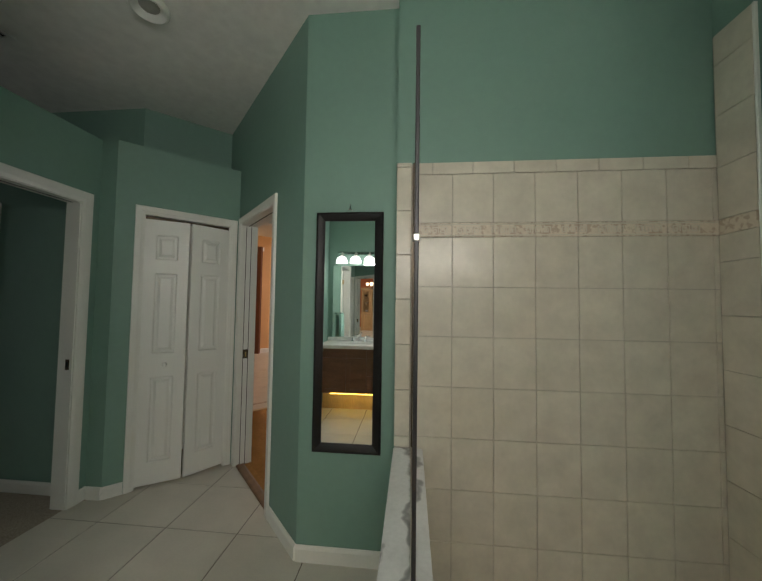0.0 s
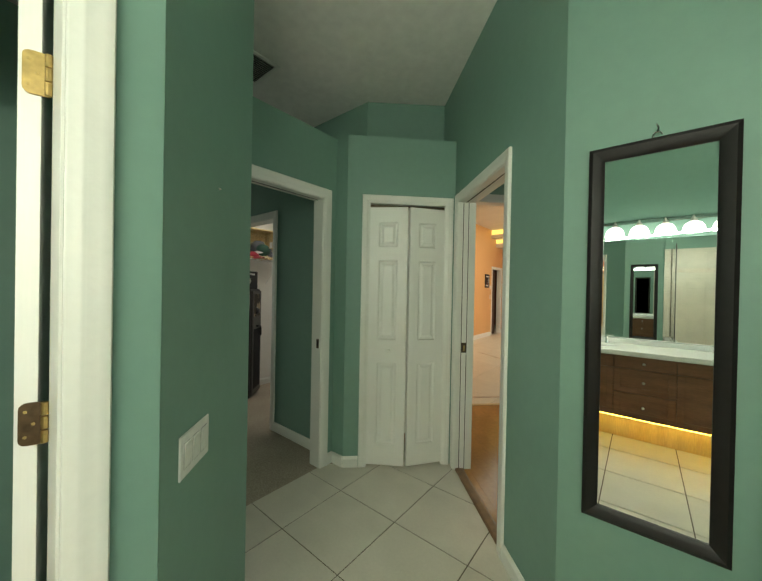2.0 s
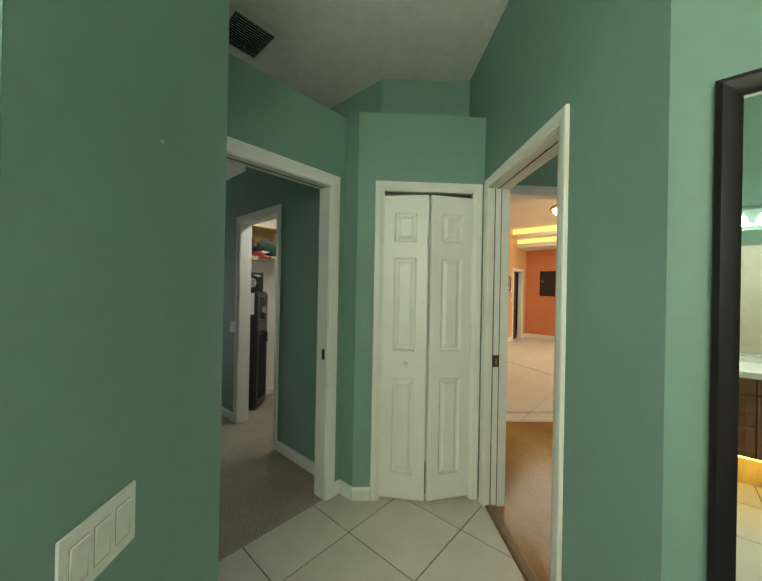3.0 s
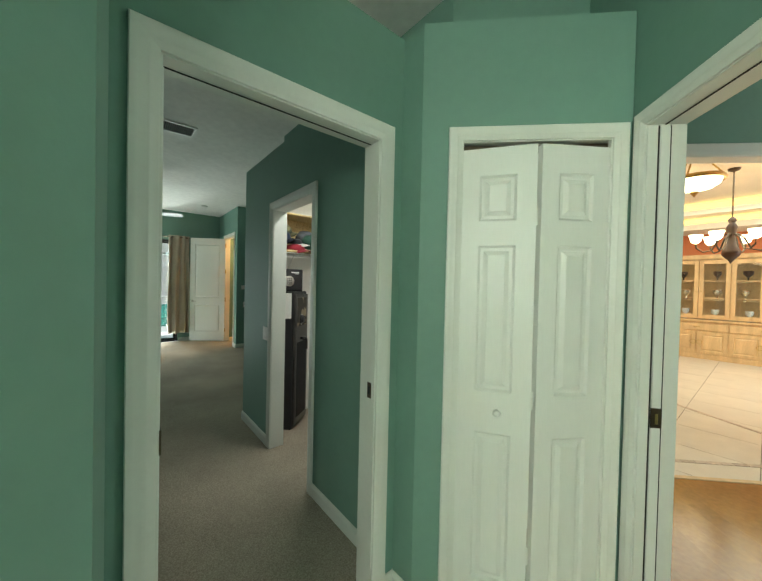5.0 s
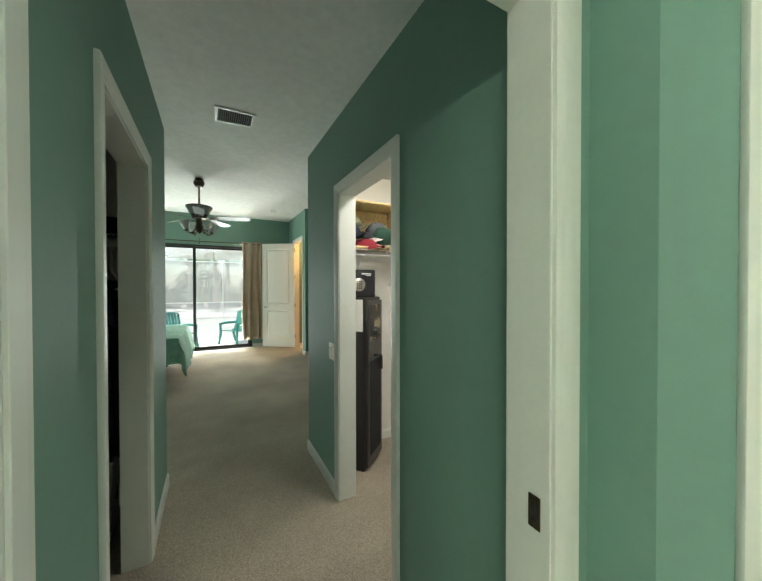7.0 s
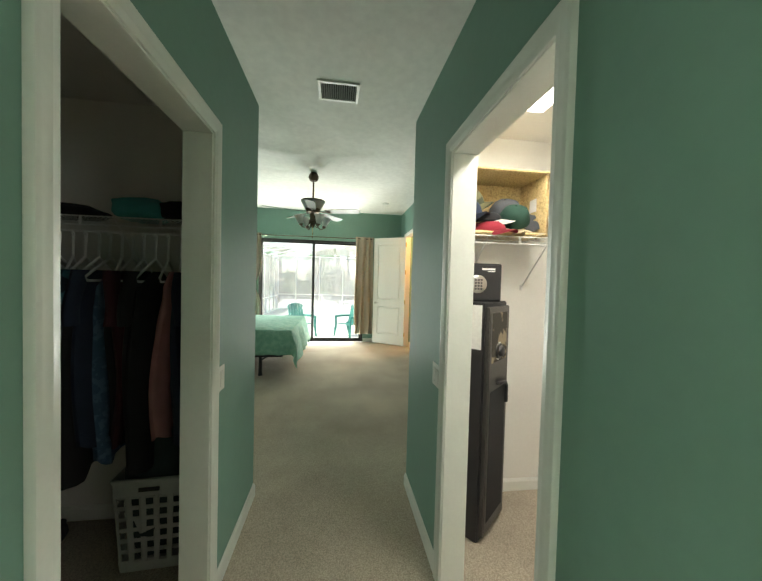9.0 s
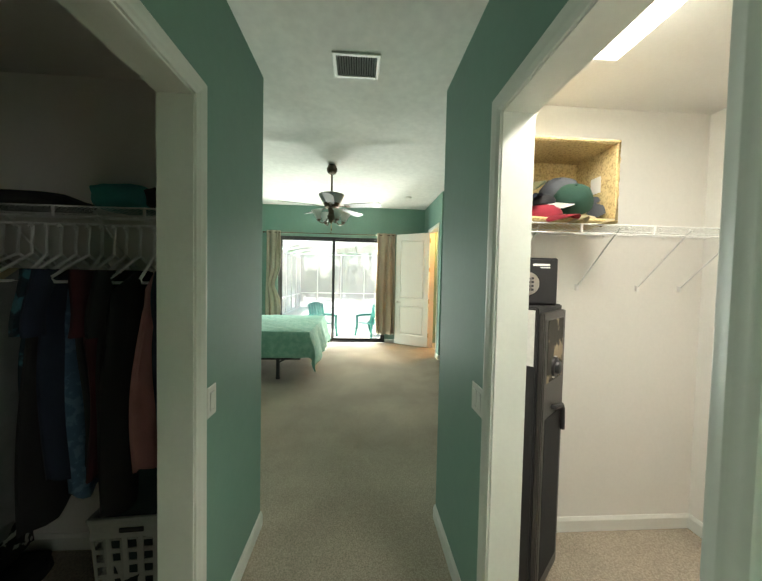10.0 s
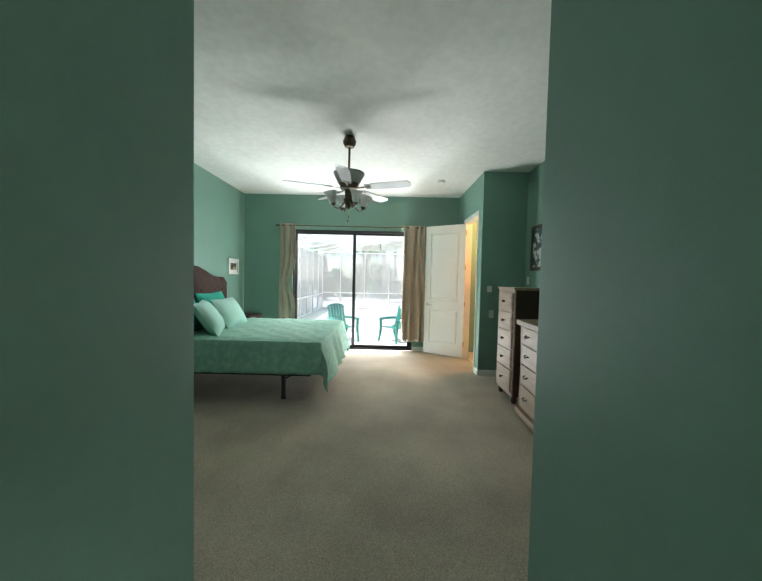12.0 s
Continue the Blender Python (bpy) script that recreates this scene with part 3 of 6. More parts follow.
def hinged_leaf():
    """Toilet room door, swung open past the wall, seen at its hinged edge."""
    m = Matrix.Translation((-0.482, 1.109, 0)) @ Euler((0, 0, radians(163))).to_matrix().to_4x4()
    top = thing("toilet_room_door", m, "white door swung open into the toilet room", "door")
    leaf = part("door_leaf", moulded_leaf(0.55, 2.015, 0.034, [(0.1, 0.45, 1.15, 1.85), (0.1, 0.45, 0.2, 0.95)]), DOORW, top, m=Matrix.Translation((0.004, 0.013, 0.012)))
    upright = Matrix(((0, 0, 1, 0), (1, 0, 0, 0), (0, 1, 0, 0), (0, 0, 0, 1)))
    corner = [(0.012 * math.sin(radians(a)), 0.012 * math.cos(radians(a))) for a in (0, 22, 45, 67, 90)]
    plate = [(0.0, 0.0), (0.0, 0.088)] + [(0.028 + a, 0.076 + b) for a, b in corner] + [(0.028 + b, 0.012 - a) for a, b in corner]
    for z in (0.22, 1.04, 1.765):
        hinge = part("hinge", prism(B(), plate, -0.0015, 0.004), BRASS if z > 1.5 else TARNISH, top, "aged brass hinge" if z > 1.5 else "tarnished brown hinge", m=Matrix.Translation((0, 0, z)) @ upright)
        for k in range(3):
            part("hinge_knuckle", lathe(B(), [(0.002, 0.001), (0.0062, 0.002), (0.0062, 0.028), (0.002, 0.029)], 10), BRASS, top, m=Matrix.Translation((-0.002, 0.001, z + 0.0295 * k)))
        for a, k in ((0.03, 0.018), (0.018, 0.044), (0.03, 0.07)):
            part("screw", lathe(B(), [(0.0035, 0), (0.0030, 0.0012), (0.0005, 0.0016)], 8), BRASS, top, m=Matrix.Translation((-0.0015, a, z + k)) @ Euler((0, radians(-90), 0)).to_matrix().to_4x4())


hinged_leaf()
hook = thing("robe_hook", Matrix.Translation((-1.498, 1.03, 1.19)), "brushed nickel robe hook on the toilet room wall", "hook")
part("rosette", lathe(B(), [(0.026, 0), (0.026, 0.004), (0.016, 0.010), (0.010, 0.014)], 18), NICKEL, hook, smooth=True, m=Euler((0, radians(90), 0)).to_matrix().to_4x4())
part("arm", tube(B(), [(0.01, 0, 0), (0.045, -0.01, 0), (0.06, -0.03, -0.004), (0.06, -0.09, -0.006)], 0.008, 8), NICKEL, hook, smooth=True)


# ---------- switches ----------
def switch_plate(run, s, z, gangs, label, tall=0.115):
    w = 0.07 + 0.046 * (gangs - 1)
    top = thing("switch_plate", run.frame @ Matrix.Translation((s, 0, z)), label, "light switch")
    part("plate", box(B(), -w / 2, w / 2, 0.0005, 0.006, -tall / 2, tall / 2, 0.002), PLATE, top)
    for k in range(gangs):
        x = (k - (gangs - 1) / 2) * 0.046
        part("surround", box(B(), x - 0.0175, x + 0.0175, 0.006, 0.0068, -0.0345, 0.0345), GREYPL, top, "thin shadow gap round the paddle")
        bm = B()
        up = 1
        rows = [[bm.verts.new((x + e, y, z)) for y, z in ((0.006, -0.033), (0.0085 - 0.0015 * up, -0.033), (0.0078, 0.0), (0.0085 + 0.0025 * up, 0.033), (0.006, 0.033))] for e in (-0.016, 0.016)]
        for q in range(5):
            bm.faces.new((rows[0][q], rows[0][(q + 1) % 5], rows[1][(q + 1) % 5], rows[1][q]))
        bm.faces.new(rows[0]), bm.faces.new(rows[1][::-1])
        part("rocker", bm, PLATE, top)
    return top


sw_s = (Vector(C2) - Vector((-0.476, 1.397))).length
switch_plate(r_sw, sw_s, 0.93, 3, "white three-gang rocker switch plate on the teal wall")
switch_plate(r_hr, 1.598, 0.97, 2, "white two-gang rocker switch plate on the dark teal wall")
switch_plate(r_hl, 0.625, 0.975, 1, "white rocker switch plate on the dark teal wall")
nail = thing("wall_screw", r_sw.frame @ Matrix.Translation(((Vector(C2) - Vector((-0.576, 1.50))).length, 0.0, 1.69)), "small metal screw in the teal wall", "screw")
part("head", lathe(B(), [(0.004, 0), (0.004, 0.003), (0.002, 0.006)], 8), NICKEL, nail, m=Euler((radians(-90), 0, 0)).to_matrix().to_4x4())


# ---------- wall mirror ----------
def wall_mirror():
    top = thing("framed_mirror", Matrix.Translation((0.5205, 2.408, 0.585)), "tall wall mirror in a black wooden frame", "mirror")
    w, h, f = 0.371 / 2, 1.299, 0.046
    def bar(nm, pts):
        """Mitred moulding: outline corners outer a-b, inner c-d."""
        bm = B()
        prof = [(0.0, 0.0), (0.0, 0.020), (0.25, 0.026), (0.75, 0.020), (1.0, 0.012), (1.0, 0.0)]
        (ax, az), (bx, bz), (cx, cz), (dx, dz) = pts
        rows = []
        for (ox, oz), (ix, iz) in (((ax, az), (dx, dz)), ((bx, bz), (cx, cz))):
            rows.append([bm.verts.new((ox + (ix - ox) * t, -0.001 - d, oz + (iz - oz) * t)) for t, d in prof])
        for k in range(len(prof)):
            j = (k + 1) % len(prof)
            bm.faces.new((rows[0][k], rows[0][j], rows[1][j], rows[1][k]))
        bm.faces.new(rows[0][::-1]), bm.faces.new(rows[1])
        part(nm, bm, BLACKF, top, smooth=True)
    o = [(-w, 0), (w, 0), (w, h), (-w, h)]
    i = [(-w + f, f), (w - f, f), (w - f, h - f), (-w + f, h - f)]
    for k in range(4):
        j = (k + 1) % 4
        bar("frame_bar", (o[k], o[j], i[j], i[k]))
    part("mirror_glass", box(B(), -w + f - 0.004, w - f + 0.004, -0.009, -0.002, f - 0.004, h - f + 0.004), MIRROR, top)
    hk = thing("mirror_hook", Matrix.Translation((0.519, 2.408, 1.884)), "small chrome hook holding the mirror", "hook")
    part("ring", tube(B(), [(0.012 * math.cos(a), -0.012, 0.008 + 0.012 * math.sin(a)) for a in [k * math.pi / 6 for k in range(12)]], 0.0022, 6), CHROME, hk, smooth=True)
    part("shank", tube(B(), [(0, -0.012, 0.02), (0.003, -0.012, 0.034), (-0.002, -0.008, 0.046), (0, 0.0, 0.050)], 0.0025, 6), CHROME, hk, smooth=True)


wall_mirror()


# ---------- shower ----------
def tile_piece(bm, x0, x1, z0, z1, y, d=0.008):
    return box(bm, x0, x1, y, y + d, z0, z1, 0.0012)


def shower():
    back = setting("wall_shower_tiling", box(B(), 0.782, 2.3225, 2.328, 2.3335, 0.0, 2.118), WGROUT, "cream ceramic shower tiling with a raised border", "tiling")
    g = 0.0013
    xs = [0.862] + [1.066 - 0.2035 + 0.2035 * k for k in range(1, 8)] + [2.312]
    zs = [-0.03, 0.22, 0.471, 0.7215, 0.972, 1.2225, 1.473, 1.728]
    def row(name, x_list, z0, z1, mat=WTILE, d=0.0075):
        for xa, xb in zip(x_list, x_list[1:]):
            part(name, box(B(), xa + g, xb - g, 2.328 - d, 2.328, max(0, z0) + g, z1 - g, 0.0012), mat, back)
    for z0, z1 in zip(zs, zs[1:]):
        row("wall_tile", xs, z0, z1)
    row("border_tile", [0.862, 1.064, 1.268, 1.471, 1.675, 1.878, 2.082, 2.312], 1.728, 1.802, BAND, 0.010)
    row("wall_tile", xs, 1.802, 2.055)
    row("cap_tile", [0.862, 0.965, 1.168, 1.371, 1.574, 1.777, 1.98, 2.183, 2.312], 2.055, 2.118, WTILE, 0.010)
    z = 0.665
    for k in range(8):
        z1 = min(z + (0.055 if k == 0 else 0.2295), 2.122)
        if z1 - z > 0.01:
            part("edge_tile", box(B(), 0.780, 0.857, 2.316, 2.328, z + g, z1 - g, 0.003), WTILE, back)
        z = z1
    # raised key pattern and rails on the border
    for za in (1.737, 1.792):
        part("border_rail", box(B(), 0.866, 2.31, 2.3155, 2.3185, za - 0.003, za + 0.003, 0.001), WTILE, back)
    x = 0.88
    while x < 2.25:
        bm = B()
        for a, b, c, d in ((0, 0.030, 0.030, 0.034), (0, 0.004, 0.004, 0.030), (0, 0.022, 0.004, 0.008), (0.018, 0.022, 0.008, 0.022), (0.010, 0.022, 0.019, 0.023), (0.030, 0.034, 0.004, 0.034)):
            box(bm, x + a, x + b, 2.3155, 2.3185, 1.746 + c, 1.746 + d)
        part("border_key", bm, WTILE, back)
        x += 0.042 if int((x - 0.88) / 0.042) % 4 != 3 else 0.085
    pier = setting("wall_pier_tiling", box(B(), 2.314, 2.3215, 2.1405, 2.3275, 0.0, 2.70), WGROUT, "cream ceramic tiling on the shower pier", "tiling")
    zz = [0, 0.11, 0.35, 0.60, 0.85, 1.10, 1.35, 1.60, 1.728, 1.802, 2.05, 2.30, 2.55, 2.70]
    for z0, z1 in zip(zz, zz[1:]):
        part("wall_tile", box(B(), 2.306, 2.3135, 2.142, 2.316, z0 + g, z1 - g, 0.0012), BAND if z0 == 1.728 else WTILE, pier)
    part("edge_strip", box(B(), 2.304, 2.322, 2.128, 2.1395, 0, 2.70, 0.003), TRIM, pier, "white edge strip")
    knee = setting("wall_knee", box(B(), 0.790, 0.912, 1.44, 2.3275, 0.0, 0.6345), TEAL, "low wall under the shower glass", "wall")
    part("marble_cap", box(B(), 0.778, 0.924, 1.425, 2.3145, 0.635, 0.665, 0.004, 2), MARBLE, knee, "white and grey marble cap")
    for k in range(3):
        part("wall_tile", box(B(), 0.912, 0.919, 1.45 + 0.29 * k, 1.738 + 0.29 * k, 0.0, 0.633, 0.0012), WTILE, knee)
    scr = thing("shower_screen", Matrix.Translation((0.872, 1.489, 0.665)), "clear shower glass screen with a black edge seal", "shower screen")
    pane = part("glass_pane", box(B(), -0.004, 0.004, 0.006, 0.815, 0.004, 1.445, 0.001), SHOWERGLASS, scr)
    pane.visible_shadow = False
    part("edge_seal", box(B(), -0.0055, 0.0055, -0.008, 0.006, 0.002, 1.447, 0.002), BLACKM, scr, "black edge seal")
    part("wall_channel", box(B(), -0.008, 0.008, 0.812, 0.824, 0.0, 1.447), BRONZE, scr, "metal wall channel")
    part("floor_channel", box(B(), -0.008, 0.008, 0.006, 0.812, 0.0, 0.010), NICKEL, scr)
    part("hinge", box(B(), -0.009, 0.009, -0.010, 0.010, 0.878, 0.898, 0.003), NICKEL, scr, "chrome glass hinge")


shower()


# ---------- vanity ----------
def vanity():
    x0, x1, back, front = -0.32, 2.05, SOUTHY, 0.03
    top = thing("vanity_cabinet", Matrix.Translation((0, back, 0)), "brown wooden vanity cabinet lit from below", "vanity cabinet")
    dp = front - back
    part("body", box(B(), x0, x1, 0.002, dp - 0.02, 0.225, 0.80), WALNUT, top)
    part("plinth", box(B(), x0 + 0.02, x1 - 0.02, 0.002, dp - 0.125, 0.0, 0.2245), PINE, top, "golden wooden plinth under the cabinet")
    part("led_strip", box(B(), x0 + 0.15, x1 - 0.03, dp - 0.036, dp - 0.026, 0.2185, 0.2245), LED, top, "glowing yellow light strip")
    def front_piece(nm, a, b, z0, z1, kn=True):
        bm = B()
        y = dp - 0.0195
        r = 0.05 if z1 - z0 > 0.2 else 0.0
        if r:
            for q in ((a, a + r, z0, z1), (b - r, b, z0, z1), (a + r, b - r, z0, z0 + r), (a + r, b - r, z1 - r, z1)):
                box(bm, q[0], q[1], y, y + 0.019, q[2], q[3], 0.0015)
            box(bm, a + r, b - r, y, y + 0.011, z0 + r, z1 - r)
        else:
            box(bm, a, b, y, y + 0.019, z0, z1, 0.0015)
        p = part(nm, bm, WALNUT, top)
        if kn:
            knob(p, Matrix.Translation(((a + b) / 2 if "drawer" in nm else (b - 0.03), y + 0.019, (z0 + z1) / 2 if "drawer" in nm else z1 - 0.06)) @ Euler((radians(-90), 0, 0)).to_matrix().to_4x4(), NICKEL, 0.012)
    xs = [x0, 0.035, 0.30, 0.74, 1.16, 1.60, x1]
    for k, (a, b) in enumerate(zip(xs, xs[1:])):
        front_piece("drawer_front", a + 0.003, b - 0.003, 0.685, 0.797, kn=k in (2, 4))
        if k in (2, 4):
            front_piece("drawer_front", a + 0.003, b - 0.003, 0.462, 0.680)
            front_piece("drawer_front", a + 0.003, b - 0.003, 0.235, 0.457)
        else:
            front_piece("cabinet_door", a + 0.003, b - 0.003, 0.235, 0.680, kn=False)
    ct = thing("countertop", Matrix.Translation((0, back, 0.8)), "glossy white vanity top with a backsplash", "countertop")
    part("slab", box(B(), x0 - 0.03, x1 + 0.02, 0.001, dp + 0.025, 0.001, 0.045, 0.008, 2), SOLID, ct)
    part("backsplash", box(B(), x0 - 0.03, x1 + 0.02, 0.002, 0.022, 0.0455, 0.092, 0.003), SOLID, ct)
    for cx in (0.12, 1.45):
        part("basin_rim", lathe(B(), [(0.20, 0.0455), (0.205, 0.050), (0.19, 0.052), (0.17, 0.047)], 28), SOLID, ct, smooth=True, m=Matrix.Translation((cx, 0.30, 0)) @ Matrix.Diagonal((1, 0.75, 1, 1)))
        fc = thing("basin_faucet", Matrix.Translation((cx, back + 0.09, 0.8455)), "chrome two-handle basin faucet", "faucet", "faucets of the vanity")
        part("spout", tube(B(), [(0, 0, 0), (0, 0, 0.07), (0, 0.02, 0.10), (0, 0.08, 0.105), (0, 0.11, 0.085)], 0.011, 10), CHROME, fc, smooth=True)
        for hx in (-0.09, 0.09):
            hd = part("handle", lathe(B(), [(0.022, 0), (0.014, 0.02), (0.012, 0.05), (0.02, 0.055), (0.012, 0.068)], 14), CHROME, fc, smooth=True, m=Matrix.Translation((hx, 0, 0)))
            part("lever", tube(B(), [(0, 0, 0.055), (math.copysign(0.05, hx), 0.01, 0.068)], 0.006, 6), CHROME, hd, smooth=True)
    vm = thing("vanity_mirror", Matrix.Translation((0, back, 0.896)), "large frameless mirror over the vanity", "mirror")
    part("mirror_glass", box(B(), x0 + 0.03, x1 - 0.02, 0.002, 0.008, 0, 1.042), MIRROR, vm)
    bar = thing("vanity_light", Matrix.Translation((0.76, back, 2.11)), "brushed nickel light bar with lit white shades", "vanity light")
    part("bar", box(B(), -0.98, 0.98, 0.001, 0.022, -0.004, 0.026, 0.006, 2), CHROME, bar)
    for i in range(10):
        x = -0.9 + 0.2 * i
        arm = part("arm", tube(B(), [(x, 0.03, 0.0), (x, 0.08, 0.015), (x, 0.12, 0.0), (x, 0.12, -0.02)], 0.008, 8), NICKEL, bar, smooth=True)
        part("holder", lathe(B(), [(0.02, 0), (0.026, -0.02), (0.03, -0.03)], 14), NICKEL, arm, smooth=True, m=Matrix.Translation((x, 0.12, -0.015)))
        part("shade", lathe(B(), [(0.024, 0), (0.056, -0.016), (0.076, -0.05), (0.083, -0.10), (0.079, -0.101), (0.06, -0.045), (0.02, -0.012)], 22), BULB, arm, "lit white glass shade", smooth=True, m=Matrix.Translation((x, 0.12, -0.045)))
    # towel on a bar beside the vanity
    tb = thing("towel_bar", Matrix.Translation((C1[0], 0.10, 1.22)), "chrome towel bar on the teal wall", "towel bar")
    part("rail", tube(B(), [(0.07, -0.14, 0), (0.07, 0.20, 0)], 0.008, 8), CHROME, tb, smooth=True)
    for y in (-0.13, 0.19):
        part("post", lathe(B(), [(0.022, 0), (0.022, 0.006), (0.009, 0.014), (0.009, 0.07)], 14), CHROME, tb, smooth=True, m=Matrix.Translation((0, y, 0)) @ Euler((0, radians(90), 0)).to_matrix().to_4x4())
    bm = B()
    rows = []
    for i in range(13):
        y = -0.09 + 0.25 * i / 12
        off = 0.006 * math.sin(i * 1.7)
        path = [(0.058 + off, -0.42), (0.056 + off, -0.2), (0.057, -0.01), (0.07, 0.013), (0.083, -0.01), (0.086 + off, -0.2), (0.088 + off, -0.46)]
        rows.append([bm.verts.new((px, y, pz)) for px, pz in path])
    for a, b in zip(rows, rows[1:]):
        for k in range(len(a) - 1):
            bm.faces.new((a[k], a[k + 1], b[k + 1], b[k]))
    tw = tagged(part("hand_towel", bm, PILLOW, None, smooth=True), "pale aqua towel hung over the bar", "towel")
    tw.matrix_world = Matrix.Translation((C1[0], 0.10, 1.22))
    mod = tw.modifiers.new("thick", "SOLIDIFY")
    mod.thickness = 0.005


vanity()


# ---------- ceiling fittings ----------
def can_light(x, y, label):
    top = thing("recessed_light", Matrix.Translation((x, y, CEIL)), label, "recessed light")
    part("trim_ring", lathe(B(), [(0.100, -0.001), (0.101, -0.020), (0.094, -0.030), (0.084, -0.031), (0.074, -0.024), (0.052, -0.004), (0.050, -0.001)], 32), TRIM, top, "white trim ring", smooth=True)
    part("lens", lathe(B(), [(0.052, -0.002), (0.045, -0.009), (0.02, -0.012), (0.002, -0.013)], 28), CANLENS, top, "unlit frosted lens", smooth=True)


can_light(-0.63, 2.28, "unlit recessed can light in the bathroom ceiling")


def louvre_vent(name, cx, cy, lx, ly, n, along_x, label, mat=TRIM):
    top = thing(name, Matrix.Translation((cx, cy, CEIL)), label, "ceiling vent")
    f = 0.028
    for a, b, c, d in ((-lx / 2, lx / 2, -ly / 2, -ly / 2 + f), (-lx / 2, lx / 2, ly / 2 - f, ly / 2), (-lx / 2, -lx / 2 + f, -ly / 2 + f, ly / 2 - f), (lx / 2 - f, lx / 2, -ly / 2 + f, ly / 2 - f)):
        part("frame_bar", box(B(), a, b, c, d, -0.012, -0.0005, 0.003), TRIM, top)
    part("backing", box(B(), -lx / 2 + f, lx / 2 - f, -ly / 2 + f, ly / 2 - f, -0.0018, -0.0005), LINE, top)
    for k in range(n):
        t = (k + 0.5) / n
        bm = B()
        if along_x:
            box(bm, -lx / 2 + f, lx / 2 - f, -0.007, 0.007, -0.001, 0.001)
            m = Matrix.Translation((0, -ly / 2 + f + t * (ly - 2 * f), -0.008)) @ Euler((radians(38), 0, 0)).to_matrix().to_4x4()
        else:
            box(bm, -0.007, 0.007, -ly / 2 + f, ly / 2 - f, -0.001, 0.001)
            m = Matrix.Translation((-lx / 2 + f + t * (lx - 2 * f), 0, -0.008)) @ Euler((0, radians(38), 0)).to_matrix().to_4x4()
        part("slat", bm, mat, top, m=m)


louvre_vent("ceiling_vent", -1.85, 2.265, 0.36, 0.32, 14, False, "white louvred vent in the bathroom ceiling")
louvre_vent("ceiling_vent", -4.355, 2.235, 0.28, 0.35, 16, True, "white louvred return vent in the hall ceiling", BLADE)


# ---------- wire shelves ----------
def wire_shelf(x_back, x_front, y0, y1, z, brackets, rod, label):
    """White wire shelf along y on brackets; the front lip hangs below."""
    top = thing("wire_shelf", Matrix.Translation((x_back, (y0 + y1) / 2, z)), label, "wire shelf", "wire shelves")
    d, h = x_front - x_back, (y1 - y0) / 2
    for nm, x, zz, r in (("front_rail", d, 0, 0.0035), ("front_rail", d, -0.042, 0.0035), ("back_rail", 0.012, 0, 0.0035), ("middle_rail", d / 2, -0.004, 0.003)):
        part(nm, tube(B(), [(x, -h, zz), (x, h, zz)], r, 6), WHITEW, top, smooth=True)
    n = int((y1 - y0) / 0.0254)
    for k in range(n):
        y = -h + 0.0127 + k * 0.0254
        part("wire", tube(B(), [(0.008, y, 0.003), (d + 0.002, y, 0.003), (d + 0.004, y, -0.003)], 0.0015, 4), WHITEW, top)
    k = -h + 0.04
    while k < h:
        part("lip_post", box(B(), d - 0.002, d + 0.004, k - 0.006, k + 0.006, -0.044, 0.003, 0.001), WHITEW, top)
        k += 0.36
    for y in brackets:
        k = y - (y0 + y1) / 2
        br = part("bracket", tube(B(), [(d - 0.02, k, -0.008), (0.012, k, -0.29)], 0.004, 6), WHITEW, top, smooth=True)
        part("foot", box(B(), 0.0005, 0.012, k - 0.009, k + 0.009, -0.315, -0.28, 0.002), WHITEW, br)
        part("clip", box(B(), 0.0005, 0.012, k + 0.14, k + 0.165, -0.01, 0.008, 0.002), WHITEW, top)
    if rod:
        part("hanging_rail", tube(B(), [(d - 0.03, -h, -0.07), (d - 0.03, h, -0.07)], 0.006, 8), WHITEW, top, smooth=True)
    return top


wire_shelf(-3.626, -3.31, 2.91, 4.28, 1.722, (3.12, 3.518, 3.881, 4.142), False, "white wire shelf in the lit closet")
wire_shelf(-3.616, -3.30, 0.26, 1.60, 1.722, (0.4, 0.78, 1.16, 1.5), True, "white wire shelf with a hanging rail in the dark closet")


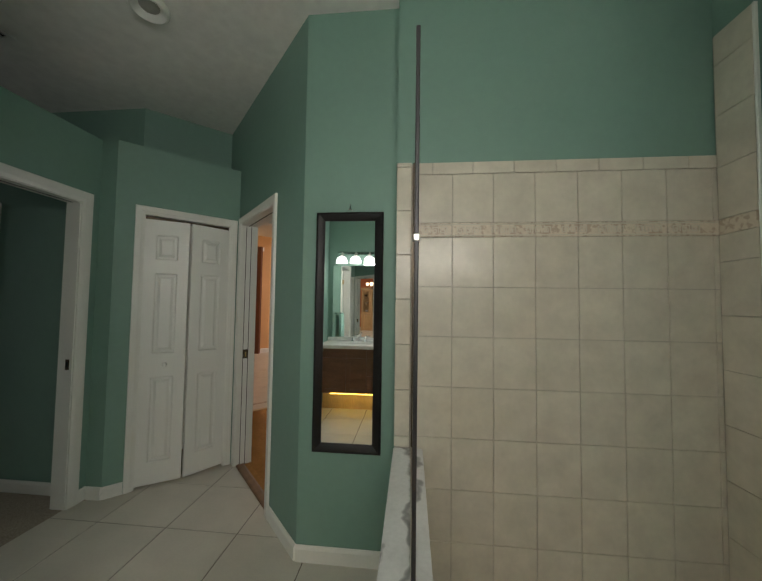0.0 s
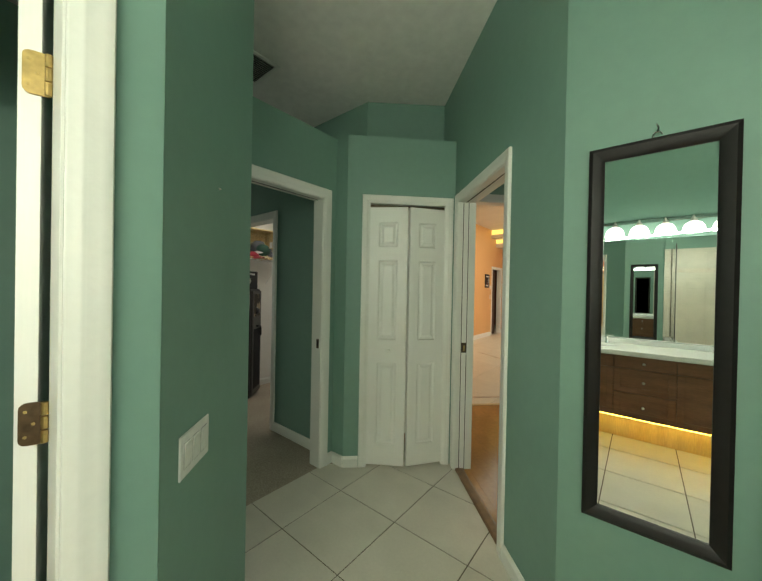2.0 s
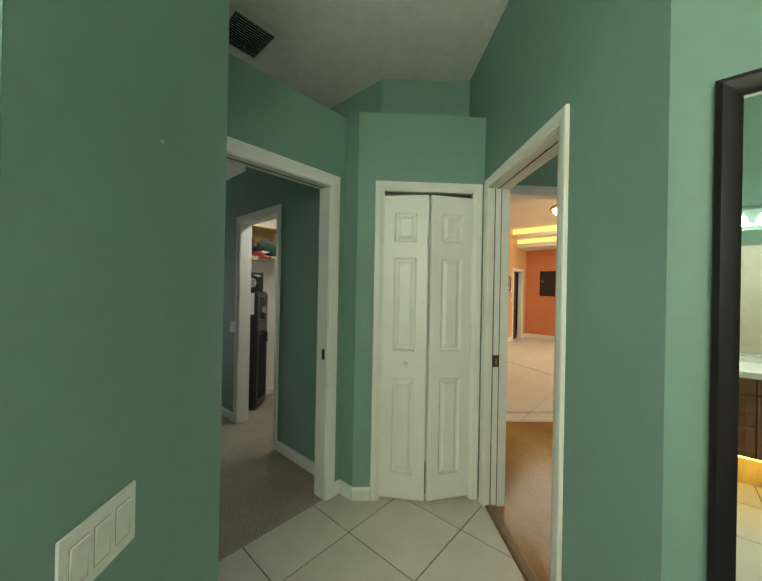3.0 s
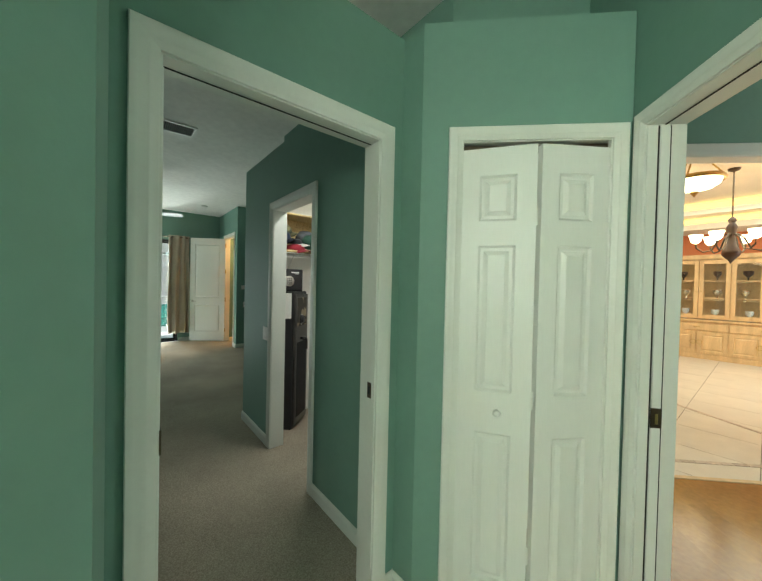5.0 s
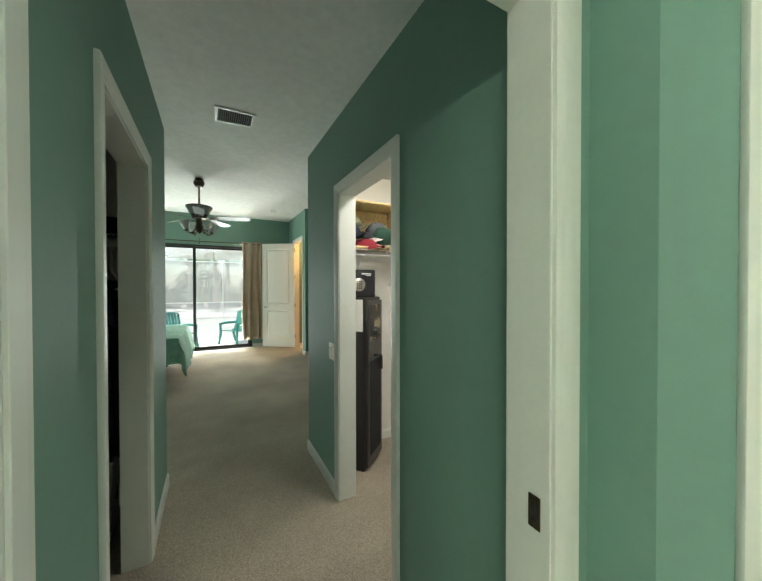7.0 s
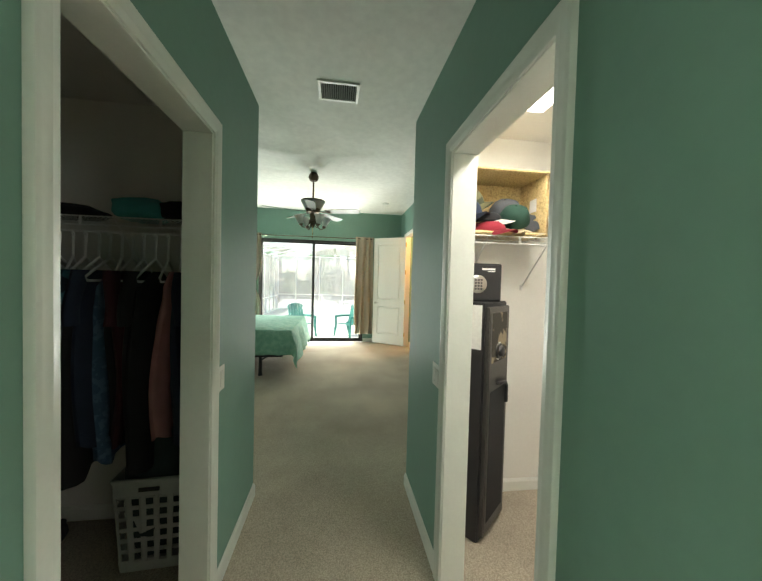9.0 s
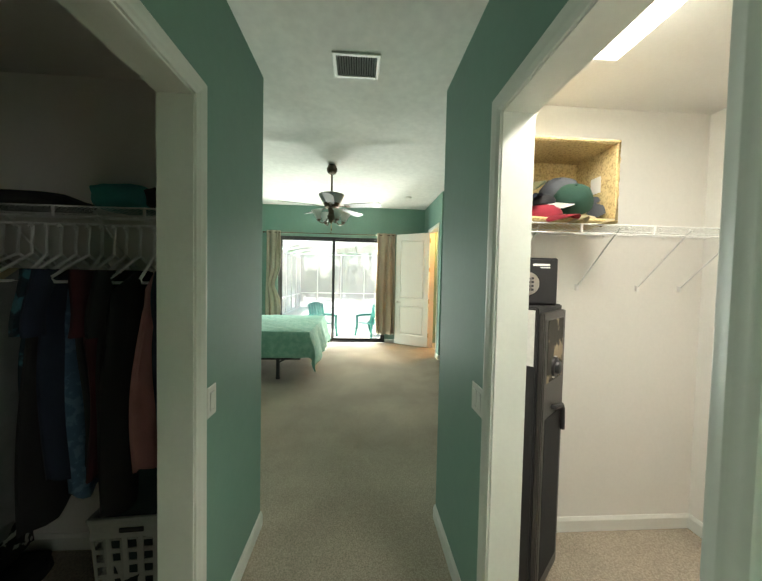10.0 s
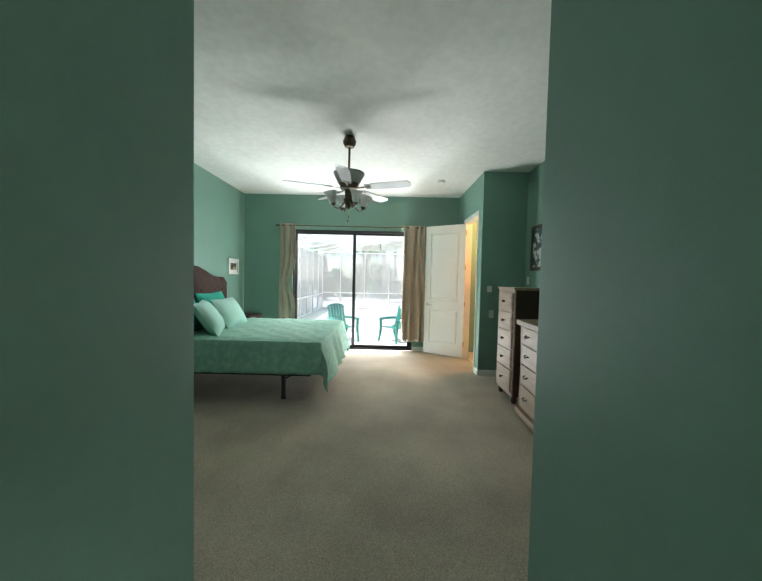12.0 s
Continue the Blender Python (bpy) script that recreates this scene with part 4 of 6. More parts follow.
# ---------- right closet: crate of caps, safes ----------
def seagrass_crate():
    top = thing("seagrass_basket", Matrix.Translation((-3.60, 2.955, 1.7275)), "woven seagrass basket lying on its side, full of caps", "basket")
    D, W, H, t = 0.29, 0.53, 0.385, 0.018
    def woven(nm, x0, x1, y0, y1, z0, z1, label=""):
        bm = box(B(), x0, x1, y0, y1, z0, z1)
        bmesh.ops.subdivide_edges(bm, edges=bm.edges, cuts=14, use_grid_fill=True)
        for v in bm.verts:
            v.co += Vector([0.0018 * math.sin(v.co[(i + 1) % 3] * 190 + 3 * v.co[i]) * math.cos(v.co[(i + 2) % 3] * 150) for i in range(3)])
        part(nm, bm, SEAGRASS, top, label, smooth=True)
    woven("base_panel", 0.0, t, 0, W, 0.004, H)
    woven("side_panel", t, D, 0, W, 0.004, 0.004 + t)
    woven("side_panel", t, D, 0, W, H - t, H)
    woven("side_panel", t, D, 0, t, t, H - t)
    woven("side_panel", t, D, W - t, W, t, H - t)
    part("rim", tube(B(), [(D, 0.008, 0.012), (D, W - 0.008, 0.012), (D, W - 0.008, H - 0.008), (D, 0.008, H - 0.008), (D, 0.008, 0.012)], 0.010, 8), SEAGRASS, top, smooth=True)
    part("handle_slot", box(B(), 0.13, 0.20, W - t - 0.004, W - t - 0.001, 0.17, 0.25, 0.002), CLOSET, top, "open hand hole")


def cap(pos, turn, tilt, mat, brim, label, r=0.085, flat=1.0):
    m = Matrix.Translation(pos) @ Euler((radians(tilt), 0, radians(turn))).to_matrix().to_4x4()
    top = thing("baseball_cap", m, label, "cap", "caps in the basket")
    bm = B()
    lathe(bm, [(r, 0), (r * 1.0, 0.03), (r * 0.93, 0.06), (r * 0.72, 0.09), (r * 0.38, 0.108), (0.006, 0.114)], 22)
    for v in bm.verts:
        v.co.x *= 1.12
        v.co.z *= flat
        v.co += Vector((noise.noise(v.co * 25), noise.noise(v.co * 25 + Vector((9, 0, 0))), noise.noise(v.co * 25 + Vector((0, 9, 0))))) * 0.006
    part("crown", bm, mat, top, smooth=True)
    bm = B()
    rows = []
    for i in range(9):
        a = radians(-52 + 13 * i)
        droop = -0.012 * abs(i - 4) / 4
        rows.append([bm.verts.new((math.cos(a) * r * 1.08, math.sin(a) * r * 0.98, 0.008 + droop)), bm.verts.new((math.cos(a) * r * 1.5 + 0.055 * math.cos(a * 1.4), math.sin(a) * r * 1.05, -0.004 + 2.2 * droop))])
    for a, b in zip(rows, rows[1:]):
        bm.faces.new((a[0], a[1], b[1], b[0]))
    bmesh.ops.solidify(bm, geom=bm.faces[:], thickness=0.004)
    part("brim", bm, brim, top, smooth=True)
    part("button", lathe(B(), [(0.008, 0.112 * flat), (0.007, 0.118 * flat), (0.002, 0.12 * flat)], 10), mat, top, smooth=True)


def cloth(name, c):
    return material(name, c, 0.9, var=0.12, scale=10, grain=0.06, gscale=200, bump=0.03, bscale=500)


NAVY, RED, GREEN, GREYC = cloth("navy_cotton", (0.015, 0.024, 0.05)), cloth("red_cotton", (0.22, 0.012, 0.025)), cloth("dark_green_cotton", (0.014, 0.05, 0.033)), cloth("grey_cotton", (0.085, 0.09, 0.10))
CAMO = patterned("camouflage_cotton", (0.20, 0.19, 0.10), (0.06, 0.07, 0.04), 18)
KHAKI, WHITEC, BLACKC = cloth("khaki_cotton", (0.42, 0.35, 0.22)), cloth("white_cotton", (0.65, 0.65, 0.62)), cloth("black_cotton", (0.012, 0.012, 0.014))
PINK, DENIM, LIGHTB, DGREY, AQUA, MAROON = cloth("pink_cotton", (0.46, 0.20, 0.20)), patterned("blue_denim", (0.06, 0.12, 0.20), (0.10, 0.18, 0.28), 30), cloth("light_blue_cotton", (0.16, 0.26, 0.32)), cloth("grey_knit", (0.20, 0.21, 0.20)), cloth("aqua_cotton", (0.05, 0.30, 0.30)), cloth("maroon_cotton", (0.05, 0.008, 0.014))
FLORAL = patterned("black_white_floral", (0.012, 0.012, 0.012), (0.45, 0.45, 0.42), 22, 0.58, 0.62)
TEALPRINT = patterned("teal_print_cotton", (0.015, 0.035, 0.05), (0.06, 0.18, 0.22), 16, 0.52, 0.58)
seagrass_crate()
cz = 1.7275 + 0.026
cap((-3.425, 3.33, cz + 0.075), 72, 42, GREEN, GREYC, "dark green cap with a grey brim in the basket", 0.082)
cap((-3.50, 3.315, cz + 0.125), 60, 38, GREYC, GREYC, "dark grey cap on the pile in the basket", 0.088)
cap((-3.41, 3.16, cz + 0.002), 25, 4, RED, RED, "red cap with a black lining in the basket", 0.095, 0.62)
cap((-3.43, 3.15, cz + 0.075), 60, 8, BLACKC, WHITEC, "black and white cap in the basket", 0.08, 0.5)
cap((-3.46, 3.06, cz + 0.10), 10, 25, NAVY, NAVY, "navy blue cap in the basket", 0.08)
cap((-3.50, 3.08, cz + 0.18), 30, 30, CAMO, CAMO, "camouflage cap on the pile in the basket", 0.078)
cap((-3.40, 3.37, cz - 0.002), 40, 0, KHAKI, KHAKI, "khaki cap under the pile in the basket", 0.06, 0.25)
cap((-3.38, 3.27, cz - 0.002), 15, 0, KHAKI, KHAKI, "khaki cap lying flat in the basket", 0.05, 0.25)


def gun_safe():
    a = math.atan2(3.31 - 3.055, -3.43 + 3.2)
    m = Matrix.Translation((-3.20, 3.055, 0)) @ Euler((0, 0, a)).to_matrix().to_4x4()
    top = thing("gun_safe", m, "tall black steel gun safe standing on the carpet", "safe")
    w, d, h = 0.345, 0.20, 1.34
    part("body", box(B(), 0, w, 0.0, d, 0.0, h, 0.006, 2), BLACKM, top)
    dr = part("door", box(B(), 0.014, w - 0.014, -0.022, -0.0005, 0.03, h - 0.025, 0.004, 2), GUNMETAL, top, "satin gunmetal door")
    part("door_border", box(B(), 0.030, w - 0.030, -0.0245, -0.022, 0.06, h - 0.055, 0.002), GUNMETAL, dr)
    part("photo_panel", box(B(), 0.06, w - 0.06, -0.0265, -0.0245, 1.00, 1.28, 0.001), PHOTO, dr, "faded print on the safe door")
    dial = part("dial", lathe(B(), [(0.045, 0), (0.045, 0.012), (0.032, 0.014), (0.028, 0.028), (0.018, 0.031)], 24), BLACKM, dr, "black combination dial", smooth=True, m=Matrix.Translation((w * 0.46, -0.0245, 1.06)) @ Euler((radians(90), 0, 0)).to_matrix().to_4x4())
    part("dial_ring", lathe(B(), [(0.052, 0.0), (0.052, 0.004), (0.046, 0.004)], 24), CHROME, dial, smooth=True)
    hd = part("handle", tube(B(), [(w * 0.44, -0.0245, 0.875), (w * 0.44, -0.04, 0.875), (w * 0.50, -0.043, 0.875), (w * 0.70, -0.043, 0.865), (w * 0.76, -0.043, 0.84), (w * 0.77, -0.043, 0.74)], 0.011, 8), BLACKM, dr, "black lever handle", smooth=True)
    part("lower_panel", box(B(), 0.055, w - 0.055, -0.0265, -0.0245, 0.10, 0.84, 0.001), BLACKC, dr, "matt black lower panel")
    pp = thing("paper_sheet", m @ Matrix.Translation((-0.0015, 0.0, 0)), "white paper sheet taped to the safe", "paper")
    part("sheet", box(B(), -0.0008, 0.0008, 0.012, 0.185, 1.08, 1.325), PAPER, pp)


gun_safe()


def small_safe():
    top = thing("small_safe", Matrix.Translation((-3.30, 3.065, 1.3405)), "small black electronic safe on top of the gun safe", "safe")
    part("body", box(B(), -0.24, -0.008, -0.14, 0.14, 0.0, 0.22, 0.005, 2), BLACKM, top)
    dr = part("door", box(B(), -0.008, 0.0, -0.132, 0.132, 0.008, 0.212, 0.003), BLACKM, top)
    pad = part("keypad", lathe(B(), [(0.052, 0), (0.052, 0.010), (0.044, 0.014)], 28), NICKEL, dr, "round grey keypad", smooth=True, m=Matrix.Translation((0.0, -0.01, 0.10)) @ Euler((0, radians(90), 0)).to_matrix().to_4x4())
    for i in range(3):
        for j in range(4):
            part("key", box(B(), -0.024 + 0.017 * j - 0.005, -0.024 + 0.017 * j + 0.005, -0.017 + 0.017 * i - 0.005, -0.017 + 0.017 * i + 0.005, 0.014, 0.016), GREYC, pad)
    part("label_bar", box(B(), 0.0005, 0.0015, 0.015, 0.095, 0.182, 0.192), PAPER, dr, "white lettering bar")
    part("label_bar", box(B(), 0.0005, 0.0015, 0.050, 0.095, 0.172, 0.177), PAPER, dr)


small_safe()
fx = thing("closet_light", Matrix.Translation((-2.60, 3.22, LOW - 0.12)), "lit white fluorescent light on the closet ceiling", "ceiling light")
part("housing", box(B(), -0.57, 0.57, -0.12, 0.12, -0.03, -0.001, 0.004), TRIM, fx)
part("diffuser", box(B(), -0.56, 0.56, -0.105, 0.105, -0.075, -0.0305, 0.012, 2), CLOSETLAMP, fx, "glowing diffuser")
lamp("closet_lamp", "AREA", look((-2.60, 3.22, LOW - 0.205), (-2.60, 3.30, 0)), 1.75, (1, 0.97, 0.93), (1.08, 0.18))


# ---------- left closet: clothes, basket ----------
def garment(y, mat, length, width, kind, label, hanger=WHITEW, sag=0.0):
    """A garment on a hanger on the rail that runs along y; the hanger stands across it."""
    top = thing("hanging_garment", Matrix.Translation((-3.33, y, 1.628)) @ Euler((0, 0, radians(14 + random.uniform(-16, 16)))).to_matrix().to_4x4(), label, "garment", "clothes on the rail")
    hz = -0.135
    hook = [(0.0, 0, 0.0), (0.012, 0, 0.010), (0.004, 0, 0.021), (-0.010, 0, 0.014), (-0.008, 0, -0.02), (0, 0, -0.06)]
    hg = part("hanger", tube(B(), hook + [(0, 0, hz + 0.03), (width / 2, 0, hz - 0.065), (width / 2 - 0.02, 0, hz - 0.082), (-width / 2 + 0.02, 0, hz - 0.082), (-width / 2, 0, hz - 0.065), (0, 0, hz + 0.03)], 0.0065, 6), hanger, top, "plastic hanger", smooth=True)
    bm = B()
    rows, cols = 14, 24
    grid = []
    rnd = random.Random(int((y + 5) * 1000))
    ph, sw = rnd.uniform(0, 6), rnd.uniform(0.010, 0.02)
    for r in range(rows + 1):
        t = r / rows
        z = hz - 0.032 - t * length
        shoulder = min(1.0, 0.22 + t * length / 0.075)
        wv = width / 2 * shoulder * (1.02 if kind != "trouser" else 0.62) * (1 - (0.12 * t if kind == "shirt" else 0) + (0.25 * t if kind == "dress" else 0))
        th = 0.013 + 0.028 * min(1, t * 3)
        ring = []
        for c in range(cols):
            a = 2 * math.pi * c / cols
            fold = 1 + 0.35 * min(1, t * 2) * math.sin(5 * a + ph + 2 * t)
            ring.append(bm.verts.new((wv * math.cos(a) + sag * t * t, th * math.sin(a) * fold + sw * math.sin(t * 5 + ph), z + 0.02 * t * math.sin(3 * a + ph) + (-0.04 * abs(math.cos(a)) * min(1, t * 6) if r < 3 else 0))))
        grid.append(ring)
    for a, b in zip(grid, grid[1:]):
        for k in range(cols):
            bm.faces.new((a[k], a[(k + 1) % cols], b[(k + 1) % cols], b[k]))
    part("cloth", bm, mat, top, smooth=True)
    if kind == "shirt":
        for sx in (-1, 1):
            bm = B()
            prev = None
            for r in range(7):
                t = r / 6
                cx, z = sx * (width / 2 * 0.93 + 0.045 * t), hz - 0.035 - t * 0.24
                ring = [bm.verts.new((cx + 0.062 * (1 - 0.2 * t) * math.cos(q), 0.024 * math.sin(q) + 0.01 * math.sin(4 * t + ph), z)) for q in [k * math.pi / 5 for k in range(10)]]
                if prev:
                    for k in range(10):
                        bm.faces.new((prev[k], prev[(k + 1) % 10], ring[(k + 1) % 10], ring[k]))
                prev = ring
            part("sleeve", bm, mat, top, smooth=True)


for y, mat, ln, w, kind, label in (
        (1.52, BLACKC, 0.95, 0.40, "dress", "black dress on a white hanger"), (1.465, NAVY, 0.85, 0.40, "shirt", "navy blue shirt on a white hanger"),
        (1.40, PINK, 0.80, 0.26, "dress", "dusty pink top on a white hanger"), (1.34, BLACKC, 0.92, 0.40, "dress", "long black top on a white hanger"),
        (1.285, BLACKC, 0.82, 0.42, "shirt", "black shirt on a white hanger"), (1.235, MAROON, 0.80, 0.42, "shirt", "dark maroon shirt on a white hanger"),
        (1.185, BLACKC, 0.80, 0.40, "shirt", "black shirt on a white hanger"), (1.13, DENIM, 0.92, 0.40, "trouser", "faded blue jeans on a hanger"),
        (1.08, NAVY, 0.82, 0.42, "shirt", "navy blue shirt on a white hanger"), (1.02, BLACKC, 0.98, 0.42, "dress", "long black dress on a white hanger"),
        (0.965, TEALPRINT, 0.62, 0.42, "shirt", "teal printed shirt on a white hanger"), (0.905, DGREY, 1.0, 0.42, "dress", "long grey dress on a white hanger"),
        (0.85, KHAKI, 0.55, 0.42, "shirt", "tan blouse on a white hanger"), (0.79, DGREY, 1.10, 0.42, "dress", "grey sleeveless dress on a white hanger"),
        (0.735, WHITEC, 0.98, 0.40, "dress", "long white dress on a white hanger"), (0.675, FLORAL, 1.38, 0.42, "dress", "black and white floral dress on a hanger"),
        (0.61, BLACKC, 1.25, 0.42, "dress", "long black dress on a black hanger"), (0.55, FLORAL, 1.35, 0.42, "dress", "black and white floral dress on a hanger"),
        (0.49, BLACKC, 1.1, 0.42, "shirt", "black coat on a black hanger"), (0.42, NAVY, 1.0, 0.42, "shirt", "navy blue coat on a hanger")):
    garment(y, mat, ln, w, kind, label)


def soft_bag(pos, size, mat, label, name="soft_bag"):
    bm = B()
    bmesh.ops.create_icosphere(bm, subdivisions=4, radius=1.0)
    for v in bm.verts:
        s = v.co.copy()
        v.co = Vector([math.copysign(abs(c) ** 0.6, c) for c in s])
        v.co *= 1 + 0.12 * noise.noise(s * 2.3 + Vector(pos))
        v.co = Vector((v.co.x * size[0] / 2, v.co.y * size[1] / 2, max(0, (v.co.z + 1) / 2) * size[2]))
    ob = tagged(link_mesh(name, bm, mat, True), label, "bag")
    ob.matrix_world = Matrix.Translation(pos)
    return ob


soft_bag((-3.45, 1.22, 1.726), (0.24, 0.24, 0.12), AQUA, "aqua fabric bag on the wire shelf")
soft_bag((-3.45, 1.46, 1.726), (0.26, 0.26, 0.11), BLACKC, "black fabric bag on the wire shelf")
soft_bag((-3.45, 0.75, 1.726), (0.28, 0.55, 0.07), BLACKC, "black folded coat on the wire shelf", "folded_coat")


def laundry_basket():
    m = Matrix.Translation((-3.37, 1.375, 0)) @ Euler((0, 0, radians(4))).to_matrix().to_4x4()
    top = thing("laundry_basket", m, "greyish white plastic laundry basket with square holes", "laundry basket")
    def side(nm, n, flip):
        """Slotted panel of bars between two corner points, n holes wide."""
        (ax, ay), (bx, by) = flip
        bm = B()
        def P(u, z):
            taper = 0.86 + 0.14 * z / 0.46
            return Vector((ax + (bx - ax) * u, ay + (by - ay) * u, 0)) * taper + Vector((0, 0, z))
        zs = [0.0, 0.05] + [0.05 + 0.055 * k for k in range(1, 7)] + [0.46]
        us = [k / n for k in range(n + 1)]
        hole = 0.30
        for zi, (z0, z1) in enumerate(zip(zs, zs[1:])):
            solid = zi == 0 or zi == len(zs) - 2
            for u0, u1 in zip(us, us[1:]):
                cells = [(u0, u1, z0, z1)]
                if not solid:
                    du, dz = (u1 - u0) * hole * 0.75, (z1 - z0) * hole * 0.6
                    cells = [(u0, u0 + du, z0, z1), (u1 - du, u1, z0, z1), (u0 + du, u1 - du, z0, z0 + dz), (u0 + du, u1 - du, z1 - dz, z1)]
                for q in cells:
                    bm.faces.new([bm.verts.new(P(u, z)) for u, z in ((q[0], q[2]), (q[1], q[2]), (q[1], q[3]), (q[0], q[3]))])
        bmesh.ops.remove_doubles(bm, verts=bm.verts, dist=0.0003)
        bmesh.ops.recalc_face_normals(bm, faces=bm.faces)
        bmesh.ops.solidify(bm, geom=bm.faces[:], thickness=0.004)
        part(nm, bm, GREYPL, top)
    a, b = 0.17, 0.155
    side("side_panel", 5, ((a, -b), (a, b)))
    side("side_panel", 5, ((-a, b), (-a, -b)))
    side("side_panel", 6, ((-a, -b), (a, -b)))
    side("side_panel", 6, ((a, b), (-a, b)))
    part("rim", tube(B(), [(a, -b, 0.46), (a, b, 0.46), (-a, b, 0.46), (-a, -b, 0.46), (a, -b, 0.46)], 0.011, 8), GREYPL, top, smooth=True)
    part("bottom", box(B(), -a * 0.86, a * 0.86, -b * 0.86, b * 0.86, 0.002, 0.008), GREYPL, top)
    part("handle_slot", box(B(), a - 0.002, a + 0.0025, -0.045, 0.045, 0.405, 0.425, 0.001), LINE, top, "dark hand hole")
    ld = soft_bag((0, 0, 0), (0.31, 0.28, 0.66), TEALDK, "dark crumpled laundry heaped in the basket", "crumpled_laundry")
    ld.matrix_world = m @ Matrix.Translation((0, 0, 0.0085))


laundry_basket()
soft_bag((-3.40, 0.72, 0), (0.26, 0.24, 0.09), BLACKC, "black shoes bag on the closet floor")


# ---------- sliding door and curtains ----------
def slider():
    x = FARX
    fr = tagged(new("window_1"), "dark bronze framed two-panel sliding glass door, closed", "sliding door", kind="structure")
    fr.matrix_world = Matrix.Translation((x - 0.075, 0, 0))
    y0, y1, z1 = 0.47, 2.87, 2.37
    for nm, b in (("frame_head", (-0.05, 0.05, y0, y1, z1 - 0.045, z1)), ("frame_sill", (-0.05, 0.05, y0, y1, 0, 0.03)), ("frame_jamb", (-0.05, 0.05, y0, y0 + 0.035, 0.03, z1 - 0.045)), ("frame_jamb", (-0.05, 0.05, y1 - 0.035, y1, 0.03, z1 - 0.045))):
        part(nm, box(B(), *b, 0.002), BLACKM, fr)
    mid = 1.69
    for ya, yb, xo in ((y0 + 0.035, mid + 0.03, 0.02), (mid - 0.03, y1 - 0.035, -0.02)):
        sash = part("sash", box(B(), xo - 0.014, xo + 0.014, ya, ya + 0.05, 0.03, z1 - 0.045), BLACKM, fr)
        for b in ((yb - 0.05, yb, 0.03, z1 - 0.045), (ya + 0.05, yb - 0.05, 0.03, 0.075), (ya + 0.05, yb - 0.05, z1 - 0.085, z1 - 0.045)):
            part("sash_rail", box(B(), xo - 0.014, xo + 0.014, *b), BLACKM, sash)
        p = part("pane", box(B(), xo - 0.003, xo + 0.003, ya + 0.05, yb - 0.05, 0.075, z1 - 0.085), PANE, sash)
        p.visible_shadow = False
    rod = thing("curtain_rod", Matrix.Translation((x + 0.08, 0, 2.43)), "thin dark metal curtain rod with finials", "curtain rod")
    part("rod", tube(B(), [(0, 0.18, 0), (0, 3.10, 0)], 0.010, 8), BRONZE, rod, smooth=True)
    for y in (0.18, 3.10):
        part("finial", lathe(B(), [(0.004, -0.02), (0.02, -0.008), (0.022, 0.004), (0.012, 0.018), (0.002, 0.024)], 12), BRONZE, rod, smooth=True, m=Matrix.Translation((0, y, 0)) @ Euler((radians(90), 0, 0)).to_matrix().to_4x4())
    for y in (0.24, 3.02):
        part("bracket", box(B(), -0.079, -0.008, y - 0.008, y + 0.008, -0.012, 0.012, 0.002), BRONZE, rod)


def curtain(y0, y1, tie, label):
    bm = B()
    n, rows = 56, 26
    grid = []
    for r in range(rows + 1):
        t = r / rows
        z = 2.47 - t * 2.27
        pinch = 1.0 - (0.42 * math.exp(-((t - 0.52) / 0.10) ** 2) if tie else 0.0)
        line = []
        for k in range(n + 1):
            u = k / n
            yy = y0 + (y1 - y0) * ((u - 0.0) * pinch if tie else u)
            wob = u + 0.05 * math.sin(7 * u) + 0.02 * math.sin(4 * t + 9 * u)
            dx = 0.042 * math.sin(wob * math.pi * 6.3 + 0.5 * math.sin(3 * t)) * (0.6 + 0.4 * t) + 0.012 * math.sin(wob * 31 + 3 * t) * t
            line.append(bm.verts.new((dx, yy + 0.01 * math.sin(6 * t + 4 * u), z)))
        grid.append(line)
    for a, b in zip(grid, grid[1:]):
        for k in range(n):
            bm.faces.new((a[k], a[k + 1], b[k + 1], b[k]))
    ob = tagged(link_mesh("curtain", bm, CURTAIN, True), label, "curtain", "curtains of the sliding door")
    ob.matrix_world = Matrix.Translation((FARX + 0.085, 0, 0))
    m = ob.modifiers.new("thick", "SOLIDIFY")
    m.thickness = 0.003


slider()
curtain(0.24, 0.56, True, "taupe cloth curtain gathered with a tie at the sliding door")
curtain(2.66, 3.08, False, "taupe cloth curtain hanging in folds at the sliding door")


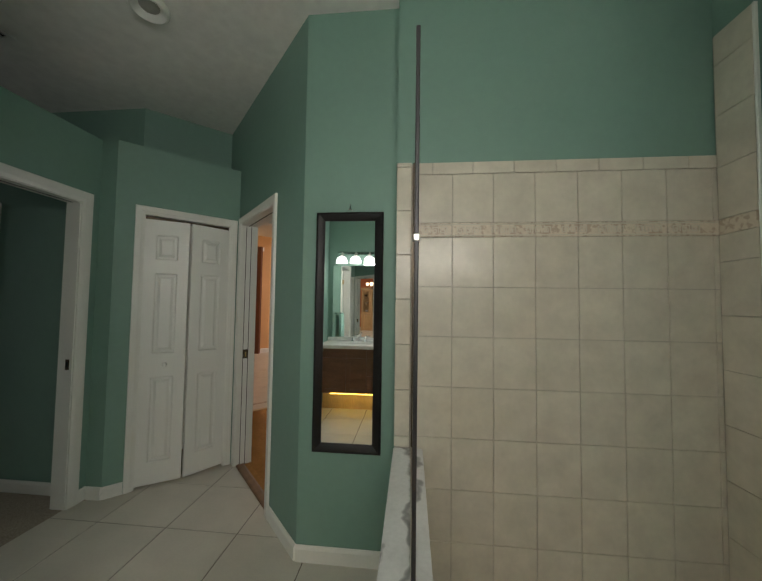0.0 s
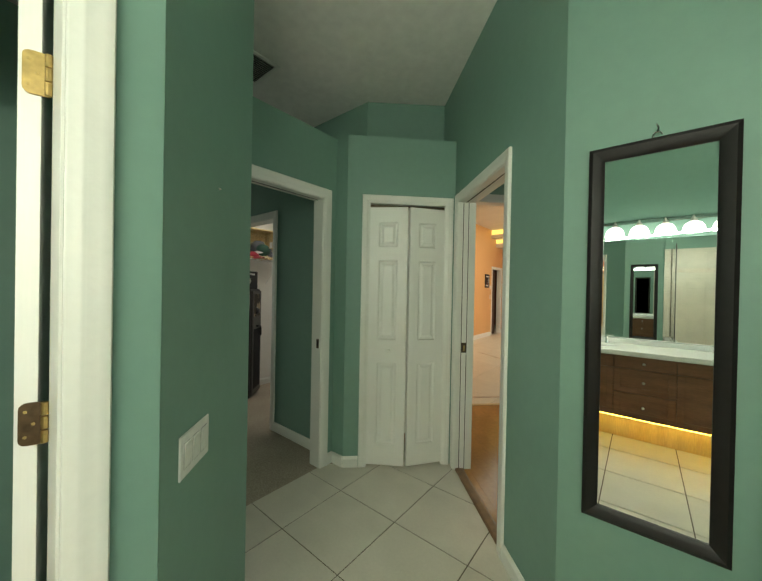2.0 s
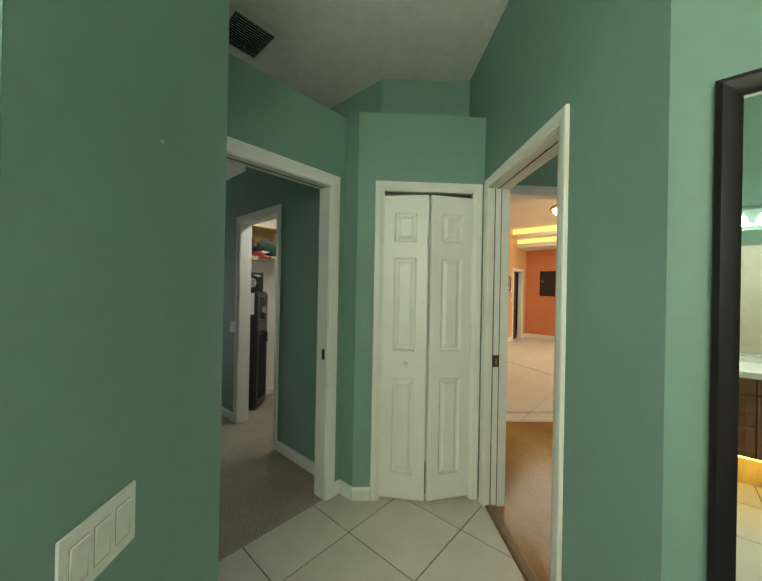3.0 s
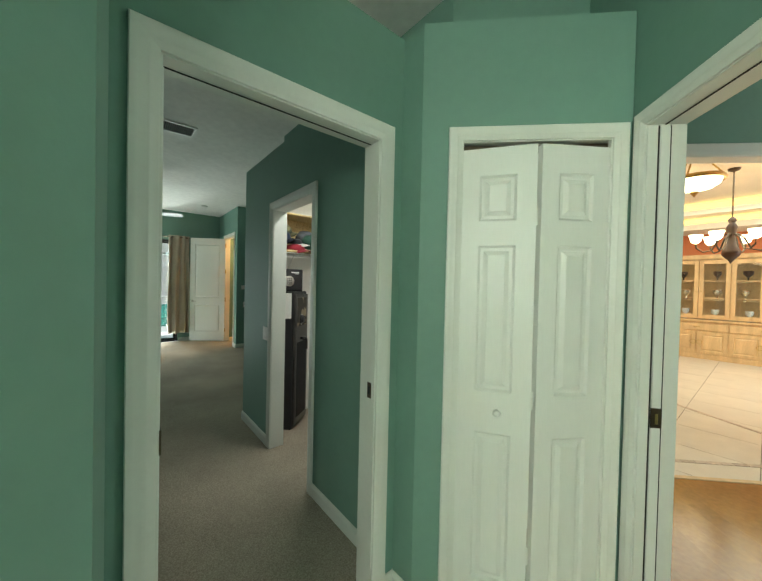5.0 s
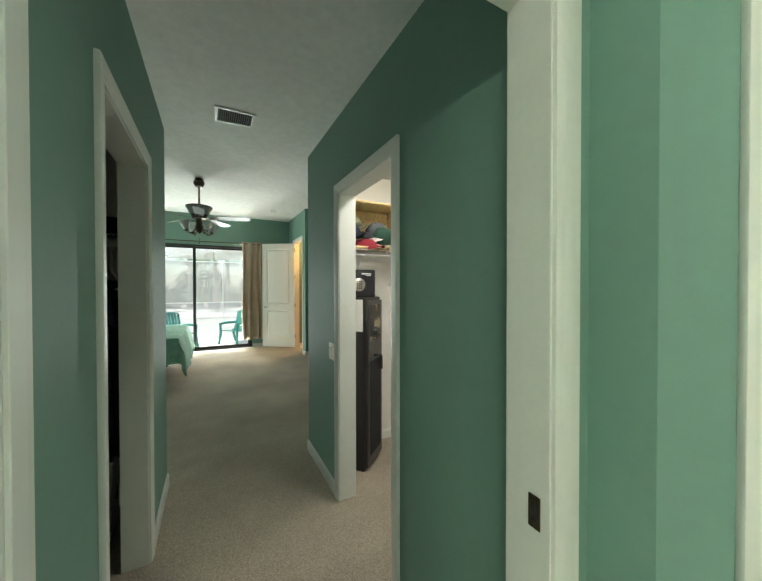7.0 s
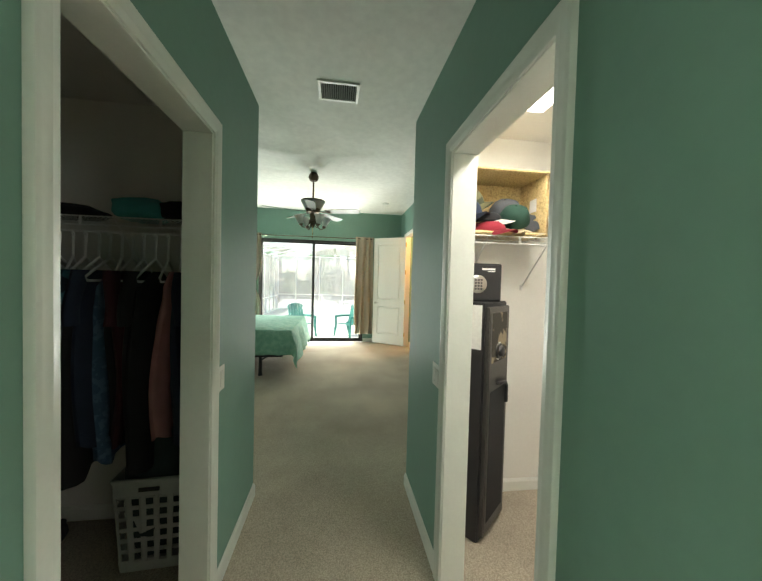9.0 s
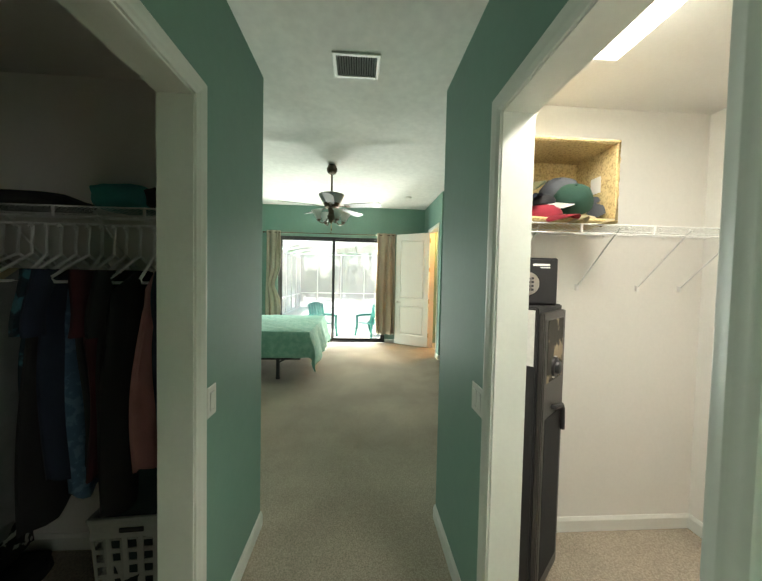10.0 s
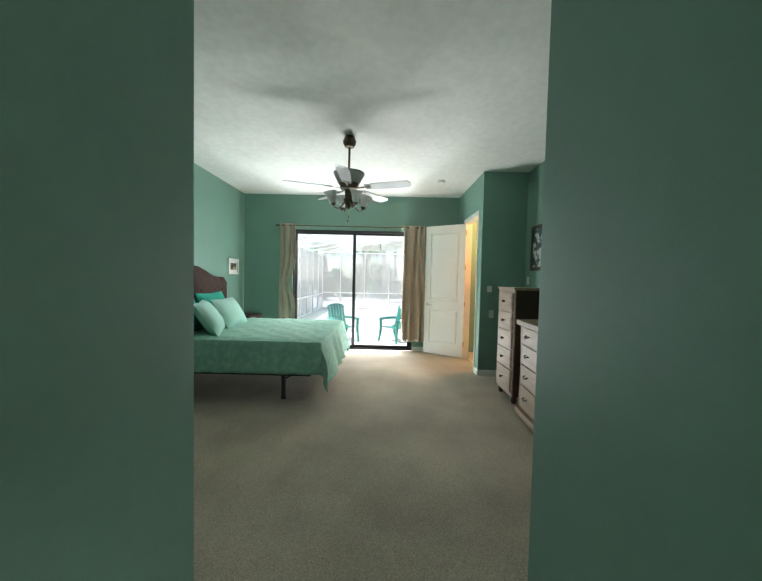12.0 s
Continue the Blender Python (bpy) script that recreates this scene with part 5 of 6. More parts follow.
# ---------- bedroom door ----------
def bedroom_door():
    hinge, free = Vector((-8.60, RIGHTY + 0.018, 0)), Vector((-9.05, 3.085, 0))
    d = (free - hinge).normalized()
    m = Matrix.Translation(hinge) @ Euler((0, 0, math.atan2(d.y, d.x))).to_matrix().to_4x4()
    top = thing("bedroom_door", m, "tall white two-panel bedroom door standing open", "door")
    w = 0.79
    leaf = part("door_leaf", moulded_leaf(w, 2.435, 0.035, [(0.11, w - 0.11, 1.02, 2.30), (0.11, w - 0.11, 0.22, 0.86)]), DOORW, top, m=Matrix.Translation((0.004, -0.0175, 0.012)))
    for z in (0.22, 0.95, 1.62, 2.24):
        h = part("hinge", box(B(), -0.004, 0.002, -0.017, 0.017, z, z + 0.09, 0.001), BRASS, top, "brass hinge")
        part("hinge_pin", lathe(B(), [(0.008, z - 0.003), (0.008, z + 0.093)], 10), BRASS, h, m=Matrix.Translation((-0.004, 0.022, 0)))
    for sg in (1, -1):
        hd = part("lever_set", lathe(B(), [(0.026, 0), (0.026, 0.006), (0.012, 0.012), (0.011, 0.05)], 16), NICKEL, top, "brushed nickel door lever", smooth=True, m=Matrix.Translation((w - 0.06, sg * 0.0175, 0.95)) @ Euler((radians(-90 * sg), 0, 0)).to_matrix().to_4x4())
        part("lever", tube(B(), [(0, 0, 0.045), (-0.05, 0, 0.05), (-0.10, 0, 0.046)], 0.008, 8), NICKEL, hd, smooth=True)


bedroom_door()


# ---------- ceiling fan ----------
def ceiling_fan():
    top = thing("ceiling_fan", Matrix.Translation((-6.5, 1.87, CEIL)), "bronze ceiling fan with five blades and glass shades", "ceiling fan")
    part("canopy", lathe(B(), [(0.03, -0.132), (0.052, -0.125), (0.074, -0.085), (0.076, -0.06), (0.055, -0.012), (0.04, -0.001)], 24), BRONZE, top, smooth=True)
    part("downrod", tube(B(), [(0, 0, -0.13), (0, 0, -0.40)], 0.013, 10), BRONZE, top, smooth=True)
    mot = part("motor", lathe(B(), [(0.02, -0.375), (0.035, -0.385), (0.04, -0.41), (0.165, -0.416), (0.18, -0.422), (0.178, -0.432), (0.15, -0.478), (0.115, -0.545), (0.10, -0.575), (0.098, -0.60), (0.05, -0.615), (0.042, -0.66), (0.042, -0.70), (0.058, -0.715), (0.055, -0.74), (0.03, -0.79), (0.014, -0.82), (0.004, -0.83)], 30), BRONZE, top, smooth=True)
    part("motor_band", lathe(B(), [(0.165, -0.434), (0.181, -0.434), (0.154, -0.478), (0.120, -0.543), (0.10, -0.543)], 30), SHADE, mot, "pale glass motor band", smooth=True)
    for k in range(5):
        a = radians(1 + 72 * k)
        m = Euler((0, 0, a)).to_matrix().to_4x4() @ Matrix.Translation((0, 0, -0.585)) @ Euler((radians(-13), 0, 0)).to_matrix().to_4x4()
        bm = B()
        outline = [(0.20, -0.05), (0.30, -0.062), (0.60, -0.072), (0.70, -0.066), (0.725, -0.03), (0.725, 0.03), (0.70, 0.066), (0.60, 0.072), (0.30, 0.062), (0.20, 0.05)]
        prism(bm, outline, -0.003, 0.003)
        bl = part("blade", bm, BLADE, top, "grey fan blade", m=m)
        bm = B()
        prism(bm, [(0.08, -0.016), (0.20, -0.012), (0.27, -0.035), (0.27, 0.035), (0.20, 0.012), (0.08, 0.016)], -0.009, -0.004)
        part("blade_iron", bm, BRONZE, bl)
    for k in range(4):
        a = radians(30 + 90 * k)
        c, s = math.cos(a), math.sin(a)
        arm = part("lamp_arm", tube(B(), [(0.04 * c, 0.04 * s, -0.735), (0.08 * c, 0.08 * s, -0.80), (0.13 * c, 0.13 * s, -0.835), (0.175 * c, 0.175 * s, -0.82), (0.185 * c, 0.185 * s, -0.80)], 0.008, 8), BRONZE, top, smooth=True)
        m = Matrix.Translation((0.185 * c, 0.185 * s, -0.802)) @ Euler((0, radians(14), a), "XYZ").to_matrix().to_4x4()
        part("lamp_holder", lathe(B(), [(0.012, -0.012), (0.026, 0.0), (0.028, 0.022), (0.016, 0.03)], 14), BRONZE, arm, smooth=True, m=m)
        part("shade", lathe(B(), [(0.022, 0.012), (0.034, 0.03), (0.046, 0.07), (0.060, 0.115), (0.082, 0.150), (0.078, 0.150), (0.056, 0.112), (0.040, 0.06), (0.012, 0.02)], 20), SHADE, arm, "frosted glass shade", smooth=True, m=m)
    for x, ln in ((0.03, 0.22), (-0.03, 0.16)):
        ch = part("pull_chain", tube(B(), [(x, 0, -0.79), (x, 0, -0.74 - ln)], 0.002, 5), BRASS, top)
        part("pull", lathe(B(), [(0.003, 0.02), (0.009, 0.008), (0.007, -0.008), (0.002, -0.014)], 10), BRONZE, ch, smooth=True, m=Matrix.Translation((x, 0, -0.75 - ln)))


ceiling_fan()
sd = thing("smoke_detector", Matrix.Translation((-8.1, 3.2, CEIL)), "small white round smoke detector on the ceiling", "smoke detector")
part("body", lathe(B(), [(0.06, -0.001), (0.062, -0.02), (0.05, -0.034), (0.02, -0.036)], 22), PLATE, sd, smooth=True)


# ---------- bed ----------
def bed():
    x0, x1, y0, y1, z = -8.24, -6.36, -0.36, 1.58, 0.70
    cx, cy = (x0 + x1) / 2, (y0 + y1) / 2
    top = thing("bed", Matrix.Translation((cx, cy, 0)), "king bed with a sea green quilt on a black metal base", "bed")
    hw, hl = (x1 - x0) / 2, (y1 - y0) / 2
    part("base", box(B(), -hw + 0.05, hw - 0.04, -hl + 0.02, hl - 0.10, 0.29, 0.37, 0.01), BLACKM, top, "black upholstered adjustable base")
    part("mattress", box(B(), -hw + 0.03, hw - 0.03, -hl, hl - 0.03, 0.371, z - 0.02, 0.05, 3), PAPER, top, "white mattress", smooth=True)
    for lx in (-hw + 0.25, hw - 0.12):
        for ly in (-hl + 0.3, hl - 0.43):
            lg = part("leg", lathe(B(), [(0.030, 0.0), (0.034, 0.02), (0.026, 0.04), (0.026, 0.292)], 14), BLACKM, top, smooth=True, m=Matrix.Translation((lx, ly, 0)))
            part("brace", tube(B(), [(0, 0.02, 0.24), (0, 0.10, 0.285)], 0.012, 6), BLACKM, lg)
    # draped quilt: a sheet over the top that hangs on three sides with soft folds
    bm = B()
    nx, ny = 90, 84
    hang_x, hang_y = 0.36, 0.46
    grid = []
    for i in range(nx + 1):
        u = -(hw + hang_x) + (2 * hw + 2 * hang_x) * i / nx
        col = []
        for j in range(ny + 1):
            v = -hl + 0.34 + (2 * hl - 0.34 + hang_y) * j / ny
            ox, oy = max(0, abs(u) - hw), max(0, v - hl)
            drop = min(math.hypot(ox, oy), 0.55) if ox and oy else max(ox, oy)
            out_x = math.copysign(hw + min(ox, 0.02) + 0.10 * ox * 0.6, u) if ox else u
            out_y = hl + min(oy, 0.02) + 0.24 * oy if oy else v
            zz = z - drop
            wave = 0.018 * math.sin((v if ox else u) * 13 + 1.5 * math.sin(5 * u)) * min(1, drop / 0.2)
            if ox:
                out_x += math.copysign(abs(wave) + 0.004, u)
            if oy:
                out_y += wave
            puff = 0.006 * math.sin(u * 21) * math.sin(v * 21) + 0.010 * noise.noise(Vector((u * 3, v * 3, 1)))
            edge = 0.03 * math.exp(-((min(hw - abs(u), hl - v)) / 0.06) ** 2) if not (ox or oy) else 0
            col.append(bm.verts.new((out_x, out_y, max(0.10, zz + (puff if not drop else puff * 0.4) - edge * 0.5))))
        grid.append(col)
    for a, b in zip(grid, grid[1:]):
        for k in range(ny):
            bm.faces.new((a[k], b[k], b[k + 1], a[k + 1]))
    q = tagged(link_mesh("quilt", bm, QUILT, True), "sea green patterned quilt draped over the bed", "quilt")
    q.matrix_world = Matrix.Translation((cx, cy, 0.004))
    md = q.modifiers.new("thick", "SOLIDIFY")
    md.thickness, md.offset = 0.012, 1.0
    hb = thing("headboard", Matrix.Translation((cx, LEFTY + 0.016, 0)), "brown tufted headboard with a curved top", "headboard")
    bm = B()
    n = 40
    front, rear = [], []
    for k in range(n + 1):
        t = -1 + 2 * k / n
        zt = 1.40 + 0.16 * (math.cos(min(1, abs(t) / 0.72) * math.pi) * 0.5 + 0.5) - 0.09 * max(0, (abs(t) - 0.86) / 0.14) ** 2
        for row, y in ((front, 0.075), (rear, 0.0)):
            row.append([bm.verts.new((t * (hw + 0.03), y + (0.012 * math.sin(k * math.pi / 2.0) * math.sin(zz * 22) if y else 0), zz)) for zz in [0.25 + (zt - 0.25) * q / 14 for q in range(15)]])
    for row in (front, rear):
        for a, b in zip(row, row[1:]):
            for k in range(14):
                bm.faces.new((a[k], b[k], b[k + 1], a[k + 1]))
    for k in range(n):
        bm.faces.new((front[k][14], front[k + 1][14], rear[k + 1][14], rear[k][14]))
        bm.faces.new((front[k][0], front[k + 1][0], rear[k + 1][0], rear[k][0]))
    for e in (0, n):
        for k in range(14):
            bm.faces.new((front[e][k], front[e][k + 1], rear[e][k + 1], rear[e][k]))
    part("panel", bm, HEADB, hb, smooth=True)
    for k in range(9):
        for j in range(2):
            part("button", lathe(B(), [(0.016, 0), (0.014, 0.008), (0.004, 0.012)], 10), HEADB, hb, smooth=True, m=Matrix.Translation((-0.8 + 0.2 * k, 0.078, 1.02 + 0.18 * j)) @ Euler((radians(-90), 0, 0)).to_matrix().to_4x4())
    for sx in (-1, 1):
        part("leg", box(B(), sx * (hw - 0.1) - 0.03, sx * (hw - 0.1) + 0.03, 0.01, 0.05, 0, 0.26), DARKWOOD, hb)


def pillow(pos, size, lean, turn, mat, label):
    bm = B()
    bmesh.ops.create_grid(bm, x_segments=20, y_segments=16, size=1)
    bmesh.ops.solidify(bm, geom=bm.faces[:], thickness=0.02)
    for v in bm.verts:
        x, y = v.co.x, v.co.y
        fat = max(0.0, (1 - abs(x) ** 3.0) * (1 - abs(y) ** 3.0)) ** 0.6
        side = 1 if v.co.z > -0.005 else -1
        pin = 1 - 0.06 * (1 - abs(x)) * abs(y) - 0.06 * (1 - abs(y)) * abs(x)
        v.co = Vector((x * size[0] / 2 * pin, y * size[1] / 2 * pin, side * (size[2] / 2 * fat + 0.004) + 0.008 * noise.noise(Vector((x * 2, y * 2, side + pos[0])))))
    ob = tagged(link_mesh("pillow", bm, mat, True), label, "pillow", "pillows on the bed")
    ob.matrix_world = Matrix.Translation(pos) @ Euler((radians(lean), 0, radians(turn))).to_matrix().to_4x4()


bed()
pillow((-7.35, 0.10, 0.90), (0.70, 0.46, 0.17), 122, 4, PILLOW, "pale aqua bed pillow leaning on the headboard")
pillow((-6.76, 0.13, 0.895), (0.72, 0.48, 0.19), 124, 22, PILLOW, "pale aqua bed pillow leaning on the headboard")
pillow((-7.35, -0.12, 0.94), (0.72, 0.50, 0.15), 110, 2, PILLOW2, "bright teal pillow standing at the headboard")
pillow((-6.66, -0.13, 0.94), (0.70, 0.50, 0.15), 110, 6, PILLOW2, "bright teal pillow standing at the headboard")
ns = thing("nightstand", Matrix.Translation((-8.62, LEFTY + 0.25, 0)), "dark wooden nightstand beside the bed", "nightstand")
part("body", box(B(), -0.26, 0.26, -0.20, 0.20, 0.06, 0.68, 0.006), DARKWOOD, ns)
part("top", box(B(), -0.28, 0.28, -0.215, 0.22, 0.681, 0.715, 0.008, 2), DARKWOOD, ns)
for z in (0.10, 0.38):
    dr = part("drawer", box(B(), -0.24, 0.24, 0.2005, 0.215, z, z + 0.26, 0.004), DARKWOOD, ns)
    knob(dr, Matrix.Translation((0, 0.215, z + 0.13)) @ Euler((radians(-90), 0, 0)).to_matrix().to_4x4(), BRONZE)
for sx in (-0.22, 0.22):
    for sy in (-0.16, 0.16):
        part("foot", lathe(B(), [(0.02, 0), (0.028, 0.06)], 10), DARKWOOD, ns, m=Matrix.Translation((sx, sy, 0)))


def picture(m, w, h, frame_mat, art, label, border=0.02, mat_w=0.0):
    top = thing("framed_picture", m, label, "picture")
    for a, b, c, d in ((-w / 2, w / 2, -h / 2, -h / 2 + border), (-w / 2, w / 2, h / 2 - border, h / 2), (-w / 2, -w / 2 + border, -h / 2 + border, h / 2 - border), (w / 2 - border, w / 2, -h / 2 + border, h / 2 - border)):
        part("frame_bar", box(B(), a, b, 0.001, 0.022, c, d, 0.003), frame_mat, top)
    i = border
    if mat_w:
        part("mount", box(B(), -w / 2 + i, w / 2 - i, 0.001, 0.008, -h / 2 + i, h / 2 - i), PAPER, top)
        i += mat_w
    part("print", box(B(), -w / 2 + i, w / 2 - i, 0.0005 if not mat_w else 0.0085, 0.010, -h / 2 + i, h / 2 - i), art, top)


picture(r_bleft.frame @ Matrix.Translation((0.47, 0, 1.59)), 0.40, 0.29, TRIM, PHOTO, "small white framed photograph on the teal wall", 0.035, 0.05)
picture(r_north.frame @ Matrix.Translation((5.62, 0, 1.90)), 0.50, 0.62, DARKWOOD, COOLART, "dark framed pale print over the dresser", 0.05)
switch_plate(r_nook, 0.52, 1.31, 1, "white thermostat on the teal wall", 0.09)
switch_plate(r_nook, 0.48, 0.935, 1, "white switch plate on the teal wall")
switch_plate(r_north, 5.95, 1.45, 1, "white switch plate on the teal wall behind the chest")


# ---------- chests ----------
def cup_pull(parent, m, mat):
    part("pull", tube(B(), [(-0.035, 0, 0.008), (-0.03, 0.018, 0.0), (0, 0.026, -0.012), (0.03, 0.018, 0.0), (0.035, 0, 0.008)], 0.006, 6), mat, parent, smooth=True, m=m)


def tall_chest():
    x0, x1, y0, y1 = -6.96, -6.46, 3.80, 4.36
    top = thing("chest_of_drawers", Matrix.Translation(((x0 + x1) / 2, (y0 + y1) / 2, 0)), "tall worn pale wooden chest with five drawers", "chest of drawers")
    hx, hy = (x1 - x0) / 2, (y1 - y0) / 2
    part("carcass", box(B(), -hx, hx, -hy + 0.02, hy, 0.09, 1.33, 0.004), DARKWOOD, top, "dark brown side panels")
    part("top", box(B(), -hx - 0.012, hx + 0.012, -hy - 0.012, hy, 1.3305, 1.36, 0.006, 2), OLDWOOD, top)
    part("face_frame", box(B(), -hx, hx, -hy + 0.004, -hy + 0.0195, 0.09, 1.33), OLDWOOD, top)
    zs = [0.13, 0.40, 0.63, 0.85, 1.07, 1.31]
    for z0, z1 in zip(zs, zs[1:]):
        dr = part("drawer", box(B(), -hx + 0.03, hx - 0.03, -hy - 0.012, -hy + 0.0035, z0 + 0.008, z1 - 0.008, 0.004), OLDWOOD, top)
        part("drawer_panel", box(B(), -hx + 0.06, hx - 0.06, -hy - 0.016, -hy - 0.0125, z0 + 0.035, z1 - 0.035, 0.002), OLDWOOD, dr)
        knob(dr, Matrix.Translation((0, -hy - 0.016, (z0 + z1) / 2)) @ Euler((radians(90), 0, 0)).to_matrix().to_4x4(), BRONZE, 0.018)
    for sx in (-1, 1):
        for sy in (-1, 1):
            part("foot", lathe(B(), [(0.022, 0), (0.036, 0.03), (0.030, 0.06), (0.038, 0.0895)], 14), DARKWOOD, top, smooth=True, m=Matrix.Translation((sx * (hx - 0.045), sy * (hy - 0.05), 0)))


def low_dresser():
    x0, x1, y0, y1 = -6.15, -4.55, 3.75, 4.36
    top = thing("dresser", Matrix.Translation(((x0 + x1) / 2, (y0 + y1) / 2, 0)), "worn pale wooden dresser with a curved front", "dresser")
    hx, hy = (x1 - x0) / 2, (y1 - y0) / 2
    def bowed(extra, z0, z1, inset=0.0):
        pts = []
        n = 18
        for k in range(n + 1):
            t = -1 + 2 * k / n
            pts.append((t * (hx - inset), -hy - extra - 0.035 * (1 - t * t) + inset * 0.2))
        return prism(B(), pts + [(hx - inset, hy), (-hx + inset, hy)], z0, z1)
    part("carcass", bowed(-0.02, 0.12, 0.985), OLDWOOD, top)
    part("top", bowed(0.03, 0.9855, 1.035, -0.03), OLDWOOD, top)
    part("base_moulding", bowed(0.02, 0.06, 0.1195, -0.02), OLDWOOD, top)
    zs = [0.14, 0.37, 0.585, 0.79, 0.975]
    for z0, z1 in zip(zs, zs[1:]):
        for a, b in ((-hx + 0.05, -0.01), (0.01, hx - 0.05)):
            n = 10
            pts = [(a + (b - a) * k / n, -hy + 0.018 - 0.035 * (1 - ((a + (b - a) * k / n) / hx) ** 2)) for k in range(n + 1)]
            poly = [(x, y - 0.016) for x, y in pts] + [(x, y) for x, y in pts[::-1]]
            dr = part("drawer", prism(B(), poly, z0 + 0.008, z1 - 0.008), OLDWOOD, top)
            for f in (0.2, 0.8):
                x = a + (b - a) * f
                cup_pull(dr, Matrix.Translation((x, -hy + 0.002 - 0.035 * (1 - (x / hx) ** 2), (z0 + z1) / 2)) @ Euler((0, 0, radians(180))).to_matrix().to_4x4(), BRONZE)
    for sx in (-1, 1):
        for sy in (-1, 1):
            part("foot", lathe(B(), [(0.025, 0), (0.05, 0.025), (0.045, 0.045), (0.03, 0.0595)], 14), OLDWOOD, top, smooth=True, m=Matrix.Translation((sx * (hx - 0.05), sy * (hy - 0.06), 0)))
        part("corner_post", lathe(B(), [(0.02, 0.12), (0.03, 0.2), (0.022, 0.5), (0.03, 0.8), (0.034, 0.985)], 14), OLDWOOD, top, smooth=True, m=Matrix.Translation((sx * (hx - 0.012), -hy + 0.03, 0)))


tall_chest()
low_dresser()

# room beyond the bedroom door
setting("floor_passage", box(B(), -9.4, -7.722, 3.867, 5.6, -0.06, 0.0005), TILE, "cream tile floor of the passage", "tile floor")
wall("wall_passage", (-6.9, 5.2), (-9.5, 5.2), CEIL, 0.1, TAN, TAN, label="tan painted passage wall")
wall("wall_passage_west", (-9.3, 5.2), (-9.3, 3.865), CEIL, 0.1, TAN, TAN, label="tan painted passage wall")
setting("ceiling_passage", box(B(), -9.4, -6.9, 4.52, 5.3, CEIL, CEIL + 0.1), CEILM, "white passage ceiling", "ceiling")
# unseen fitting and lamp, added for the warm glow through the bedroom door
pl = thing("passage_light", Matrix.Translation((-8.3, 4.5, CEIL - 0.002)), "lit amber bowl light added unseen on the passage ceiling", "ceiling light")
part("bowl", lathe(B(), [(0.15, 0.0), (0.14, -0.05), (0.08, -0.09), (0.004, -0.10)], 22), WARMBULB, pl, smooth=True)
lamp("passage_lamp", "POINT", pose(-8.3, 4.5, 2.7), 7, (1, 0.66, 0.26), (0.1, 0.1))


# ---------- living side: passage with wood floor, great room ----------
W2A, W2B = (-2.15, 3.62), (1.9, 7.67)
r_w2 = Run(W2B, W2A)
hole0, hole1 = (Vector(W2B) - Vector((0.25, 6.02))).length, (Vector(W2B) - Vector((-1.40, 4.37))).length
wall("wall_passage_arch", W2B, W2A, 3.3, 0.13, TEAL, ORANGE, [(hole0, hole1, 0, 2.44)], label="teal wall with the wide opening to the great room")
casing("trim_great_room", r_w2, hole0, hole1, 2.44, 0.13, 0.09, both=True, label="cream painted casing of the wide opening")
wall("wall_passage_side", (0.40, 2.56), (2.9, 5.1), CEIL, 0.1, TEAL, TEAL, label="teal wall of the wood floored passage")
# unseen opening and lamp, added to brighten the wood floored passage
r_pe = wall("wall_passage_end", (2.9, 5.1), (1.6, 7.4), CEIL, 0.1, TEAL, TEAL, [(0.6, 2.0, 0.9, 2.2)], label="teal wall with an added light opening at the passage end")
casing("trim_passage_opening", r_pe, 0.6, 2.0, 2.2, 0.1)
lamp("passage_fill_light", "AREA", look(r_pe.at(1.3, -0.05, 1.55), (-0.6, 4.6, 1.0)), 9, (1.0, 0.99, 0.95), (1.35, 1.25))
bm = B()
prism(bm, [(0.4, 2.5), (3.1, 5.1), (1.9, 7.7), (-2.15, 3.72), (-1.1, 3.75), (-0.66, 3.42)], CEIL, CEIL + 0.08)
setting("ceiling_wood_passage", bm, CEILM, "white ceiling of the passage", "ceiling")

def reducer():
    bm = box(B(), hole0 + 0.01, hole1 - 0.01, -0.034, 0.010, -0.01, 0.006, 0.003)
    bm.transform(r_w2.frame)
    return bm


plank_floor = setting("floor_wood", prism(B(), [(-0.60, 3.34), (0.27, 2.45), (2.75, 5.0), (1.62, 7.28), (-1.75, 3.91), (-1.2, 3.5)], -0.06, -0.0045), WOODFLOOR, "glossy orange wood laminate floor", "wood floor")
wood_edges = [(0, 2.45, 0, 1), (0.40, 2.56, -0.713, 0.702), (2.9, 5.1, -0.87, -0.492), (*r_ld.at(0, -0.055)[:2], -r_ld.n.x, -r_ld.n.y), (*r_w2.at(0, 0.005)[:2], r_w2.n.x, r_w2.n.y)]
du, dv = Vector((0.707, 0.707)), Vector((-0.707, 0.707))
for row in range(-4, 22):
    for k in range(-2, 6):
        a = k * 1.25 + (row % 3) * 0.42
        b = 1.85 + row * 0.125
        base = Vector((0.0, 0.6))
        pts = [tuple(base + du * (b + e) + dv * (a + f)) for e, f in ((0.0003, 0.0003), (0.1247, 0.0003), (0.1247, 1.2497), (0.0003, 1.2497))]
        for e in wood_edges:
            if pts:
                pts = clip(pts, *e)
        pts = [p for q, p in enumerate(pts) if (Vector(p) - Vector(pts[q - 1])).length > 0.004]
        if len(pts) >= 3 and all(-2.4 < p[0] < 3 for p in pts):
            part("plank", prism(B(), pts, -0.012, 0.0), WOODFLOOR, plank_floor)
setting("trim_floor_reducer", reducer(), PINE, "pale wooden strip between wood and tile", "threshold")
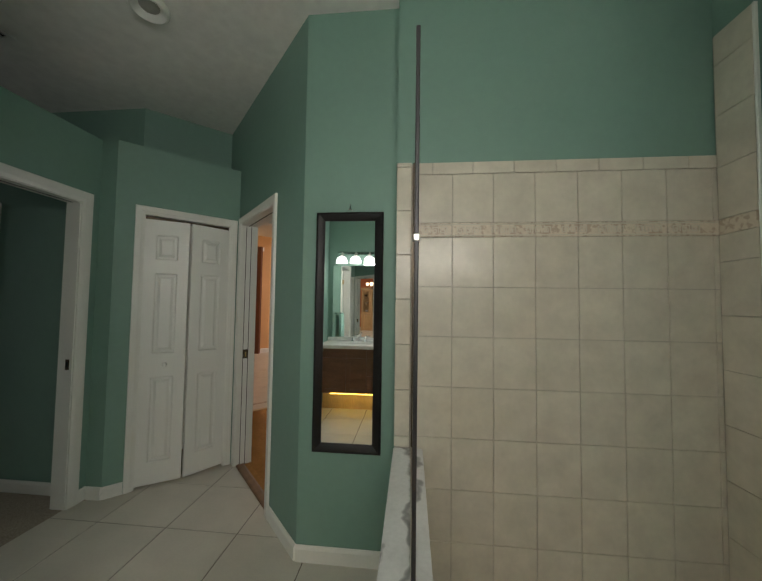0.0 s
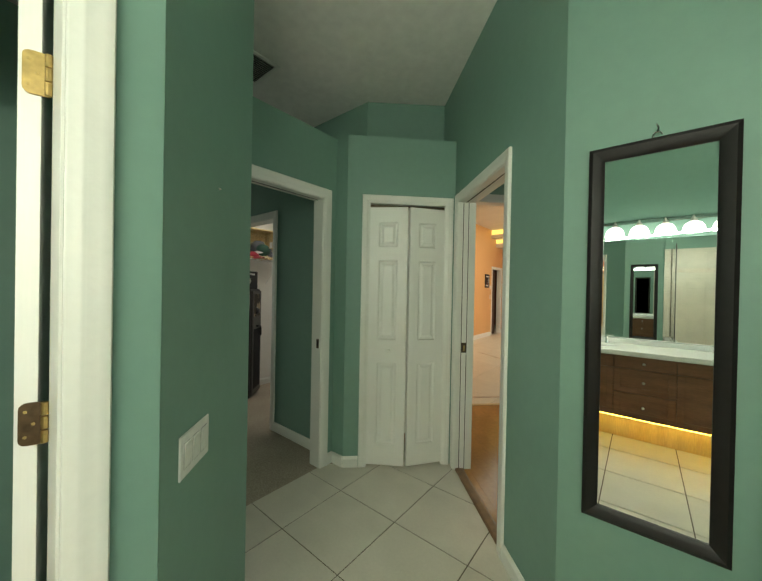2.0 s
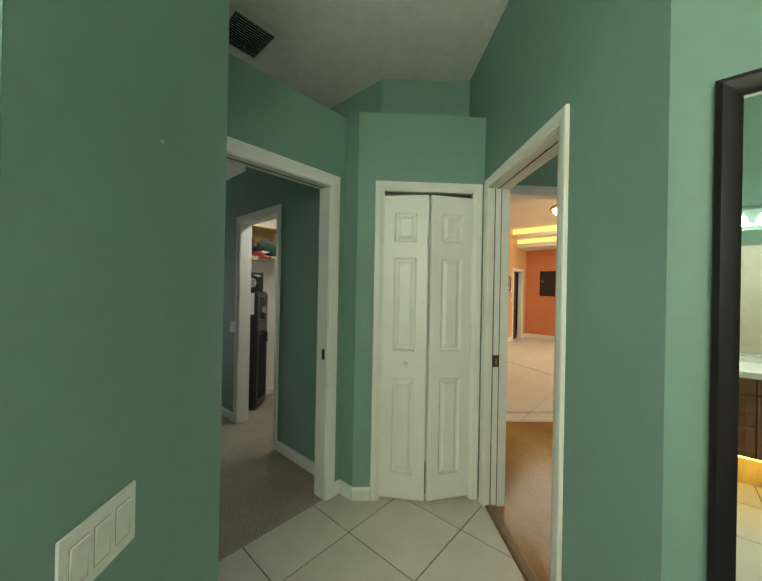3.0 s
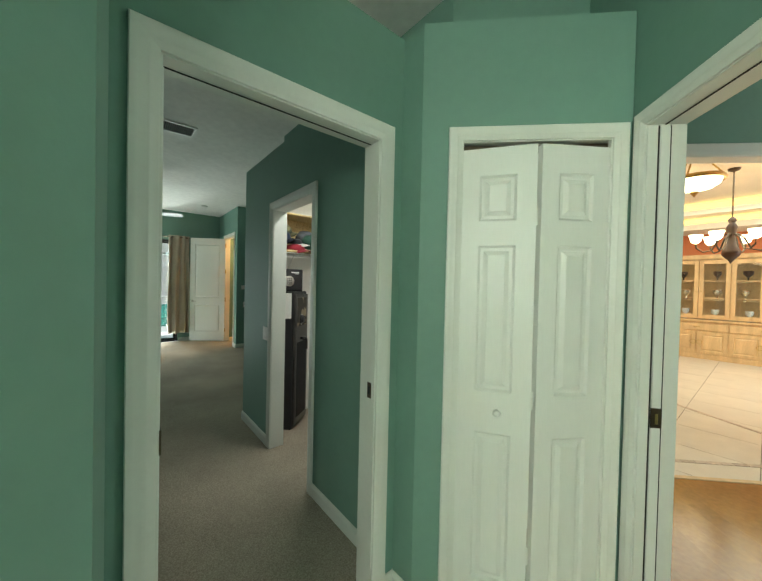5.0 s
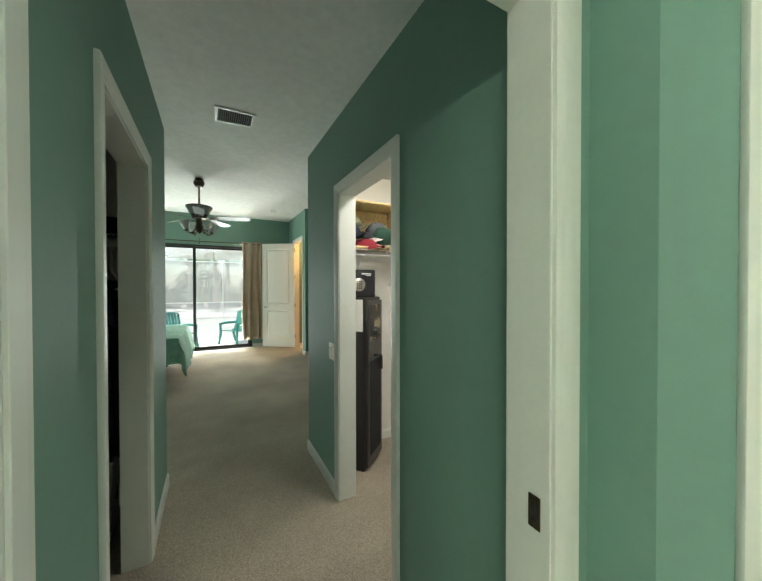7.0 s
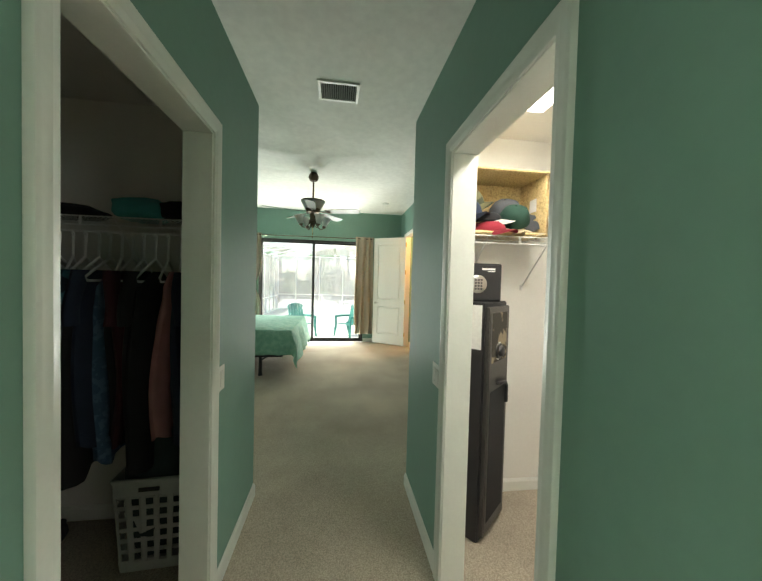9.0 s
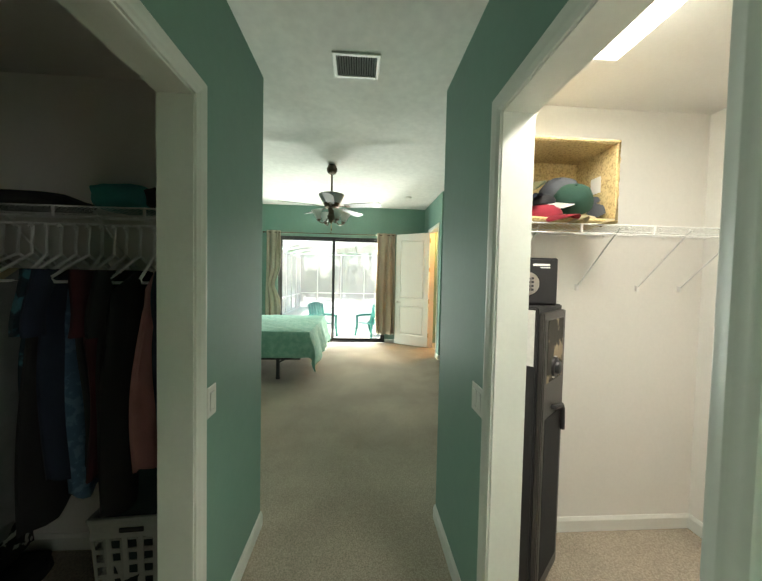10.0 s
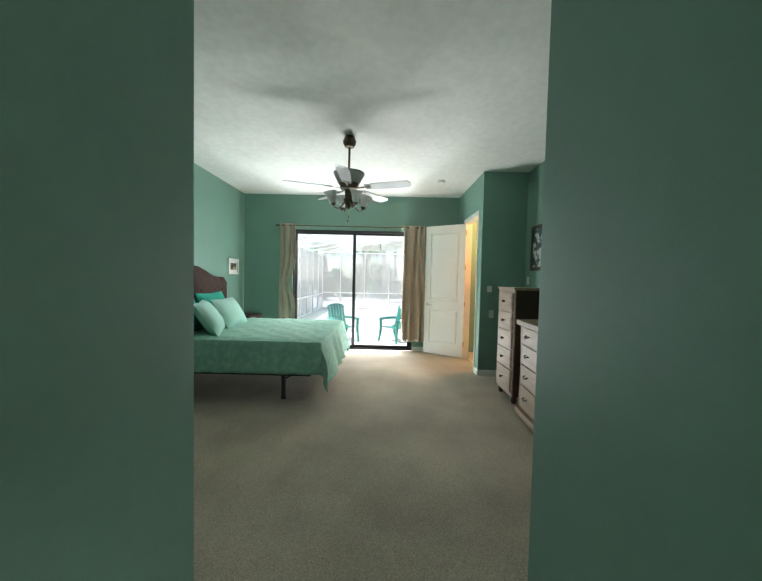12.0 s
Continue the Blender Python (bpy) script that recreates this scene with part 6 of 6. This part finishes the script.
thr = tagged(new("trim_threshold"), "brown wooden threshold strip at the doorway", "threshold", kind="structure")
thr.matrix_world = r_ld.frame
bm = B()
prof = [(-0.005, 0.0), (-0.008, 0.008), (-0.020, 0.011), (-0.055, 0.011), (-0.070, 0.008), (-0.074, 0.0)]
rows = [[bm.verts.new((s, y, z + 0.0005)) for y, z in prof] for s in (0.482, 1.236)]
for k in range(len(prof) - 1):
    bm.faces.new((rows[0][k], rows[0][k + 1], rows[1][k + 1], rows[1][k]))
bm.faces.new([rows[i][k] for i, k in ((0, 0), (1, 0), (1, 5), (0, 5))])
bm.faces.new(rows[0]), bm.faces.new(rows[1][::-1])
part("strip", bm, material("brown_threshold_wood", (0.20, 0.11, 0.05), 0.4, var=0.2, scale=20), thr)

# great room shell
GX0, GX1, GY1 = -3.10, 4.5, 12.0
wall("wall_great_far", (GX1, GY1), (GX0, GY1), 3.6, 0.12, ORANGE, ORANGE, label="orange painted great room wall")
r_gl = wall("wall_great_left", (GX0, GY1), (GX0, 9.3), 3.6, 0.12, TAN, TAN, [(0.35, 1.10, 0, 2.05)], label="tan orange wall with a doorway")
casing("trim_great_door", r_gl, 0.35, 1.10, 2.05, 0.12, 0.07)
wall("wall_great_bend", (GX0, 9.3), (-4.6, 7.8), 3.6, 0.12, TAN, TAN, label="tan orange diagonal wall")
wall("wall_great_west", (-4.6, 7.8), (-4.6, 4.6), 3.6, 0.12, TAN, TAN, label="tan orange wall")
wall("wall_great_south", (-4.6, 4.6), (-1.9, 4.6), 3.6, 0.12, TAN, TAN, label="tan orange wall", cut=(0, 0.5))
wall("wall_great_east", (GX1, 5.0), (GX1, GY1), 3.6, 0.12, ORANGE, ORANGE, label="orange painted great room wall")
wall("wall_great_south_east", (1.9, 7.55), (GX1, 7.55), 3.6, 0.12, ORANGE, ORANGE, label="orange painted great room wall")
UMBER = material("umber_wall_paint", (0.16, 0.06, 0.03), 0.6, var=0.06, scale=1)
for nm, a, b in (("wall_side_room_west", (-5.2, 14.0), (-5.2, 9.0)), ("wall_side_room_north", (-3.22, 13.9), (-5.2, 13.9)), ("wall_side_room_south", (-5.2, 9.1), (-3.22, 9.1)), ("wall_side_room_east", (-3.22, 12.1), (-3.22, 13.9))):
    wall(nm, a, b, 2.9, 0.1, UMBER, UMBER, label="dark brown wall of the room beyond")
setting("floor_side_room", box(B(), -5.2, -3.1, 9.1, 13.9, -0.06, -0.003), CARPET, "beige carpet of the room beyond", "carpet")
setting("ceiling_side_room", box(B(), -5.2, -3.22, 9.1, 13.9, 2.8, 2.9), CEILM, "white ceiling of the room beyond", "ceiling")
for run, a, b in ((r_gl, 0, 0.27), (r_gl, 1.18, 2.7), (Run((GX1, GY1), (GX0, GY1)), 0.0, 7.6), (Run((GX0, 9.3), (-4.6, 7.8)), 0, 2.1)):
    baseboard(run, a, b, 0.12, 0.016)


def soffit_ring(name, x0, x1, y0, y1, inset, z0, z1, mat, label):
    bm = B()
    i = inset
    # the south band ends at the slanting wall of the opening
    south = clip([(x0, y0), (x1, y0), (x1, y0 + i), (x0, y0 + i)], *r_w2.at(0, -0.14)[:2], -r_w2.n.x, -r_w2.n.y)
    prism(bm, south, z0, z1)
    for b in ((x0, x1, y1 - i, y1), (x0, x0 + i, y0 + i, y1 - i), (x1 - i, x1, y0 + i, y1 - i)):
        box(bm, *b, z0, z1)
    return setting(name, bm, mat, label, "ceiling")


CREAM = material("cream_ceiling_paint", (0.80, 0.76, 0.66), 0.7, var=0.03, bump=0.03)
soffit_ring("ceiling_tray_low", -4.7, 4.6, 5.3, 12.1, 0.95, 2.74, 2.86, CREAM, "cream soffit of the tray ceiling")
soffit_ring("ceiling_tray_middle", -4.7, 4.6, 5.3, 12.1, 1.35, 2.98, 3.08, CREAM, "cream step of the tray ceiling")
setting("ceiling_tray_top", box(B(), -4.7, 4.6, 4.5, 12.1, 3.22, 3.3), CREAM, "cream top of the tray ceiling", "ceiling")
soffit_ring("trim_cove_low", -3.80, 3.70, 6.2, 11.2, 0.035, 2.865, 2.975, COVE, "yellow painted band of the tray ceiling, set to glow")
soffit_ring("trim_cove_high", -3.40, 3.30, 6.6, 10.8, 0.035, 3.085, 3.215, COVE, "yellow painted band of the tray ceiling, set to glow")


def china_cabinet():
    x0, x1, yf = -1.75, 2.05, 11.45
    top = thing("china_cabinet", Matrix.Translation((x0, yf, 0)), "golden wooden china cabinet with glass doors", "china cabinet")
    w, d = x1 - x0, GY1 - yf - 0.03
    part("base", box(B(), 0, w, 0.02, d, 0.0, 0.80, 0.004), PINE, top)
    part("counter", box(B(), -0.03, w + 0.03, -0.02, d, 0.8005, 0.84, 0.006, 2), PINE, top)
    part("plinth", box(B(), -0.015, w + 0.015, 0.0, 0.0195, 0.0, 0.10, 0.004), PINE, top)
    part("hutch_back", box(B(), 0, w, d - 0.02, d, 0.8405, 2.14), PINE, top)
    part("hutch_side", box(B(), 0, 0.025, 0.14, d - 0.0205, 0.8405, 2.14), PINE, top)
    part("hutch_side", box(B(), w - 0.025, w, 0.14, d - 0.0205, 0.8405, 2.14), PINE, top)
    part("cornice", box(B(), -0.05, w + 0.05, 0.08, d, 2.1405, 2.24, 0.02, 2), PINE, top)
    for z in (1.25, 1.65):
        part("shelf", box(B(), 0.025, w - 0.025, 0.17, d - 0.021, z, z + 0.015), PINE, top)
    n = 8
    cw = w / n
    for k in range(n):
        a = k * cw
        dr = part("glass_door", box(B(), a + 0.004, a + 0.075, 0.115, 0.138, 0.86, 2.13, 0.003), PINE, top)
        for b in ((a + cw - 0.075, a + cw - 0.004, 0.86, 2.13), (a + 0.075, a + cw - 0.075, 0.86, 0.95), (a + 0.075, a + cw - 0.075, 2.04, 2.13)):
            part("door_rail", box(B(), b[0], b[1], 0.115, 0.138, b[2], b[3], 0.002), PINE, dr)
        for z in (1.30, 1.67):
            part("glazing_bar", box(B(), a + 0.075, a + cw - 0.075, 0.120, 0.134, z, z + 0.018), PINE, dr)
        p = part("pane", box(B(), a + 0.075, a + cw - 0.075, 0.125, 0.129, 0.95, 2.04), PANE, dr)
        p.visible_shadow = False
        knob(dr, Matrix.Translation((a + (0.04 if k % 2 else cw - 0.04), 0.115, 1.45)) @ Euler((radians(90), 0, 0)).to_matrix().to_4x4(), BRASS, 0.012)
        dr = part("cupboard_door", moulded_leaf(cw - 0.02, 0.46, 0.02, [(0.06, cw - 0.08, 0.06, 0.40)]), PINE, top, m=Matrix.Translation((a + 0.01, 0.0, 0.12)))
        x = a + (0.05 if k % 2 else cw - 0.05)
        part("ring_pull", tube(B(), [(0.045 * math.cos(q), -0.012, 0.045 * math.sin(q)) for q in [j * math.pi / 7 for j in range(15)]], 0.007, 6), BRASS, top, "brass ring pull", smooth=True, m=Matrix.Translation((x, 0.0, 0.36)))
        if k % 2 == 0:
            dr = part("drawer", box(B(), a + 0.01, a + 2 * cw - 0.01, 0.0, 0.0195, 0.61, 0.77, 0.004), PINE, top)
            part("drawer_pull", tube(B(), [(a + cw - 0.05, 0, 0.69), (a + cw, -0.03, 0.68), (a + cw + 0.05, 0, 0.69)], 0.007, 6), BRASS, dr, smooth=True)
        for z, mt in ((0.8405, SOLID), (1.2655, CHROME), (1.6655, DARKWOOD)):
            r = 0.05 + 0.03 * random.random()
            dish = thing("glassware", Matrix.Translation((x0 + a + cw / 2 + random.uniform(-0.04, 0.04), yf + 0.30, z)), "small vase or glass standing in the china cabinet", "glassware", "glassware in the cabinet")
            part("bowl", lathe(B(), [(r * 0.6, 0.0), (r * 0.2, 0.02), (r * 0.18, 0.08), (r, 0.15), (r * 1.05, 0.22), (r * 0.9, 0.22)], 12), mt, dish, smooth=True)


china_cabinet()
picture(Run((GX1, GY1), (GX0, GY1)).frame @ Matrix.Translation((GX1 + 2.28, 0, 1.70)), 0.80, 0.76, BLACKF, DARKART, "dark canvas picture on the orange wall", 0.02)
picture(r_gl.frame @ Matrix.Translation((1.55, 0, 1.66)), 0.32, 0.40, BLACKF, DARKART, "small dark framed picture on the tan wall", 0.05, 0.03)
dd = thing("panel_door", r_gl.frame @ Matrix.Translation((0.37, -0.10, 0.01)), "dark reddish brown panel door, half open", "door")
part("door_leaf", moulded_leaf(0.40, 2.02, 0.035, [(0.08, 0.32, 1.1, 1.85), (0.08, 0.32, 0.2, 0.9)]), DARKWOOD, dd, m=Matrix.Translation((0.30, 0, 0)))
switch_plate(r_gl, 1.27, 1.18, 1, "white switch plate on the tan wall")
switch_plate(r_gl, 1.27, 1.48, 1, "white thermostat on the tan wall")


def chandelier():
    top = thing("chandelier", Matrix.Translation((-0.66, 8.6, 0)), "carved bronze chandelier with lit amber glass cups", "chandelier")
    part("canopy", lathe(B(), [(0.07, 3.218), (0.06, 3.19), (0.012, 3.17)], 18), BRONZE, top, smooth=True)
    part("chain", tube(B(), [(0, 0, 3.18), (0, 0, 2.50)], 0.010, 6), BRONZE, top)
    part("stem", lathe(B(), [(0.02, 2.52), (0.05, 2.48), (0.03, 2.44), (0.06, 2.38), (0.045, 2.30), (0.04, 2.22), (0.06, 2.10), (0.10, 2.03), (0.095, 1.97), (0.04, 1.91), (0.02, 1.88), (0.004, 1.85)], 20), DARKWOOD, top, smooth=True)
    for k in range(6):
        a = radians(60 * k + 10)
        c, s = math.cos(a), math.sin(a)
        arm = part("arm", tube(B(), [(r * c, r * s, z) for r, z in ((0.05, 2.28), (0.12, 2.22), (0.20, 2.05), (0.29, 2.03), (0.36, 2.09), (0.37, 2.16))], 0.011, 8), BRONZE, top, smooth=True)
        part("cup", lathe(B(), [(0.02, 0.0), (0.055, 0.03), (0.068, 0.08), (0.082, 0.13), (0.078, 0.13), (0.05, 0.04), (0.006, 0.015)], 18), WARMBULB, arm, "lit amber glass cup", smooth=True, m=Matrix.Translation((0.37 * c, 0.37 * s, 2.16)))


def bowl_pendant():
    top = thing("pendant_light", Matrix.Translation((-0.86, 6.75, -0.10)), "brass semi-flush light with a lit glass bowl", "pendant light")
    part("canopy", lathe(B(), [(0.09, 3.318), (0.08, 3.16), (0.03, 3.10)], 20), BRASS, top, smooth=True)
    for k in range(3):
        a = radians(120 * k)
        part("arm", tube(B(), [(0.03 * math.cos(a), 0.03 * math.sin(a), 3.10), (0.12 * math.cos(a), 0.12 * math.sin(a), 2.95), (0.235 * math.cos(a), 0.235 * math.sin(a), 2.79)], 0.009, 6), BRASS, top, smooth=True)
    part("rim", lathe(B(), [(0.215, 2.765), (0.25, 2.755), (0.262, 2.775), (0.25, 2.80), (0.22, 2.795)], 30), BRASS, top, "aged brass rim", smooth=True)
    part("bowl", lathe(B(), [(0.222, 2.765), (0.205, 2.72), (0.15, 2.68), (0.03, 2.655), (0.004, 2.655)], 30), WARMBULB, top, "lit frosted glass bowl", smooth=True)
    part("finial", lathe(B(), [(0.03, 2.655), (0.04, 2.64), (0.015, 2.61), (0.004, 2.59)], 12), BRASS, top, smooth=True)


chandelier()
bowl_pendant()
# added area lamps fill the room; the east one has no window behind it
lamp("great_room_lamp", "AREA", look((-0.6, 9.0, 3.15), (-0.6, 9.0, 0)), 22, (1.0, 0.92, 0.78), (3.5, 3.0))
lamp("great_room_side_fill", "AREA", look((4.3, 9.3, 1.5), (0, 9.3, 1.2)), 26, (1.0, 0.98, 0.93), (2.4, 2.0))


# ---------- outside ----------
def adirondack(m, label):
    top = thing("patio_chair", m, label, "chair", "chairs on the patio")
    for k in range(5):
        part("seat_slat", box(B(), -0.24, 0.24, -0.22 + 0.09 * k, -0.14 + 0.09 * k, 0.36 - 0.012 * k, 0.378 - 0.012 * k, 0.004), CHAIRP, top)
    for k in range(6):
        x = -0.20 + 0.08 * k
        h = 0.50 + 0.09 * math.cos((k - 2.5) * 0.5)
        part("back_slat", box(B(), x - 0.034, x + 0.034, -0.012, 0.012, 0, h, 0.006), CHAIRP, top, m=Matrix.Translation((0, 0.22, 0.33)) @ Euler((radians(-18), 0, 0)).to_matrix().to_4x4())
    part("back_rail", tube(B(), [(0.25 * math.sin(radians(a)), 0.37 + 0.02 * math.cos(radians(a)), 0.80 + 0.10 * math.cos(radians(a))) for a in range(-80, 81, 16)], 0.018, 6), CHAIRP, top, smooth=True)
    for sx in (-1, 1):
        part("arm", tube(B(), [(sx * 0.28, -0.26, 0.56), (sx * 0.30, 0.0, 0.57), (sx * 0.26, 0.30, 0.56)], 0.032, 8), CHAIRP, top, smooth=True)
        part("front_leg", tube(B(), [(sx * 0.28, -0.24, 0.56), (sx * 0.27, -0.24, 0.3), (sx * 0.30, -0.28, 0.0)], 0.032, 8), CHAIRP, top, smooth=True)
        part("back_leg", tube(B(), [(sx * 0.25, 0.20, 0.36), (sx * 0.28, 0.34, 0.0)], 0.032, 8), CHAIRP, top, smooth=True)


adirondack(pose(-10.73, 1.29, -0.15, 0, 0, 128), "teal plastic patio chair on the bright deck")
adirondack(pose(-10.83, 2.60, -0.15, 0, 0, 46), "teal plastic patio chair beside the sliding door")


def pool_cage():
    top = thing("pool_cage", Matrix.Translation((-11.6, -0.9, -0.15)), "white aluminium pool cage with screen posts", "pool cage")
    for k in range(8):
        part("post", box(B(), -1.1 * k - 0.03, -1.1 * k + 0.03, -0.03, 0.03, 0, 2.7, 0.004), CAGE, top)
    for z in (0.03, 0.75, 2.67):
        part("rail", box(B(), -7.7, 0, -0.025, 0.025, z - 0.025, z + 0.025), CAGE, top)
    for k in range(7):
        part("post", box(B(), -7.73, -7.67, 0.9 + 1.25 * k, 0.96 + 1.25 * k, 0, 2.9, 0.004), CAGE, top)
    for z in (0.03, 0.80, 2.85):
        part("rail", box(B(), -7.725, -7.675, 0.03, 9.0, z - 0.025, z + 0.025), CAGE, top)
    for k in range(6):
        part("roof_beam", tube(B(), [(-1.3 * k, 0, 2.7), (-1.3 * k - 0.3, 4.5, 3.6), (-1.3 * k, 9, 2.9)], 0.03, 5), CAGE, top)
    for k in range(7):
        part("screen", box(B(), -1.1 * k - 1.06, -1.1 * k - 0.04, -0.002, 0.002, 0.06, 2.64), SCREEN, top, "pale insect screen, thickened to haze the view")
    for k in range(7):
        part("screen", box(B(), -7.702, -7.698, -0.3 + 1.25 * k, 0.89 + 1.25 * k, 0.06, 2.82), SCREEN, top, "pale insect screen, thickened to haze the view")
    for k in range(3):
        part("screen", box(B(), -7.6, 0.0, 3.0 * k + 0.02, 3.0 * k + 2.98, 2.95, 2.954), SCREEN, top, "pale insect screen, thickened to haze the view")
    setting("wall_neighbour", box(B(), -19.3, -11.2, -1.6, -1.45, -0.1, 2.6), CAGE, "pale house wall beside the patio", "wall")


pool_cage()


def palm(pos, h, label, seed):
    rnd = random.Random(seed)
    top = thing("palm_tree", Matrix.Translation(pos), label, "palm tree", "palms behind the patio")
    lean = rnd.uniform(-0.3, 0.3)
    pts = [(lean * t * t, 0.1 * math.sin(3 * t), h * t) for t in [k / 8 for k in range(9)]]
    bm = B()
    prev = None
    for k, (x, y, z) in enumerate(pts):
        r = 0.17 - 0.06 * k / 8 + 0.015 * (k % 2)
        ring = [bm.verts.new((x + r * math.cos(a), y + r * math.sin(a), z)) for a in [q * math.pi / 5 for q in range(10)]]
        if prev:
            for q in range(10):
                bm.faces.new((prev[q], prev[(q + 1) % 10], ring[(q + 1) % 10], ring[q]))
        prev = ring
    part("trunk", bm, BARK, top, smooth=True)
    bm = B()
    for f in range(22):
        a = rnd.uniform(0, 6.28)
        up = rnd.uniform(-0.2, 0.9)
        ln = rnd.uniform(1.2, 1.9)
        spine = []
        for k in range(10):
            t = k / 9
            spine.append(Vector((pts[-1][0] + math.cos(a) * ln * t, pts[-1][1] + math.sin(a) * ln * t, h + up * ln * t - 0.9 * t * t * ln)))
        side = Vector((-math.sin(a), math.cos(a), 0))
        for k in range(1, 10):
            for sg in (-1, 1):
                w = 0.42 * math.sin(math.pi * min(1, 0.15 + k / 10)) + 0.08
                p = spine[k]
                d = (spine[k] - spine[k - 1]).normalized()
                tip = p + side * sg * w + d * 0.18 - Vector((0, 0, 0.12 + 0.1 * rnd.random()))
                bm.faces.new([bm.verts.new(v) for v in (p, p + d * 0.05, tip, p - d * 0.03)])
    part("crown", bm, LEAF, top)


for i, (x, y, h) in enumerate(((-24, 2.2, 3.6), (-25, 4.0, 4.2), (-23.5, 5.6, 3.2), (-27, 0.6, 4.0), (-26, 7.5, 4.5), (-24.5, -1.8, 3.8), (-28, 3.0, 5.0))):
    palm((x, y, -0.2), h, "green palm behind the pool cage", i)


def hedge():
    rnd = random.Random(5)
    bm = B()
    for k in range(5200):
        y = rnd.uniform(-9, 14)
        z = rnd.random() ** 0.8 * (2.6 + 0.9 * math.sin(y * 1.3) + 0.5 * math.sin(y * 3.1))
        x = -29 + rnd.uniform(-1, 1)
        s = rnd.uniform(0.10, 0.28)
        n = Vector((rnd.gauss(0, 1), rnd.gauss(0, 1), rnd.gauss(0, 1))).normalized()
        t = n.orthogonal().normalized() * s
        b = n.cross(t)
        c = Vector((x, y, z - 0.2))
        bm.faces.new([bm.verts.new(c + v) for v in (t, b * 0.5, -t, -b * 0.5)])
    tagged(link_mesh("hedge", bm, HEDGE), "dense green shrubs behind the patio", "hedge", kind="stuff")


hedge()
tile_floor("floor_great_tile", [(*r_w2.at(0, -0.03)[:2], -r_w2.n.x, -r_w2.n.y), (0, 4.6, 0, 1)], -4.6, 2.2, 4.6, 12.0, -0.3, 5.2, 0.61, "cream tile floor of the great room")
bm = B()
prism(bm, [(2.2, 7.6), (4.5, 7.6), (4.5, 12), (2.2, 12)], -0.06, 0.0)
setting("floor_great_side", bm, TILE, "cream tile floor of the great room", "tile floor")
def inlay(p0, p1, label):
    """Narrow mosaic strip laid in the tile floor, in short pieces."""
    run = Run(p0, p1)
    strip = tagged(new("floor_inlay"), label, "floor inlay", kind="structure")
    strip.matrix_world = run.frame
    n = int(run.long / 0.10)
    for k in range(n):
        part("inlay_piece", box(B(), k * 0.10 + 0.002, k * 0.10 + 0.098, -0.022, 0.022, -0.002, 0.004, 0.001), INLAY, strip)


INLAY = material("taupe_mosaic_stone", (0.47, 0.40, 0.32), 0.5, var=0.2, scale=30, rand=0.2)
inlay((0.9, 7.05), (-1.35, 4.80), "taupe mosaic strip in the tile floor by the opening")
inlay((-2.3, 7.95), (0.9, 6.15), "taupe mosaic strip across the tile floor")
# ---------- floor tiles, last because of their number ----------
BATH_EDGES_NORTH = [(-1.405, 0, 1, 0), (*r_ld.at(0, -0.03)[:2], r_ld.n.x, r_ld.n.y), (*r_bif.at(0, -0.05)[:2], r_bif.n.x, r_bif.n.y)]
tile_floor("floor_vestibule_tile", BATH_EDGES_NORTH + [(0, 2.407, 0, 1)], -1.405, EASTX, 2.4, 3.4, -0.618, 2.557, 0.457, "cream ceramic floor tiles with dark grout", 0.007)
tile_floor("floor_bath_tile", [(-1.405, 0, 1, 0), (0, SOUTHY, 0, 1), (0, 2.407, 0, -1), (EASTX, 0, -1, 0)], -1.405, EASTX, SOUTHY, 2.5, -0.618, 2.557, 0.457, "cream ceramic floor tiles with dark grout", 0.007)
